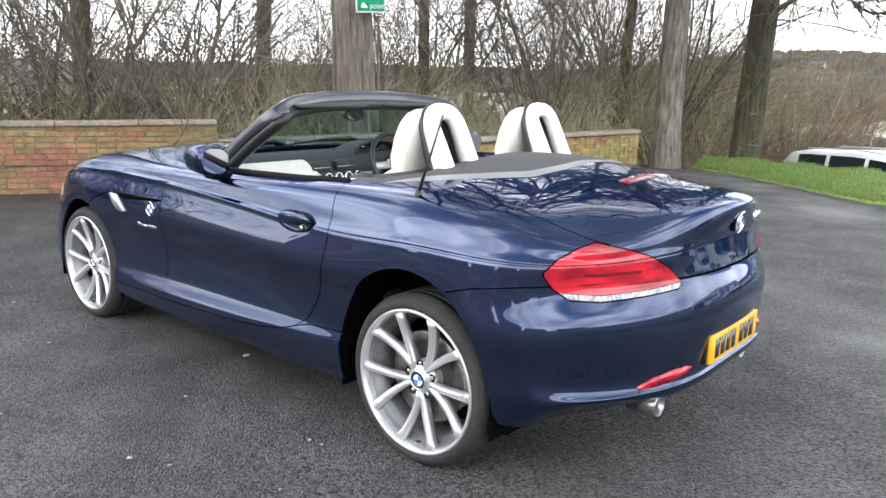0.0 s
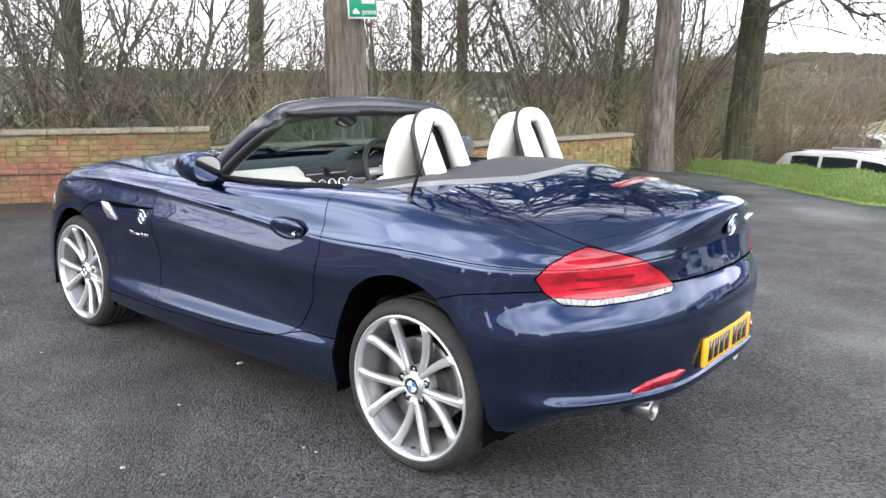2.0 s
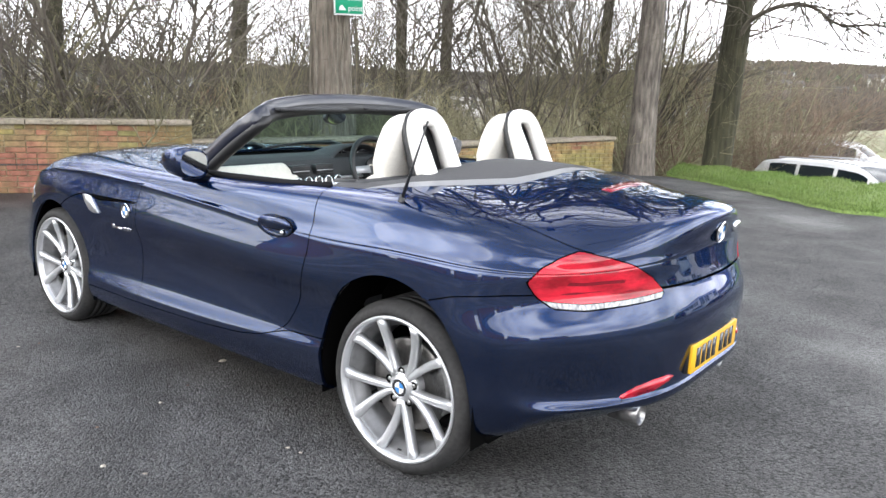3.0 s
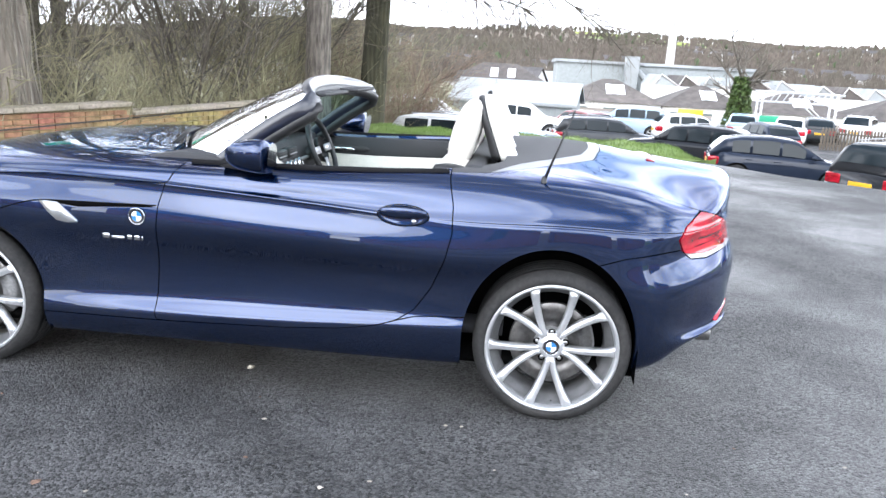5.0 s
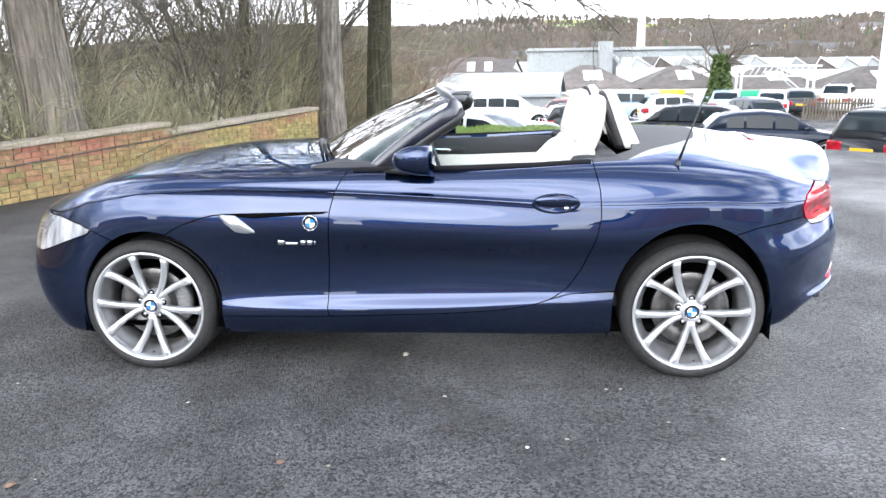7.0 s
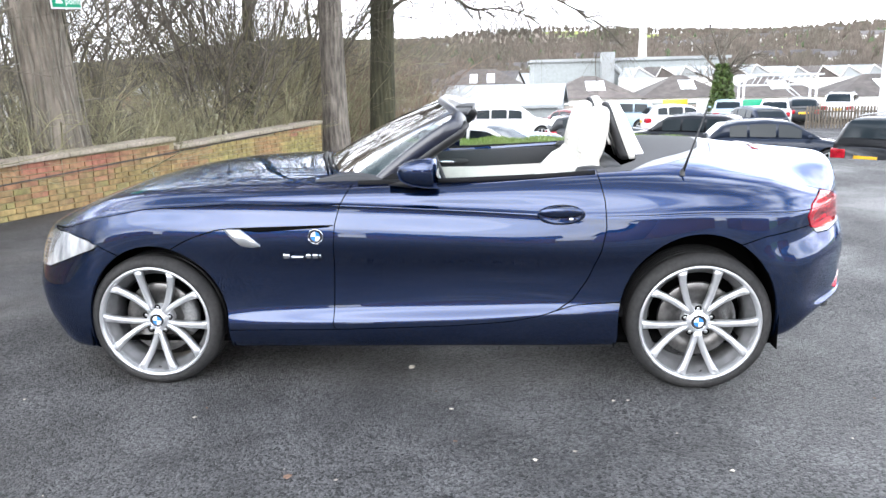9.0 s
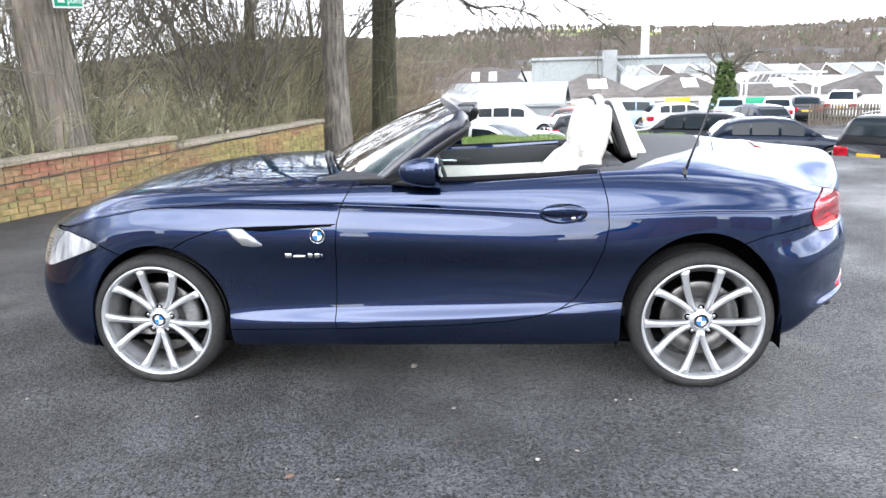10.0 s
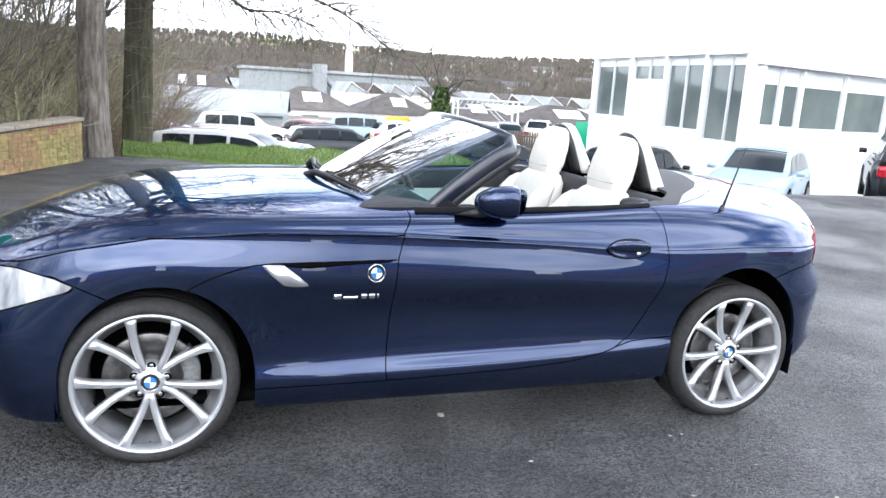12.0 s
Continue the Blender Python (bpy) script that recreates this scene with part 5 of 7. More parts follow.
IVY = material("ivy leaves", (0.045, 0.085, 0.02), 0.5, grain=0.5, grain_scale=9, second=(0.08, 0.11, 0.03), blend_scale=3)


class Sprout:
    """Grows branching twigs into one list of points and faces."""

    def __init__(self, seed):
        self.rng, self.np, self.lots, self.count, self.f = random.Random(seed), np.random.default_rng(seed), [], 0, []

    @property
    def p(self):
        return np.vstack(self.lots)

    def bar(self, path, r0, r1, sides):
        p = np.asarray(path, float)
        n = len(p)
        d = np.gradient(p, axis=0)
        d /= np.linalg.norm(d, axis=1, keepdims=True) + 1e-9
        a = np.cross(d, (0.55, 0.31, 0.77))
        a /= np.linalg.norm(a, axis=1, keepdims=True) + 1e-6
        b = np.cross(d, a)
        r = np.linspace(r0, r1, n)[:, None, None]
        t = np.arange(sides) * 2 * np.pi / sides
        ring = p[:, None] + r * (np.cos(t)[None, :, None] * a[:, None] + np.sin(t)[None, :, None] * b[:, None])
        self.lots.append(ring.reshape(-1, 3))
        self.f.append((np.array(grid_shape(n, sides)) + self.count))
        self.count += n * sides

    def grow(self, at, way, size, r, depth, kids, droop=0.0, bend=0.25, steps=5):
        rng = self.rng
        way = np.array(way, float)
        way /= np.linalg.norm(way)
        turn = np.cumsum(self.np.normal(0, bend * 0.5, (steps, 3)) + np.array((0, 0, -droop)), axis=0)
        d = way + turn
        d /= np.linalg.norm(d, axis=1, keepdims=True)
        path = np.vstack([at, at + np.cumsum(d, axis=0) * (size / steps)])
        self.bar(path, r, r * 0.38, 6 if r > 0.03 else (4 if r > 0.009 else 3))
        if not depth:
            return
        for c in range(kids[0]):
            t = rng.uniform(0.2, 1.0)
            j = min(int(t * steps), steps - 1)
            q = path[j] + (path[j + 1] - path[j]) * (t * steps - j)
            side = self.np.normal(0, 1, 3)
            side -= side @ d[j] * d[j]
            side /= np.linalg.norm(side) + 1e-9
            w = d[j] * rng.uniform(0.5, 1.0) + side * rng.uniform(0.5, 1.0)
            w[2] += 0.15 - droop
            self.grow(q, w, size * rng.uniform(0.35, 0.62), r * 0.42 * (1.15 - 0.5 * t), depth - 1, kids[1:], droop, bend, max(3, steps - 1))


shapes = {}


def grid_shape(n, sides):
    if (n, sides) not in shapes:
        shapes[(n, sides)] = grid_faces(n, sides, True)
    return shapes[(n, sides)]


def build_shrub(seed, mat, height, label, spread=0.55):
    ob = thing("shrub", label, "shrub", "bare shrubs behind the wall")
    for k in range(8):
        s = Sprout(seed * 20 + k)
        a = s.rng.uniform(0, 6.28)
        o = s.rng.uniform(0, 0.35)
        s.grow((o * math.cos(a), o * math.sin(a), -0.3), (spread * math.cos(a), spread * math.sin(a), 1.0), height * s.rng.uniform(0.7, 1.1), s.rng.uniform(0.016, 0.034), 3, (8, 5, 3), 0.0, 0.22, 6)
        part("stem", (s.p, np.vstack(s.f)), mat, ob)
    return ob


shrubs = [
    build_shrub(1, TWIG, 3.6, "bare brown twiggy shrub behind the brick wall"),
    build_shrub(2, TWIG_GREEN, 3.4, "bare mossy green shrub behind the brick wall"),
    build_shrub(3, TWIG, 4.8, "tall bare twiggy bush behind the brick wall", 0.4),
    build_shrub(4, TWIG_RED, 3.0, "reddish bare bush beside the lower car park"),
    build_shrub(6, TWIG_GREEN, 2.2, "low tangled green undergrowth bush", 0.9),
]
rng = random.Random(11)
first = {k: True for k in range(len(shrubs))}


def plant(kind, x, y, scale=1.0):
    m = Matrix.Translation((x, y, float(land(x, y)) - 0.05)) @ Matrix.Rotation(rng.uniform(0, 6.28), 4, "Z") @ Matrix.Scale(scale, 4)
    if first[kind]:
        shrubs[kind].matrix_world = m
        first[kind] = False
    else:
        ob = copy_thing(shrubs[kind], Matrix.Identity(4))
        ob.matrix_world = m


for k in range(38):
    # a belt along the back of the wall
    t = rng.uniform(-0.2, 1.0)
    d = 1.0 + 7.5 * rng.random() ** 1.3
    y = -5.5 + 14.5 * t
    xw = WALL_B[0] + (y - WALL_B[1]) * (0.578 if y < WALL_B[1] else 0.368)
    x, y = xw - d * 0.93, y + d * 0.36
    plant(rng.choice((0, 1, 2, 0, 1, 2)), x, y, rng.uniform(0.8, 1.15))
for k in range(17):
    x, y = rng.uniform(-19, -3.4), rng.uniform(10.0, 26)
    plant(rng.choice((0, 1, 2, 1)), x, y, rng.uniform(0.9, 1.3))
for k in range(20):
    plant(rng.choice((0, 2, 2)), rng.uniform(-14, -8.0), rng.uniform(-4, 9), rng.uniform(1.1, 1.5))
for k in range(15):
    y = rng.uniform(14.5, 27)
    plant(3, rng.uniform(-6.0, -2.2 - 0.02 * (y - 13)), y, rng.uniform(0.65, 0.95))
for k in range(12):
    plant(rng.choice((1, 2, 1)), rng.uniform(-6.5, -3.5), rng.uniform(12.2, 18.5), rng.uniform(1.1, 1.4))
for k in range(7):
    plant(rng.choice((1, 3)), rng.uniform(-3.6, -2.4), rng.uniform(17.5, 24), rng.uniform(1.0, 1.3))
for k in range(16):
    t = k / 15
    y = -3 + 12.5 * t
    xw = WALL_B[0] + (y - WALL_B[1]) * (0.578 if y < WALL_B[1] else 0.368)
    plant(4, xw - 0.9 - rng.random() * 0.8, y, rng.uniform(0.6, 0.9))


def trunk(name, x, y, radius, height, mat, label, seed, lean=(0, 0)):
    """A furrowed tapering trunk with flared foot; returns the thing."""
    r_ = random.Random(seed)
    z0 = float(land(x, y)) - 0.2
    ob = thing(name, label, "tree", "large trees", m=Matrix.Translation((x, y, 0)))
    ph = [r_.uniform(0, 6.28) for _ in range(6)]
    rings = []
    for t in np.linspace(0, 1, 90):
        z = z0 + t * (height - z0)
        base = radius * (1 - 0.45 * t) * (1 + 0.36 * math.exp(-(z - z0) / 0.3))
        ring = []
        for k in range(96):
            a = k * 2 * math.pi / 96
            furrow = abs(math.sin(8.5 * a + ph[1] + 1.1 * math.sin(z * 1.9 + ph[3]) + 0.5 * math.sin(z * 5.3))) ** 0.6
            f = 0.96 + 0.05 * math.sin(3 * a + ph[0] + t * 3) + 0.075 * furrow + 0.03 * math.sin(17 * a + ph[2] + 2 * math.sin(z * 2.4 + ph[4])) + 0.018 * r_.uniform(-1, 1)
            ring.append((lean[0] * t + base * f * math.cos(a), lean[1] * t + base * f * math.sin(a), z))
        rings.append(ring)
    part("trunk", loft(rings), mat, ob, "furrowed bark trunk")
    return ob


tree_a = trunk("tree", -4.90, 4.68, 0.285, 8.5, BARK, "thick grey tree trunk with climbing stems and a sign", 1, (-0.7, 0.3))
tree_b = trunk("tree", -2.74, 10.0, 0.235, 9.0, BARK_DARK, "straight grey-barked tree beside the wall end", 2)
tree_c = trunk("tree", -2.33, 12.75, 0.285, 9.0, BARK_GREEN, "dark mossy tree with long low branches", 3, (0.35, 0.0))
# climbing stems up the thick trunk
s = Sprout(21)
for k in range(16):
    a = s.rng.uniform(3.2, 6.6)
    path = []
    for z in np.linspace(-0.3, s.rng.uniform(3, 6), 14):
        a += s.rng.gauss(0, 0.10)
        rr = 0.315 * (1 - 0.03 * z) + (0.14 * math.exp(-max(z, 0) / 0.4)) + s.rng.uniform(-0.01, 0.03)
        path.append((rr * math.cos(a) - 0.08 * max(z, 0), rr * math.sin(a) + 0.035 * max(z, 0), z))
    s.bar(path, s.rng.uniform(0.008, 0.022), 0.006, 5)
for k in range(24):
    a = s.rng.uniform(2.6, 6.8)
    s.grow((0.27 * math.cos(a) - 0.15, 0.27 * math.sin(a) + 0.05, s.rng.uniform(0.8, 5)), (math.cos(a), math.sin(a), 0.2), s.rng.uniform(0.6, 1.6), 0.010, 2, (5, 3), 0.18)
part("climber", (s.p, np.vstack(s.f)), TWIG_PALE, tree_a, "tangled pale climbing stems")
for ob, seed, low in ((tree_a, 31, 2.6), (tree_b, 32, 4.0), (tree_c, 33, 3.6)):
    s = Sprout(seed)
    for k in range(22):
        a = s.rng.uniform(0, 6.28)
        s.grow((0.1 * math.cos(a), 0.1 * math.sin(a), s.rng.uniform(low, 8.6)), (math.cos(a), math.sin(a), s.rng.uniform(0.1, 1.2)), s.rng.uniform(3.0, 5.5), s.rng.uniform(0.07, 0.15), 3, (6, 5, 3), 0.03, 0.25, 8)
    part("crown", (s.p, np.vstack(s.f)), TWIG, ob, "bare winter branches")
for n, (x, y, r, hgt) in enumerate(((-7.9, 2.2, 0.13, 9.5), (-9.6, 6.4, 0.16, 10.5), (-7.2, 8.6, 0.12, 9.0), (-10.8, -0.8, 0.17, 10.5), (-5.6, 13.6, 0.13, 9.0), (-9.4, 12.8, 0.16, 10.0))):
    ob = trunk("tree", x, y, r, hgt, BARK_GREEN, "slender bare tree behind the brick wall", 60 + n, (0.4 * math.sin(n * 2.1), 0.3))
    s = Sprout(70 + n)
    for k in range(13):
        a = s.rng.uniform(0, 6.28)
        z = s.rng.uniform(0.8, hgt - 0.5)
        s.grow((0.4 * math.sin(n * 2.1) * z / hgt, 0.3 * z / hgt, z), (math.cos(a), math.sin(a), s.rng.uniform(0.3, 1.2)), s.rng.uniform(1.8, 3.6), s.rng.uniform(0.016, 0.036), 3, (5, 4, 3), 0.0, 0.22, 6)
    part("crown", (s.p, np.vstack(s.f)), TWIG, ob, "bare winter branches")
# the long low limbs of the dark tree
s = Sprout(41)
for path, r in ((spline([(0.2, -0.1, 2.5), (0.5, -0.3, 2.86), (1.1, -0.5, 3.06), (1.6, -0.6, 3.0), (2.1, -0.7, 2.68), (2.7, -0.8, 2.66), (3.4, -1.0, 2.45)], 4), 0.055), (spline([(0.25, 0, 3.8), (1.5, -0.5, 3.6), (2.7, -0.8, 3.2), (3.9, -1.1, 2.72), (4.9, -1.1, 2.1)], 4), 0.045)):
    s.bar(path, r, 0.010, 7)
    for k in range(58):
        j = s.rng.randrange(4, len(path) - 1)
        s.grow(path[j], (s.rng.uniform(-0.2, 1), s.rng.uniform(-0.8, 0.5), s.rng.uniform(-0.6, 0.5)), s.rng.uniform(0.5, 1.6), 0.013, 2, (6, 5), 0.10, 0.25)
part("low_crown", (s.p, np.vstack(s.f)), TWIG, tree_c, "long low drooping limbs")

# ---- sign on the trunk ----
SIGN_GREEN = material("sign green", (0.0, 0.30, 0.15), 0.45)
sign = thing("assembly_sign", "green and white assembly point sign fixed to the trunk", "sign", m=Matrix.Translation((-4.615, 4.63, 2.24)) @ Matrix.Rotation(radians(74), 4, "Z") @ Matrix.Rotation(radians(-3), 4, "Y"))
part("white_board", box((-0.225, -0.004, 0.0), (0.225, 0.006, 0.46), 0.003, 1), WHITEPAINT, sign)
part("green_panel", box((-0.205, -0.007, 0.02), (0.205, -0.0035, 0.44), 0.002, 1), SIGN_GREEN, sign, "green panel")
txt = bpy.data.curves.new("word", "FONT")
txt.body, txt.size, txt.extrude, txt.align_x = "point", 0.105, 0.001, "LEFT"
ob = new("word", txt)
ob.data.materials.append(WHITEPAINT)
ob.parent = sign
ob.matrix_local = Matrix.Translation((-0.02, -0.0085, 0.055)) @ Matrix.Rotation(radians(90), 4, "X")
part("arrow", prism([(-0.16, 0.06), (-0.05, 0.06), (-0.06, 0.08), (-0.11, 0.13), (-0.14, 0.11)], -0.0095, -0.0072, 1), WHITEPAINT, sign)
part("bar", box((-0.02, -0.0095, 0.19), (0.18, -0.0072, 0.24)), WHITEPAINT, sign)


# ---- parked cars ----
CARGLASS = material("dark tinted car glass", (0.012, 0.018, 0.022), 0.08, spec=0.22)
RUBBER = material("plain tyre rubber", (0.025, 0.025, 0.025), 0.8)


def paint_of(name, color, metal=0.3):
    return material(name, color, 0.5, 0.0, coat=0.6, spec=0.1, grain=0.05, grain_scale=3)


CAR_SHAPES = {
    # along the car from its front: (place, bonnet or belt height), then the roof line
    "suv": dict(length=4.5, width=1.84, belt=[(0, 0.72), (0.06, 0.92), (0.28, 1.05), (0.6, 1.06), (0.93, 1.06), (1, 0.95)], roof=[(0.27, 1.05), (0.42, 1.55), (0.60, 1.63), (0.85, 1.60), (0.92, 1.55), (0.985, 1.08)], wheel=0.36),
    "estate": dict(length=4.55, width=1.80, belt=[(0, 0.62), (0.06, 0.78), (0.28, 0.94), (0.6, 0.96), (0.93, 0.98), (1, 0.85)], roof=[(0.26, 0.94), (0.43, 1.40), (0.60, 1.46), (0.85, 1.42), (0.93, 1.36), (0.99, 0.98)], wheel=0.325),
    "hatch": dict(length=4.2, width=1.76, belt=[(0, 0.60), (0.06, 0.76), (0.28, 0.92), (0.6, 0.95), (0.93, 0.98), (1, 0.82)], roof=[(0.25, 0.92), (0.44, 1.40), (0.60, 1.46), (0.80, 1.42), (0.90, 1.32), (0.99, 0.97)], wheel=0.32),
}


def parked_car(shape, mat, label, x, y, heading, lift=0.0, scale=1.0):
    """A parked car that faces along heading (degrees, 0: to +x), resting on the ground."""
    c = CAR_SHAPES[shape]
    L, W, R = c["length"], c["width"] / 2, c["wheel"]
    ob = thing("parked_car", label, "car", "parked cars")
    z = float(land(x, y)) + lift
    bx, rx = np.array(c["belt"]), np.array(c["roof"])
    rings = []
    for t in np.linspace(0, 1, 41):
        px = L * (0.5 - t)
        top = np.interp(t, bx[:, 0], bx[:, 1])
        end = min(t, 1 - t)
        w = W * (0.80 + 0.20 * smooth(end / 0.12))
        low = 0.20 + 0.14 * (1 - smooth(end / 0.06))
        ring = [(-w * 0.93, low), (-w * 0.985, low + 0.10), (-w, 0.52), (-w * 0.985, top - 0.16), (-w * 0.93, top - 0.03), (-w * 0.84, top + 0.0), (-w * 0.4, top + 0.025), (0, top + 0.03)]
        ring = ring + [(-u, v) for u, v in ring[-2::-1]]
        rings.append([(px, u, v) for u, v in ring])
    part("body", loft(rings), mat, ob)
    # cabin: a smaller hull under the roof line, glazed all round
    cab = []
    stations = np.linspace(rx[0, 0], rx[-1, 0], 25)
    for t in stations:
        px = L * (0.5 - t)
        zr = np.interp(t, rx[:, 0], rx[:, 1])
        zb = np.interp(t, bx[:, 0], bx[:, 1])
        k = (zr - zb) / 0.55
        wb, wt = W * 0.87, W * (0.87 - 0.15 * max(k, 0))
        cab.append([(px, -wb, zb - 0.05), (px, -wt, zr - 0.05 * min(1, k)), (px, -wt * 0.88, zr - 0.005), (px, -wt * 0.4, zr + 0.02 * min(1, k)), (px, wt * 0.4, zr + 0.02 * min(1, k)), (px, wt * 0.88, zr - 0.005), (px, wt, zr - 0.05 * min(1, k)), (px, wb, zb - 0.05)])
    part("roof", loft(cab, True, True), mat, ob)
    cab = np.array(cab)

    def pane(i0, i1, j, lo, hi, out, inset):
        quad = []
        for i in np.linspace(i0, i1, 7):
            a = int(min(i, 23))
            f = i - a
            p = cab[a] * (1 - f) + cab[a + 1] * f
            for h in (lo, hi):
                q = p[j[0]] * (1 - h) + p[j[1]] * h
                quad.append(q + np.array((0, out, 0.004 if not out else 0)))
        return quad, [(2 * k, 2 * k + 1, 2 * k + 3, 2 * k + 2) for k in range(6)]

    for sgn, j in ((-0.012, (0, 1)), (0.012, (7, 6))):
        for i0, i1 in ((4.2, 9.0), (9.6, 15.2), (15.8, 20.5 if shape != "hatch" else 19.5)):
            part("side_window", pane(i0, i1, j, 0.16, 0.90, sgn, 0), CARGLASS, ob)
    # front and rear screens lie on the sloping ends
    for i0, i1, up, name in ((0.9, 6.6, 1, "windscreen"), (23.6, 20.2, -1, "rear_window")):
        pts_ = []
        for i in np.linspace(i0, i1, 5):
            a = int(min(i, 23))
            p = cab[a] * (1 - (i - a)) + cab[a + 1] * (i - a)
            for j, k in ((2, 0.97), (3, 1.0), (4, 1.0), (5, 0.97)):
                pts_.append(p[j] * np.array((1, k, 1)) + np.array((0.014 * up, 0, 0.012)))
        part(name, (pts_, grid_faces(5, 4)), CARGLASS, ob)
    for px in (L * 0.5 - 0.82, -L * 0.5 + 0.80):
        for s_ in (-1, 1):
            arch_r = R + 0.06
            # flat near-black fan on the flank stands in for the arch's shaded opening
            fan = [(px + arch_r * math.cos(a), s_ * (W + 0.004), R + arch_r * math.sin(a)) for a in np.linspace(-0.3, math.pi + 0.3, 20)]
            part("wheel_arch", (fan, [tuple(range(20))]), GAP, ob, smooth=False)
            wl_ = part("wheel", moved(turned(lathe([(R * 0.70, 0.0), (R * 0.78, -0.012), (R * 0.95, -0.008), (R, 0.02), (R, 0.19), (R * 0.8, 0.2)], 32), Matrix.Rotation(0 if s_ < 0 else math.pi, 4, "Z")), (px, s_ * (W + 0.012), R)), RUBBER, ob)
            lots = [lathe([(R * 0.62, 0.01), (R * 0.68, -0.006), (R * 0.72, 0.0)], 32), lathe([(0.0, 0.0), (R * 0.2, 0.0), (R * 0.22, 0.02)], 16)]
            for k in range(5):
                a = 2 * math.pi * k / 5 + 0.3
                cc, ss = math.cos(a), math.sin(a)
                lots.append(loft([[(r * cc - ss * u, v, r * ss + cc * u) for u, v in ((-0.035, 0.0), (0.035, 0.0), (0.03, 0.03), (-0.03, 0.03))] for r in (R * 0.1, R * 0.66)]))
            lots.append(lathe([(0.0, 0.05), (R * 0.68, 0.05)], 24))
            part("alloy", moved(turned(both(*lots[:-1]), Matrix.Rotation(0 if s_ < 0 else math.pi, 4, "Z")), (px, s_ * (W + 0.012), R)), ALLOY, wl_)
            part("hollow", moved(turned(lots[-1], Matrix.Rotation(0 if s_ < 0 else math.pi, 4, "Z")), (px, s_ * (W + 0.012), R)), GAP, wl_)
    hb, tb = np.interp(0.05, bx[:, 0], bx[:, 1]), np.interp(0.97, bx[:, 0], bx[:, 1])
    for s_ in (-1, 1):
        part("headlamp", box((L / 2 - 0.30, s_ * W * 0.62 - 0.17, hb - 0.17), (L / 2 - 0.035, s_ * W * 0.62 + 0.17, hb - 0.03), 0.04, 3), CLEARLENS, ob)
        part("tail_lamp", box((-L / 2 - 0.014, s_ * W * 0.70 - 0.19, tb - 0.29), (-L / 2 + 0.30, s_ * W * 0.70 + 0.175, tb - 0.06), 0.04, 3), REDLENS, ob)
        mirror_ = [(L * (0.5 - 0.33) + 0.08 * math.cos(a), s_ * (W + 0.10) , 1.0 * np.interp(0.33, bx[:, 0], bx[:, 1]) + 0.06 + 0.06 * math.sin(a)) for a in np.arange(12) * math.pi / 6]
        part("door_mirror", loft([[(q[0] * 1.0, q[1] + s_ * d, q[2]) for q in mirror_] for d in (-0.09, 0.07)]), mat, ob)
        for i in (9.3, 15.5):
            t = stations[int(i)]
            part("door_handle", box((L * (0.5 - t) - 0.20, s_ * W * 0.985 - 0.015, np.interp(t, bx[:, 0], bx[:, 1]) - 0.17), (L * (0.5 - t) - 0.03, s_ * W * 0.985 + 0.02, np.interp(t, bx[:, 0], bx[:, 1]) - 0.14), 0.008), mat, ob)
    part("grille", box((L / 2 - 0.10, -0.42, 0.42), (L / 2 - 0.005, 0.42, 0.62), 0.03), BLACK, ob)
    part("rear_plate", box((-L / 2 - 0.012, -0.26, tb - 0.30), (-L / 2 + 0.06, 0.26, tb - 0.19), 0.005), YELLOW, ob)
    part("front_plate", box((L / 2 - 0.06, -0.26, 0.40), (L / 2 + 0.012, 0.26, 0.51), 0.005), WHITEPAINT, ob)
    if shape != "hatch":
        for s_ in (-1, 1):
            part("roof_rail", tube([(L * (0.5 - t), s_ * W * 0.62, np.interp(t, rx[:, 0], rx[:, 1]) + 0.045) for t in np.linspace(0.46, 0.86, 6)], 0.015, 6), SILVERTRIM, ob)
    ob.matrix_world = Matrix.Translation((x, y, z)) @ Matrix.Rotation(radians(heading), 4, "Z") @ Matrix.Scale(scale, 4)
    return ob


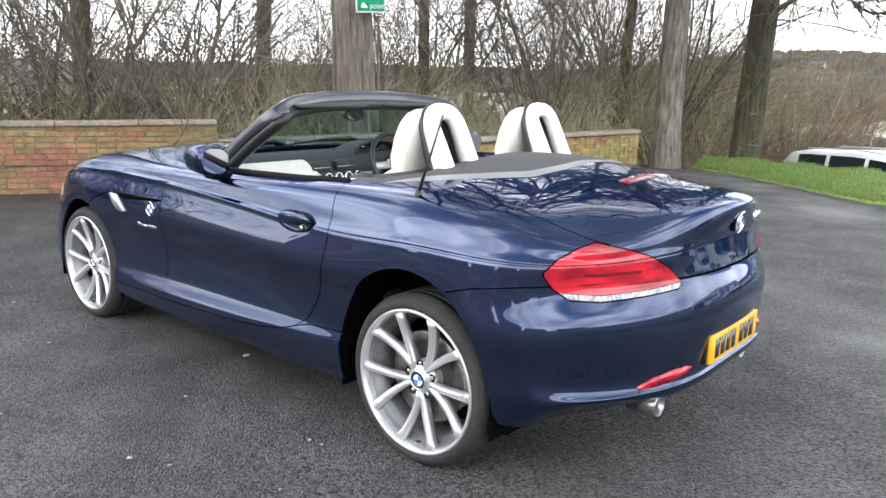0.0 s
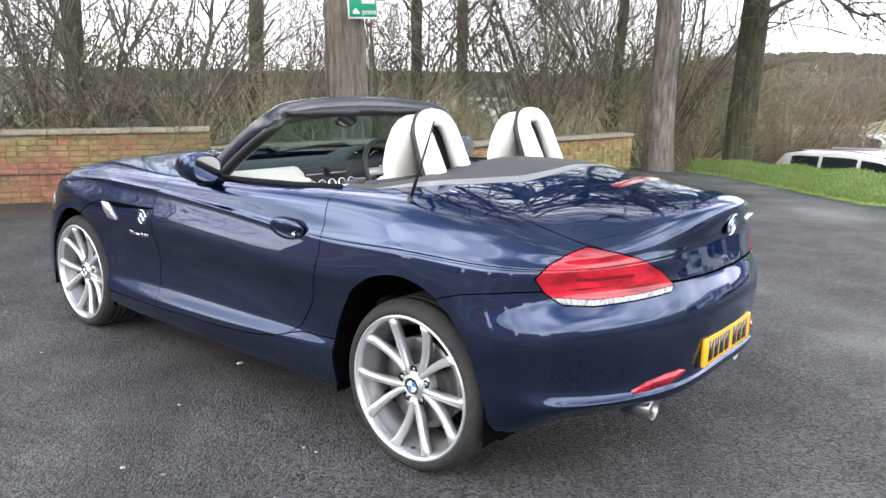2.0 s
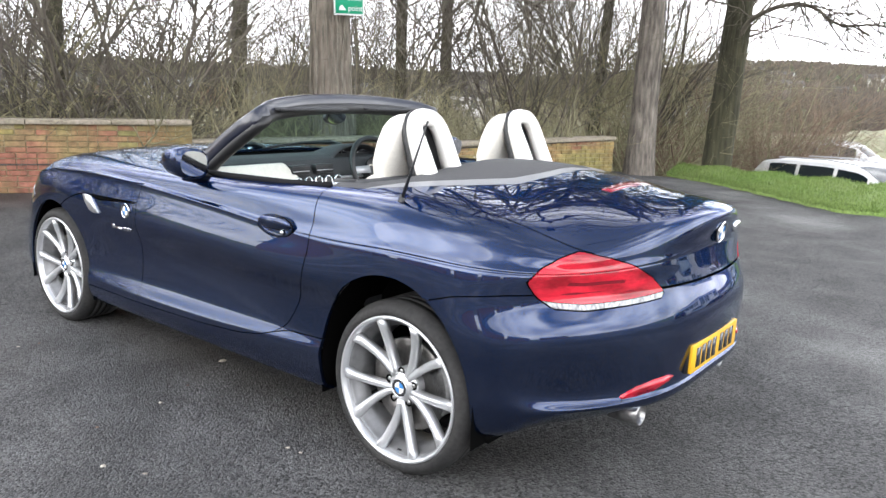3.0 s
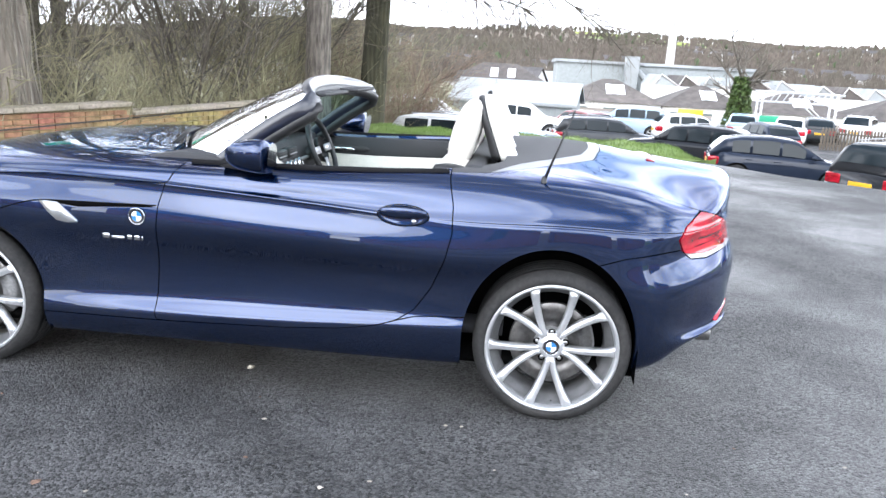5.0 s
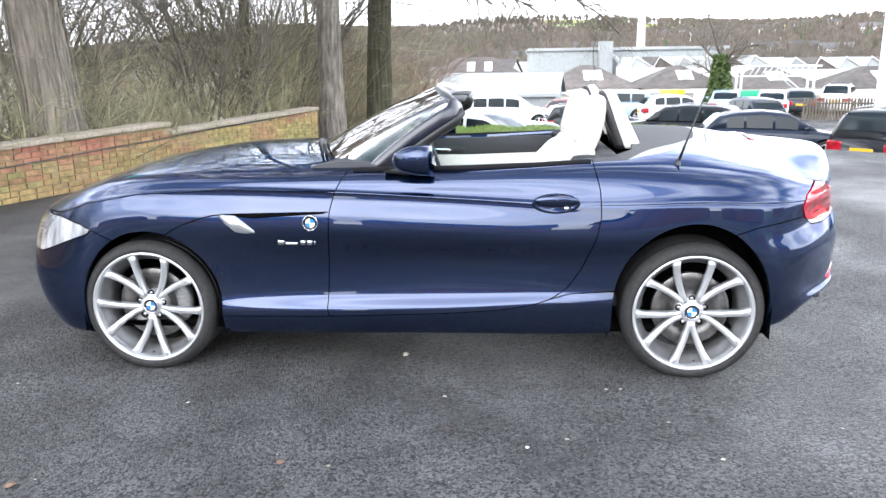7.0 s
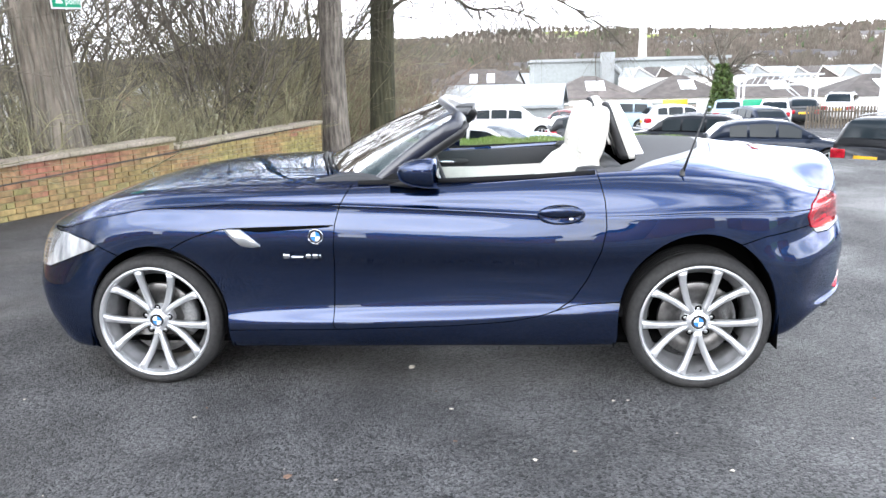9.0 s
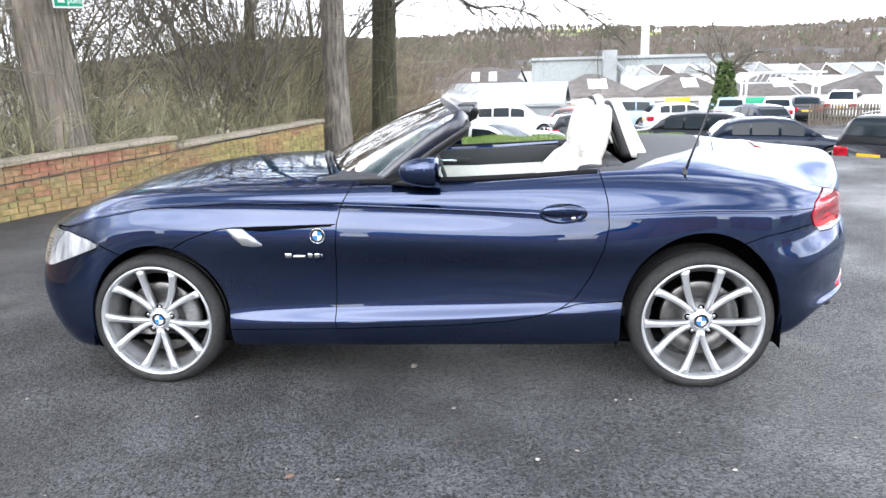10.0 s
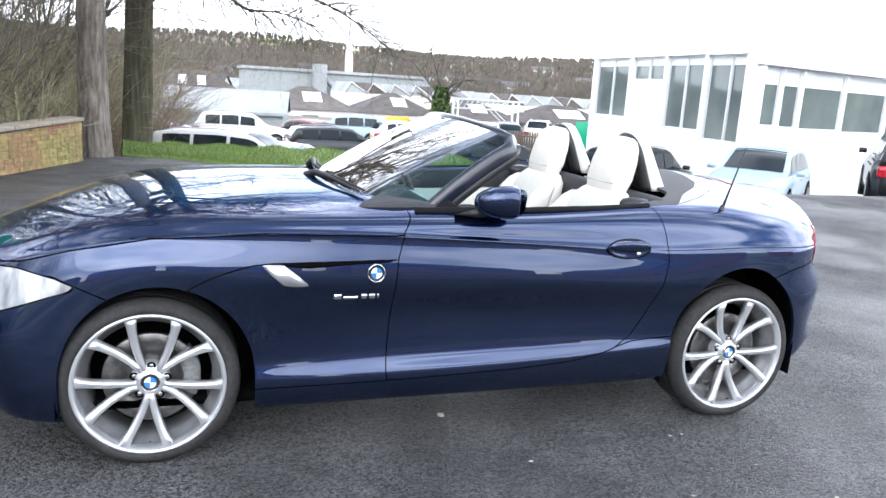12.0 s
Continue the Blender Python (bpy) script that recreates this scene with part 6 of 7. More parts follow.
CAR_WHITE = paint_of("white car paint", (0.78, 0.78, 0.78), 0.0)
CAR_BLACK = paint_of("black car paint", (0.012, 0.013, 0.016))
CAR_NAVY = paint_of("dark navy car paint", (0.015, 0.022, 0.04))
CAR_GREY = paint_of("dark grey car paint", (0.045, 0.048, 0.052))
CAR_SILVER = paint_of("pale blue silver car paint", (0.33, 0.42, 0.50))
CAR_RED = paint_of("dark red car paint", (0.12, 0.012, 0.015))
for shape, mat, label, x, y, a, *lift in (
    ("estate", CAR_WHITE, "white estate car parked below the grass bank", -0.05, 15.3, -20, 0.18),
    ("hatch", CAR_SILVER, "pale silver-blue hatchback beyond the white estate car", 1.6, 19.0, -20),
    ("suv", CAR_WHITE, "white off-road car parked in the lower car park", 0.9, 33.4, -6),
    ("suv", CAR_WHITE, "white off-road car parked in the lower car park", -3.6, 33.0, -6),
    ("estate", CAR_GREY, "dark grey estate car parked in the lower car park", 4.5, 28.2, 4),
    ("hatch", CAR_NAVY, "dark navy hatchback parked across the slope", 8.65, 19.6, -8, 0.25),
    ("suv", CAR_BLACK, "black off-road car parked across the slope", 6.9, 24.4, 150),
    ("suv", CAR_BLACK, "black off-road car parked facing away downhill", 9.2, 12.7, 36, 0.48, 0.91),
    ("hatch", CAR_SILVER, "pale silver-blue hatchback parked facing the yard", 10.6, 10.1, -141, 0.0, 0.93),
    ("suv", CAR_BLACK, "black off-road car parked beside the white building", 14.0, 9.3, 46),
    ("hatch", CAR_WHITE, "small white car in the far car park", 15.5, 40, 70),
    ("hatch", CAR_GREY, "small grey car in the far car park", 17.6, 42, 75),
    ("hatch", CAR_SILVER, "small silver car in the far car park", 13.2, 41, 75),
    ("suv", CAR_WHITE, "white van-like car in the far car park", 20.4, 43, 60),
    ("hatch", CAR_WHITE, "small white car in the far car park", 9.5, 36, 8),
    ("suv", CAR_SILVER, "silver off-road car in the far car park", 6.2, 37, 170),
    ("hatch", CAR_NAVY, "small dark car in the far car park", 12.0, 33, 100),
    ("hatch", CAR_RED, "small dark red car in the far car park", 3.6, 33.5, 120),
):
    parked_car(shape, mat, label, x, y, a, *lift)

# ---- white showroom ----
RENDER_WHITE = material("white rendered wall", (0.80, 0.80, 0.79), 0.8, grain=0.04, grain_scale=2, second=(0.74, 0.74, 0.73), blend_scale=0.6)
FASCIA = material("pale lilac-grey fascia", (0.62, 0.61, 0.66), 0.5, grain=0.05, grain_scale=2)
FRAME = material("pale grey window frame", (0.66, 0.67, 0.67), 0.4)
SHOPGLASS = material("dark showroom glass", (0.085, 0.11, 0.11), 0.05, spec=0.6, second=(0.14, 0.17, 0.16), blend_scale=0.7)
BLIND = material("white window blind", (0.72, 0.75, 0.75), 0.7, grain=0.03, grain_scale=5)
showroom = thing("showroom_building", "white flat-roofed showroom with tall dark windows", "building", m=Matrix.Translation((11.66, 12.0, 0)))


def facade(face, length, base, top, openings, m, drop):
    """A wall with openings (start, end, sill, head, panes); x runs along it and -y is outside."""
    xs = sorted({0.0, length, *[o[0] for o in openings], *[o[1] for o in openings]})
    for a, b in zip(xs, xs[1:]):
        hole = next((o for o in openings if o[0] <= a + 1e-6 and o[1] >= b - 1e-6), None)
        spans = [(base, top)] if not hole else [(base, hole[2]), (hole[3], top)]
        for lo, hi in spans:
            if hi - lo > 0.01:
                p = [(x, y, z) for z in (lo, hi) for y in (0, 0.3) for x in (a, b)]
                part(face, turned((p, [(0, 1, 5, 4), (3, 2, 6, 7), (2, 0, 4, 6), (1, 3, 7, 5), (4, 5, 7, 6), (2, 3, 1, 0)]), m), RENDER_WHITE, showroom, smooth=False)
    for a, b, lo, hi, panes in openings:
        win = part("window", turned(([(a, 0.14, lo), (b, 0.14, lo), (b, 0.14, hi), (a, 0.14, hi)], [(0, 1, 2, 3)]), m), SHOPGLASS, showroom, "dark reflecting window", smooth=False)
        w = (b - a) / panes
        for k in range(panes + 1):
            x = a + w * k
            bm = box((max(a, x - 0.03), 0.08, lo), (min(b, x + 0.03), 0.15, hi))
            bm.transform(m)
            part("mullion", bm, FRAME, win, smooth=False)
        for z in (lo + 0.025, hi - 0.025):
            bm = box((a, 0.08, z - 0.025), (b, 0.15, z + 0.025))
            bm.transform(m)
            part("rail", bm, FRAME, win, smooth=False)
        bm = box((a + 0.03, 0.125, hi - drop), (b - 0.03, 0.137, hi - 0.05))
        bm.transform(m)
        part("blind", bm, BLIND, win, smooth=False)


side_m = Matrix.Translation((0.47, 9.0, 0)) @ Matrix.Rotation(radians(-90) - 0.052, 4, "Z")
facade("wall_panel", 9.0, -2.4, 2.78, [(0.25, 2.6, 0.85, 2.76, 2), (2.85, 4.75, 2.05, 2.75, 2), (4.9, 6.8, 0.7, 2.74, 2), (6.95, 8.85, 0.5, 2.72, 2)], side_m, 0.26)
front_m = Matrix.Rotation(math.atan2(3.0, 9.94), 4, "Z")
facade("wall_panel", 17.0, -2.4, 2.70, [(0.2, 1.2, 0.98, 2.44, 1), (1.26, 2.1, 0.95, 2.44, 1), (2.16, 4.2, 0.92, 2.44, 1), (4.26, 6.6, 0.88, 2.42, 1), (6.66, 9.6, 0.84, 2.42, 1), (9.66, 13.0, 0.8, 2.40, 1)], front_m, 0.42)
bm = box((0.0, -0.12, 2.46), (17.0, 0.0, 2.72), 0.01, 1)
bm.transform(front_m)
part("fascia", bm, FASCIA, showroom, smooth=False)
roof_pts = [Vector((0, 0, 2.70)), front_m @ Vector((17, 0, 2.70)), front_m @ Vector((17, 12, 2.74)), Vector((0.47, 9.0, 2.78))]
part("roof", ([tuple(v + Vector((0.05, 0.05, 0))) for v in roof_pts], [(0, 1, 2, 3)]), FASCIA, showroom, smooth=False)

# ---- the town ----
SLATE = material("grey slate roof", (0.065, 0.06, 0.06), 0.85, grain=0.2, grain_scale=1.2, second=(0.10, 0.092, 0.09), blend_scale=0.15, vary=0.25)
PALEROOF = material("pale sheet roof", (0.24, 0.25, 0.25), 0.7, grain=0.06, grain_scale=1, second=(0.34, 0.36, 0.37), blend_scale=0.2)
CLADDING = material("grey ribbed cladding", (0.26, 0.28, 0.28), 0.7, grain=0.1, grain_scale=2)
TOWNWHITE = material("far white walls", (0.60, 0.585, 0.56), 0.9, grain=0.05, grain_scale=0.5, vary=0.12)
TOWNBRICK = material("far brick walls", (0.30, 0.17, 0.12), 0.9, grain=0.1, grain_scale=0.5, vary=0.2)


def pitched(name, label, cx, cy, w, d, base, eaves, ridge, wall_mat, roof_mat, turn=0.0, windows=0, group="far buildings of the town"):
    """A building with a pitched roof; ridge along its own x."""
    m = Matrix.Translation((cx, cy, 0)) @ Matrix.Rotation(radians(turn), 4, "Z")
    ob = thing(name, label, "building", group, m=m)
    part("wall", ([(-w, -d, base), (w, -d, base), (w, d, base), (-w, d, base), (-w, -d, eaves), (w, -d, eaves), (w, d, eaves), (-w, d, eaves), (-w, 0, ridge), (w, 0, ridge)], [(0, 1, 5, 4), (1, 2, 6, 9, 5), (2, 3, 7, 6), (3, 0, 4, 8, 7)]), wall_mat, ob, smooth=False)
    o, t = 0.3, 0.18
    part("roof", ([(-w - o, -d - o, eaves - 0.08), (w + o, -d - o, eaves - 0.08), (w + o, 0, ridge + 0.06), (-w - o, 0, ridge + 0.06), (w + o, d + o, eaves - 0.08), (-w - o, d + o, eaves - 0.08), (-w - o, -d - o, eaves - 0.08 + t), (w + o, -d - o, eaves - 0.08 + t), (w + o, 0, ridge + 0.06 + t), (-w - o, 0, ridge + 0.06 + t), (w + o, d + o, eaves - 0.08 + t), (-w - o, d + o, eaves - 0.08 + t)], [(6, 7, 8, 9), (9, 8, 10, 11), (0, 1, 7, 6), (5, 4, 10, 11), (1, 2, 8, 7), (2, 4, 10, 8), (0, 3, 9, 6), (3, 5, 11, 9)]), roof_mat, ob, smooth=False)
    for k in range(windows):
        x = -w + (k + 0.5) * 2 * w / windows
        part("window", box((x - 0.5, -d - 0.06, eaves - 1.7), (x + 0.5, -d + 0.05, eaves - 0.6)), SHOPGLASS, ob, smooth=False)
    return ob


shed = pitched("storage_shed", "grey ribbed shed with a pale shallow roof", 0.5, 52.0, 4.1, 3.4, -5.5, -0.95, 0.28, CLADDING, PALEROOF, -8)
for k in range(21):
    part("rib", box((-4.0 + k * 0.385, -3.45, -5.4), (-3.88 + k * 0.385, -3.38, -1.05)), PALEROOF, shed, smooth=False)
rng = random.Random(29)
ROOFBROWN = material("weathered brown-grey roof", (0.105, 0.09, 0.082), 0.9, grain=0.25, grain_scale=1.5, second=(0.075, 0.066, 0.06), blend_scale=0.25, vary=0.2)


def works_roof(x0, x1, y0, y1, eaves, ridge, lights):
    """A long low works shed with a hipped roof, white walls and upstand roof lights."""
    ob = thing("works_unit", "long white works unit with a hipped brown-grey roof", "building", "slate-roofed works units")
    h, m = (y1 - y0) * 0.45, (y0 + y1) / 2
    part("wall", box((x0, y0, -9), (x1, y1, eaves)), TOWNWHITE, ob, smooth=False)
    part("roof", ([(x0 - 0.3, y0 - 0.3, eaves), (x1 + 0.3, y0 - 0.3, eaves), (x1 + 0.3, y1 + 0.3, eaves), (x0 - 0.3, y1 + 0.3, eaves), (x0 + h, m, ridge), (x1 - h, m, ridge)], [(0, 1, 5, 4), (2, 3, 4, 5), (3, 0, 4), (1, 2, 5), (3, 2, 1, 0)]), ROOFBROWN, ob, smooth=False)
    for k in range(lights):
        u = x0 + h + (x1 - x0 - 2 * h) * (k + 0.5) / lights
        f0, f1 = 0.30, 0.72
        ya, za, yb, zb = y0 + (m - y0) * f0, eaves + (ridge - eaves) * f0, y0 + (m - y0) * f1, eaves + (ridge - eaves) * f1
        part("roof_light", ([(u, ya, za + 0.12), (u + 0.9, ya, za + 0.12), (u + 0.9, yb, zb + 0.12), (u, yb, zb + 0.12), (u, ya, za - 0.1), (u + 0.9, ya, za - 0.1), (u + 0.9, yb, zb - 0.1), (u, yb, zb - 0.1)], [(0, 1, 2, 3), (4, 5, 1, 0), (6, 7, 3, 2), (5, 6, 2, 1), (7, 4, 0, 3)]), WHITEPAINT, ob, smooth=False)
    for k in range(int((x1 - x0) / 3.2)):
        a = x0 + 0.8 + 3.2 * k
        part("window", box((a, y0 - 0.05, eaves - 1.35), (a + 1.6, y0 + 0.05, eaves - 0.55)), SHOPGLASS, ob, smooth=False)
    return ob


for spec in ((4.6, 14.2, 74, 83, -1.45, 0.75, 3), (14.4, 23.0, 74.5, 83, -1.5, 0.62, 3), (23.6, 33.0, 76, 85, -1.7, 0.35, 4), (33.6, 45.0, 75, 84, -1.8, 0.3, 4), (46.0, 60.0, 77, 86, -1.9, 0.3, 5), (-8.5, 3.6, 84, 93, -0.6, 1.75, 2)):
    works_roof(*spec)


def saw_tooth(x0, y, teeth, width, base, top):
    """A row of saw-tooth roofs: steep glazed faces and pale slopes."""
    ob = thing("saw_tooth_roof", "pale saw-tooth works roof with glazed faces", "building", "far buildings of the town")
    part("wall", box((x0, y, -9), (x0 + teeth * width, y + 12, base)), TOWNWHITE, ob, smooth=False)
    for k in range(teeth):
        a, b = x0 + k * width, x0 + (k + 1) * width
        tooth = part("tooth", ([(a, y, base), (b, y, base), (a + width * 0.25, y, top), (a, y + 12, base), (b, y + 12, base), (a + width * 0.25, y + 12, top)], [(0, 1, 2), (4, 3, 5), (1, 4, 5, 2), (3, 0, 2, 5)]), ROOFBROWN if k % 3 == 1 else PALEROOF, ob, smooth=False)
        part("gable_edge", tube([(b, y - 0.1, base), (a + width * 0.25, y - 0.1, top), (a, y - 0.1, base)], 0.11, 5), TOWNWHITE, tooth)
    return ob


saw_tooth(16.8, 96, 6, 2.9, 0.2, 1.55)
saw_tooth(35.5, 94, 7, 3.0, -0.2, 1.2)
hall = thing("works_hall", "white flat-roofed works hall with a rooftop tower", "building", "far buildings of the town", m=Matrix.Translation((0, 0, 0)))
part("hall_wall", box((5.0, 112, -9), (33, 130, 2.6)), CLADDING, hall, smooth=False)
part("hall_roof", box((4.6, 111.6, 2.6), (33.4, 130.4, 3.0)), PALEROOF, hall, smooth=False)
part("tower", box((14.6, 109.0, -2.0), (16.4, 111.2, 3.8)), PALEROOF, hall, smooth=False)
part("tower_brace", tube([(16.4, 110, 1.8), (19.0, 110, -0.6)], 0.45, 6), PALEROOF, hall)
rng = random.Random(77)
for k in range(115):
    x, y = rng.uniform(-12, 150), rng.uniform(135, 300)
    base = float(land(x, y)) - 1
    mat = rng.choice((TOWNWHITE, TOWNWHITE, TOWNBRICK))
    pitched("house", rng.choice(("far white terraced house with slate roof", "far pale house with a grey roof")) if mat is TOWNWHITE else "far brick house with a grey roof", x, y, rng.uniform(3.5, 8), rng.uniform(3, 4), base, base + rng.uniform(5, 6.5), base + rng.uniform(7.5, 9), mat, rng.choice((SLATE, SLATE, PALEROOF)), rng.uniform(-30, 30), 3, "far houses of the town")
for x, y, w, base_h, turn in ((-36, -40, 7, 4.2, 6), (-17, -43, 6, 5.0, -4), (-2, -41, 5, 4.4, 2), (12, -44, 6, 5.4, -3), (30, -42, 7, 4.6, 5), (52, -32, 7, 4.8, 40)):
    pitched("house", "brick house with a slate roof beyond the yard", x, y, w, 4.2, -0.3, base_h, base_h + 2.2, TOWNBRICK, SLATE, turn + 180, 3, "houses round the yard")
for k in range(46):
    a, r = rng.uniform(-1.25, -0.3), rng.uniform(110, 300)
    x, y = r * math.sin(a), r * math.cos(a)
    base = float(land(x, y)) - 1
    pitched("house", "far pale house with a grey roof", x, y, rng.uniform(3.5, 8), rng.uniform(3, 4), base, base + rng.uniform(5, 6.5), base + rng.uniform(7.5, 9), rng.choice((TOWNWHITE, TOWNBRICK)), rng.choice((SLATE, PALEROOF)), rng.uniform(-60, 60), 3, "far houses of the town")
for k in range(60):
    x, y = rng.uniform(-330, 420), rng.uniform(380, 900)
    base = float(land(x, y)) - 1
    pitched("house", "far white house among the trees on the hill", x, y, rng.uniform(5, 10), rng.uniform(4, 5), base, base + 6, base + 9, TOWNWHITE, SLATE, rng.uniform(-30, 30), 0, "far houses of the town")
mast = thing("chimney_mast", "tall white tapering chimney mast above the town", "chimney", m=Matrix.Translation((37.1, 205, 0)))
part("chimney_shaft", lathe([(1.15, -8), (1.1, 4), (1.0, 12.0), (0.75, 13.2), (0.0, 13.4)], 24, 2), TOWNWHITE, mast)
part("pole", tube([(0, 0, 13.0), (0, 0, 34)], (0.32, 0.22), 10), TOWNWHITE, mast)
# gantry, signs, fence and ivy-clad tree in the lower car park
STEEL = material("pale galvanised steel", (0.6, 0.61, 0.62), 0.45, 0.3)
gantry = thing("steel_gantry", "pale steel lattice gantry over the far car park", "frame", m=Matrix.Translation((17.6, 46, -1.9)))
for x in (-2.2, 2.2):
    for y in (-0.5, 0.5):
        part("post", tube([(x, y, -2.4), (x, y, 2.7)], 0.07, 6), STEEL, gantry)
for y in (-0.5, 0.5):
    part("beam", tube([(-2.4, y, 2.7), (2.6, y, 2.7)], 0.07, 6), STEEL, gantry)
    part("beam", tube([(-2.4, y, 2.1), (2.6, y, 2.1)], 0.05, 6), STEEL, gantry)
    for k in range(6):
        part("brace", tube([(-2.2 + k * 0.75, y, 2.1), (-1.85 + k * 0.75, y, 2.7)], 0.03, 5), STEEL, gantry)
    part("brace", tube([(2.2, y, 0.6), (0.4, y, 2.1)], 0.04, 5), STEEL, gantry)
for x, y, w, h, z, mat, label in ((10.9, 44, 0.75, 0.45, -0.95, YELLOW, "small yellow notice board on a post"), (12.8, 44, 0.6, 0.5, -1.0, WHITEPAINT, "small white notice board on a post"), (15.2, 43, 0.55, 0.4, -0.95, SIGN_GREEN, "small green notice board on a post"), (22.5, 44, 0.7, 0.5, -1.1, WHITEPAINT, "small white notice board on a post"), (18.6, 33, 0.75, 0.9, -0.75, SIGN_GREEN, "green notice board beside the building")):
    b_ = thing("notice_board", label, "sign", "notice boards", m=Matrix.Translation((x, y, z)))
    part("board", box((-w, -0.02, -h), (w, 0.02, h), 0.01, 1), mat, b_)
    part("post", tube([(0, 0.06, -2.5), (0, 0.06, 0.1)], 0.04, 6), STEEL, b_)
TIMBER = material("weathered fence timber", (0.11, 0.09, 0.07), 0.9, grain=0.3, grain_scale=8, vary=0.2)
fence = thing("paling_fence", "weathered timber paling fence beyond the cars", "fence", m=Matrix.Translation((16.3, 37.5, -1.95)) @ Matrix.Rotation(radians(-12), 4, "Z"))
paling = None
for k in range(24):
    if paling is None:
        paling = part("paling", prism([(-0.05, 0.0), (0.05, 0.0), (0.05, 1.15), (0.0, 1.25), (-0.05, 1.15)], -0.012, 0.012), TIMBER, fence, smooth=False)
    else:
        p = new("paling", paling.data)
        p.parent = fence
        p.location = (0.15 * k, 0, 0)
for z in (0.3, 0.9):
    part("fence_rail", box((-0.1, 0.012, z), (3.6, 0.05, z + 0.08)), TIMBER, fence, smooth=False)
ivy = thing("ivy_tree", "ivy-covered tree with bare upper branches", "tree", "large trees", m=Matrix.Translation((13.3, 42.6, float(land(13.3, 42.6)))))
part("trunk", tube([(0, 0, -0.3), (0.1, 0, 2), (0.0, 0, 3.2)], (0.5, 0.4, 0.28), 12), BARK_GREEN, ivy)
s = Sprout(51)
for k in range(9):
    a = s.rng.uniform(0, 6.28)
    s.grow((0, 0, s.rng.uniform(2.0, 3.4)), (math.cos(a), 0.6 * math.sin(a), 0.7), s.rng.uniform(1.8, 3.4), 0.09, 2, (7, 5), 0.0)
part("crown", (s.p, np.vstack(s.f)), TWIG, ivy)
lp, lf = [], []
for k in range(2600):
    a, z = s.rng.uniform(0, 6.28), s.rng.uniform(-0.2, 3.4)
    r = (0.85 - 0.14 * z) * s.rng.uniform(0.75, 1.1)
    c = np.array((r * math.cos(a), r * math.sin(a), z))
    e1, e2 = np.array([s.rng.gauss(0, 1) for _ in range(3)]), np.array([s.rng.gauss(0, 1) for _ in range(3)])
    e1, e2 = e1 / np.linalg.norm(e1) * 0.11, e2 / np.linalg.norm(e2) * 0.11
    k0 = len(lp)
    lp += [c - e1, c + e2, c + e1, c - e2]
    lf.append((k0, k0 + 1, k0 + 2, k0 + 3))
part("ivy_leaves", (lp, lf), IVY, ivy, "dense dark ivy leaves", smooth=False)
# woods on the slopes: bare trees as sheaves of boughs, and rounded evergreens
rng = np.random.default_rng(91)


def in_field(x, y):
    return any(np.hypot((x - cx) / rx_, (y - cy) / ry_) < 1.0 for cx, cy, rx_, ry_ in FIELDS)


FIELDS = [(-175, 860, 60, 60), (-60, 700, 40, 30), (350, 905, 52, 75), (440, 1010, 45, 60), (215, 1080, 40, 40), (120, 1250, 60, 60)]
wp, wf, ep, ef = [], [], [], []
count = 0
for k in range(21000):
    a, r = rng.uniform(-1.15, 0.85), 150 + 1250 * rng.random() ** 1.5
    x, y = r * math.sin(a), r * math.cos(a)
    if (r < 330 and x > -22 and not (r > 215 and -45 < x < 12)) or (r < 330 and x < -45) or in_field(x, y):
        continue
    z = float(land(x, y))
    if rng.random() < 0.10:
        h = rng.uniform(4, 9)
        base = len(ep)
        for i in range(4):
            rad = h * (0.16, 0.34, 0.26, 0.03)[i]
            for q in range(7):
                t = q * 0.8976 + i * 0.4
                g = rad * rng.uniform(0.75, 1.25)
                ep.append((x + g * math.cos(t), y + g * math.sin(t), z + h * (0.0, 0.35, 0.7, 1.0)[i]))
        ef += [(base + i * 7 + q, base + i * 7 + (q + 1) % 7, base + i * 7 + 7 + (q + 1) % 7, base + i * 7 + 7 + q) for i in range(3) for q in range(7)]
        continue
    h = rng.uniform(6, 11)
    n = 20 if r < 420 else 12
    w = 0.10 + r * 0.00038
    for q in range(n):
        t, f = rng.uniform(0, 6.28), rng.random()
        lo = (x + 0.25 * math.cos(t) * h * 0.12, y, z + h * rng.uniform(0.0, 0.35))
        hi = (x + math.cos(t) * h * 0.38 * f, y + math.sin(t) * h * 0.38 * f, z + h * (1.0 - 0.45 * f * f * rng.uniform(0.5, 1.2)))
        base = len(wp)
        wp += [(lo[0] - w, lo[1], lo[2]), (lo[0] + w, lo[1], lo[2]), (hi[0] + w * 0.5, hi[1], hi[2]), (hi[0] - w * 0.5, hi[1], hi[2])]
        wf.append((base, base + 1, base + 2, base + 3))
WOODS = material("far bare woods", (0.155, 0.128, 0.11), 1.0, spec=0.0, grain=0.3, grain_scale=0.25, second=(0.12, 0.108, 0.09), blend_scale=0.02)
EVERGREEN = material("far evergreens", (0.075, 0.095, 0.055), 1.0, spec=0.0, grain=0.4, grain_scale=0.6)
tagged(part("far_woods", (np.array(wp), np.array(wf)), WOODS, smooth=False), "bare brown woods on the far hillside", "woods", kind="stuff")
tagged(part("far_evergreens", (np.array(ep), np.array(ef)), EVERGREEN), "dark evergreen trees among the far woods", "woods", kind="stuff")
FIELDGRASS = material("bright far pasture", (0.33, 0.36, 0.13), 1.0, spec=0.0, grain=0.2, grain_scale=0.05, second=(0.28, 0.33, 0.11), blend_scale=0.02)
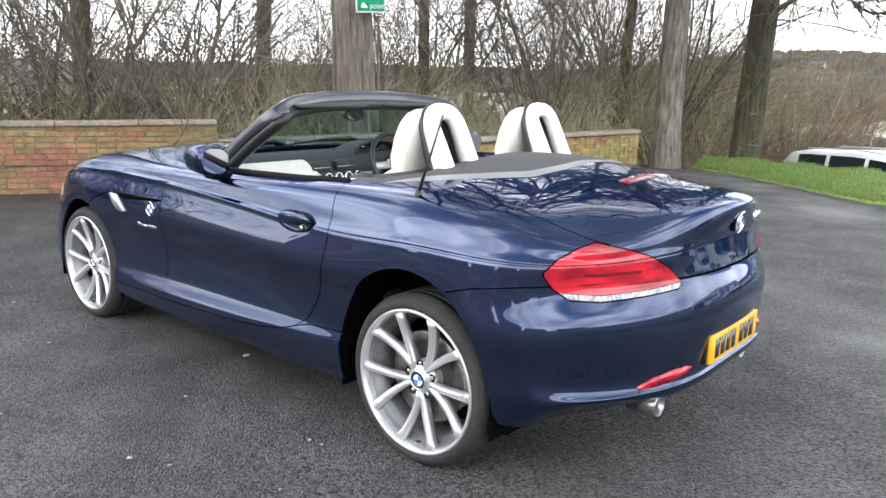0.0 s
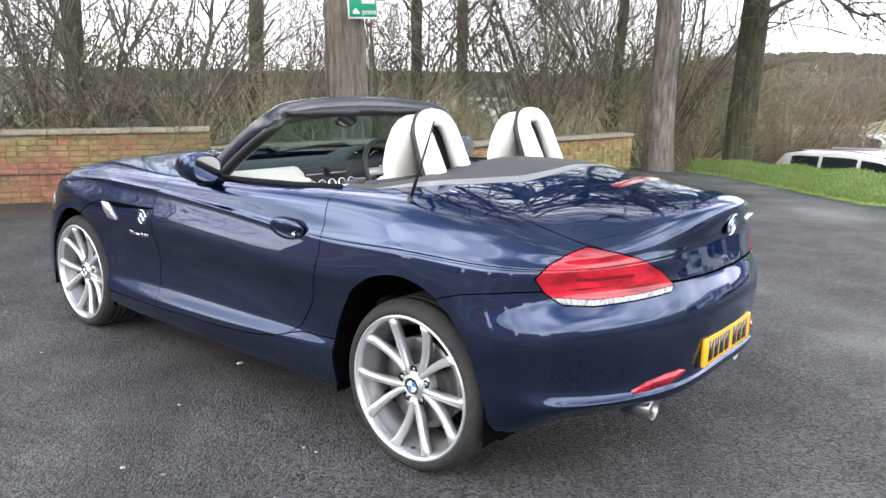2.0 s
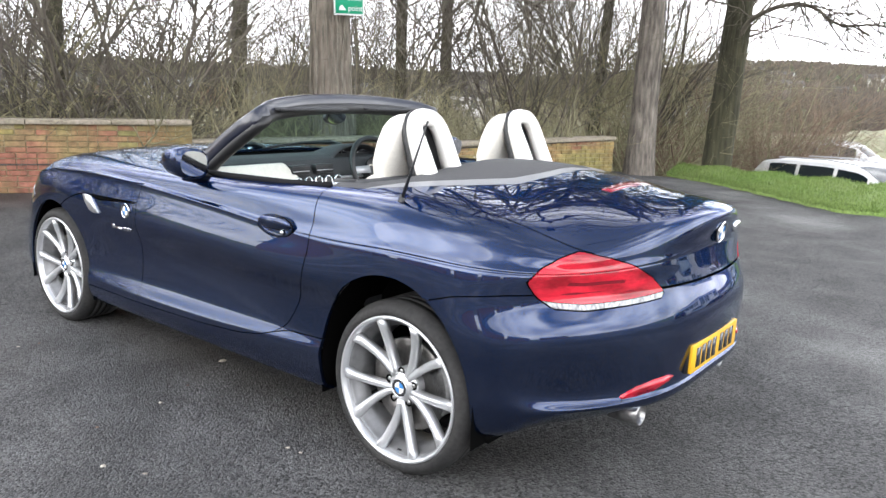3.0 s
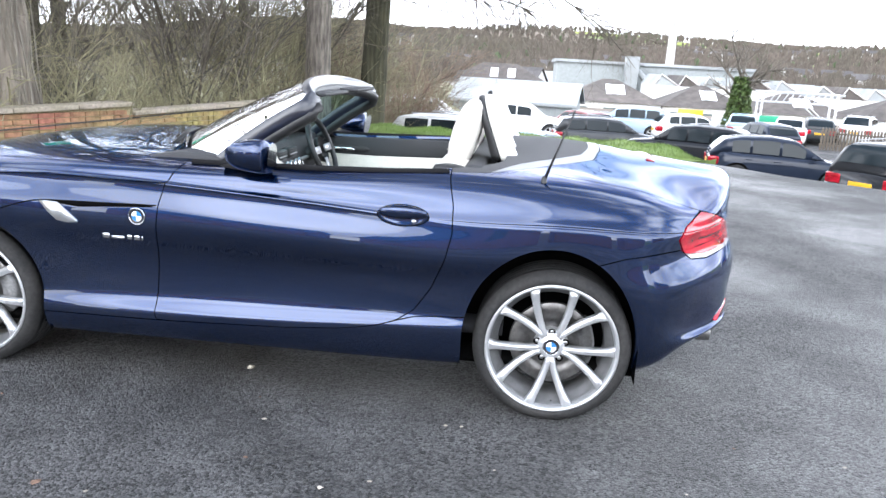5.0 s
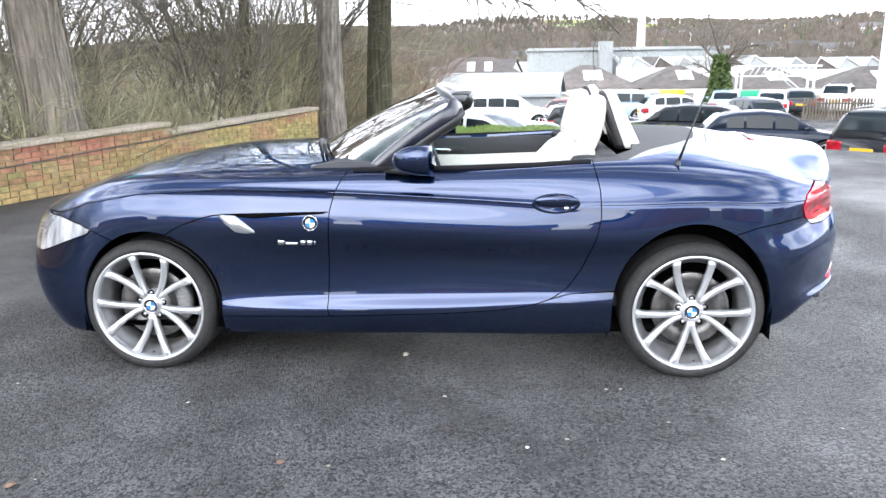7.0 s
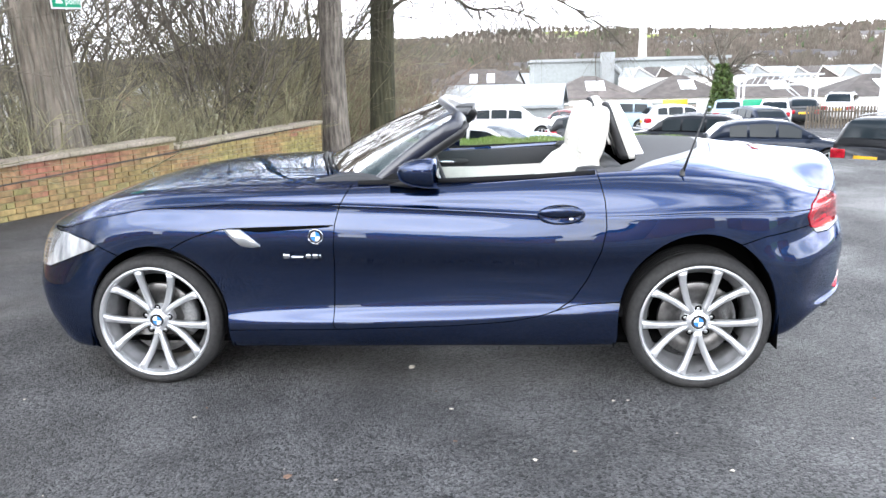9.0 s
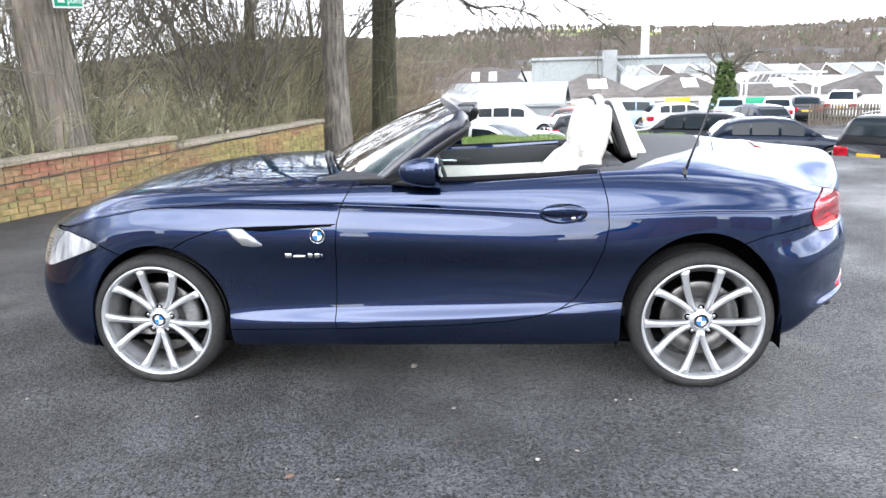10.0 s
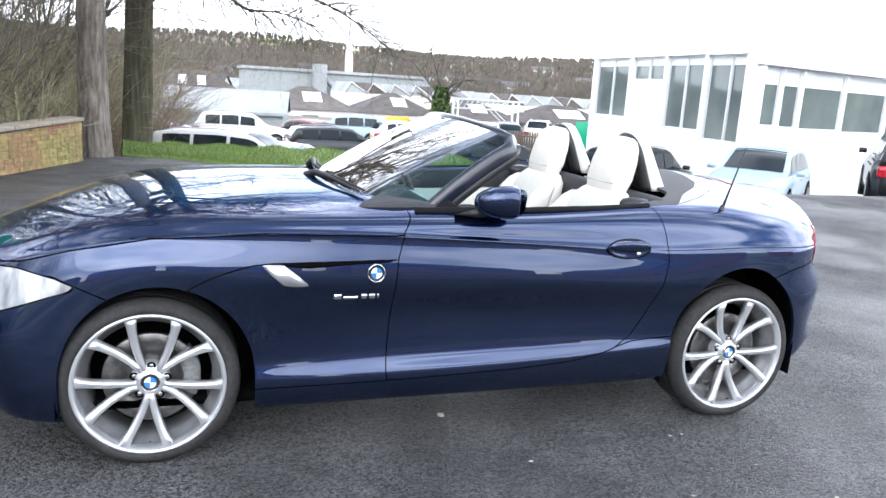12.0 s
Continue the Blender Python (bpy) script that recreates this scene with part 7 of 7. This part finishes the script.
for cx, cy, rx_, ry_ in FIELDS:
    rings = []
    for f in np.linspace(0.02, 1, 7):
        ring = []
        for t in np.arange(24) * math.pi / 12:
            g = f * (1 + 0.12 * math.sin(3 * t + cx))
            x, y = cx + rx_ * g * math.cos(t), cy + ry_ * g * math.sin(t)
            ring.append((x, y, float(land(x, y)) + 0.9))
        rings.append(ring)
    tagged(part("field", loft(rings, True, False), FIELDGRASS), "bright green pasture on the far hillside", "field", kind="structure")


# ---- specks on the tarmac ----
LEAF = material("pale dry leaf litter", (0.42, 0.38, 0.32), 0.9, grain=0.3, grain_scale=30, vary=0.3)
DARKLEAF = material("brown dry leaf litter", (0.16, 0.10, 0.07), 0.9, grain=0.3, grain_scale=30, vary=0.3)
rng = random.Random(3)


def litter(x, y, size, mat):
    n = 6
    ring = [(size * rng.uniform(0.5, 1.0) * math.cos(k * 6.283 / n), size * rng.uniform(0.4, 0.9) * math.sin(k * 6.283 / n), 0.003 + rng.uniform(0, 0.25) * size) for k in range(n)]
    pts_ = ring + [(0, 0, 0.003 + 0.35 * size), (0, 0, 0.001)]
    f_ = [(k, (k + 1) % n, n) for k in range(n)] + [((k + 1) % n, k, n + 1) for k in range(n)]
    ob = part("dry_leaf", (pts_, f_), mat, None, smooth=False)
    ob.matrix_world = Matrix.Translation((x, y, 0.004)) @ Matrix.Rotation(rng.uniform(0, 6.28), 4, "Z")
    tagged(ob, "pale scrap of dry leaf on the tarmac" if mat is LEAF else "brown scrap of dry leaf on the tarmac", "leaf", "scraps of leaf on the tarmac")


for x, y, size, mat in ((-0.07, -0.65, 0.028, LEAF), (0.65, -1.48, 0.012, LEAF), (0.50, -1.55, 0.014, LEAF), (-0.94, -1.23, 0.012, LEAF), (0.86, -1.02, 0.012, LEAF), (0.157, -1.12, 0.012, LEAF), (-0.4, -1.7, 0.025, DARKLEAF), (-1.3, -1.9, 0.03, DARKLEAF)):
    litter(x, y, size, mat)
for k in range(46):
    litter(rng.uniform(-3.0, 3.6), rng.uniform(-2.6, -0.9), rng.uniform(0.005, 0.013), rng.choice((LEAF, LEAF, DARKLEAF)))

# ---- bricks, laid last ----
shared = {}
COURSE = 0.065


def brick_mesh(length, kind):
    key = (round(length, 3), kind)
    if key not in shared:
        bm = box((0.005, -0.005, 0.005), (length - 0.005, 0.05, COURSE - 0.005), 0.004, 1)
        me_ = bpy.data.meshes.new("brick")
        bm.to_mesh(me_)
        bm.free()
        me_.materials.append(BRICKS[kind])
        shared[key] = me_
    return shared[key]


rng = random.Random(17)
for w, span, i in brick_pieces:
    rest_p, rest_f = {0: [], 1: [], 2: []}, {0: [], 1: [], 2: []}
    near = 0
    for course in range(-1, 14):
        z = course * COURSE
        x = -0.105 if course % 2 else 0.0
        while x < span:
            size = 0.21 if rng.random() < 0.8 else 0.105
            x0, x1 = max(x, 0), min(x + size, span)
            x += size
            if x1 - x0 < 0.04 or z + COURSE > wall_top(i, min(max((x0 + x1) / 2, 0.01), span - 0.01)) + 0.012:
                continue
            u = noise.noise(Vector((x0 * 0.9 + i * 7, z * 1.5, 3.3))) + rng.uniform(-0.14, 0.14) - (0.25 if z > (0.27 if i == 0 else 0.33) else 0.02)
            damp_ = 0.16 if (i == 1) else -0.1
            kind = 2 if u + damp_ + (0.18 if i == 1 and x0 > 3 else 0) > 0.22 else (0 if u < -0.02 else 1)
            inside = (i == 1 and 0.4 < x0 < 6.9) or (i == 0 and x0 > 4.0)
            if inside and near < (290 if i == 1 else 190):
                b_ = new("brick", brick_mesh(x1 - x0, kind))
                b_.parent = w
                b_.location = (x0, rng.uniform(-0.003, 0.003), z)
                near += 1
            else:
                k0 = len(rest_p[kind])
                a, b, lo, hi = x0 + 0.005, x1 - 0.005, z + 0.005, z + COURSE - 0.005
                rest_p[kind] += [(a, -0.005, lo), (b, -0.005, lo), (b, -0.005, hi), (a, -0.005, hi), (a, 0.03, lo), (b, 0.03, lo), (b, 0.03, hi), (a, 0.03, hi)]
                rest_f[kind] += [tuple(q + k0 for q in f_) for f_ in ((0, 1, 2, 3), (3, 2, 6, 7), (1, 0, 4, 5), (0, 3, 7, 4), (2, 1, 5, 6))]
    for kind in range(3):
        if rest_p[kind]:
            tagged(part("brickwork", (rest_p[kind], rest_f[kind]), BRICKS[kind], w, smooth=False), kind="stuff")
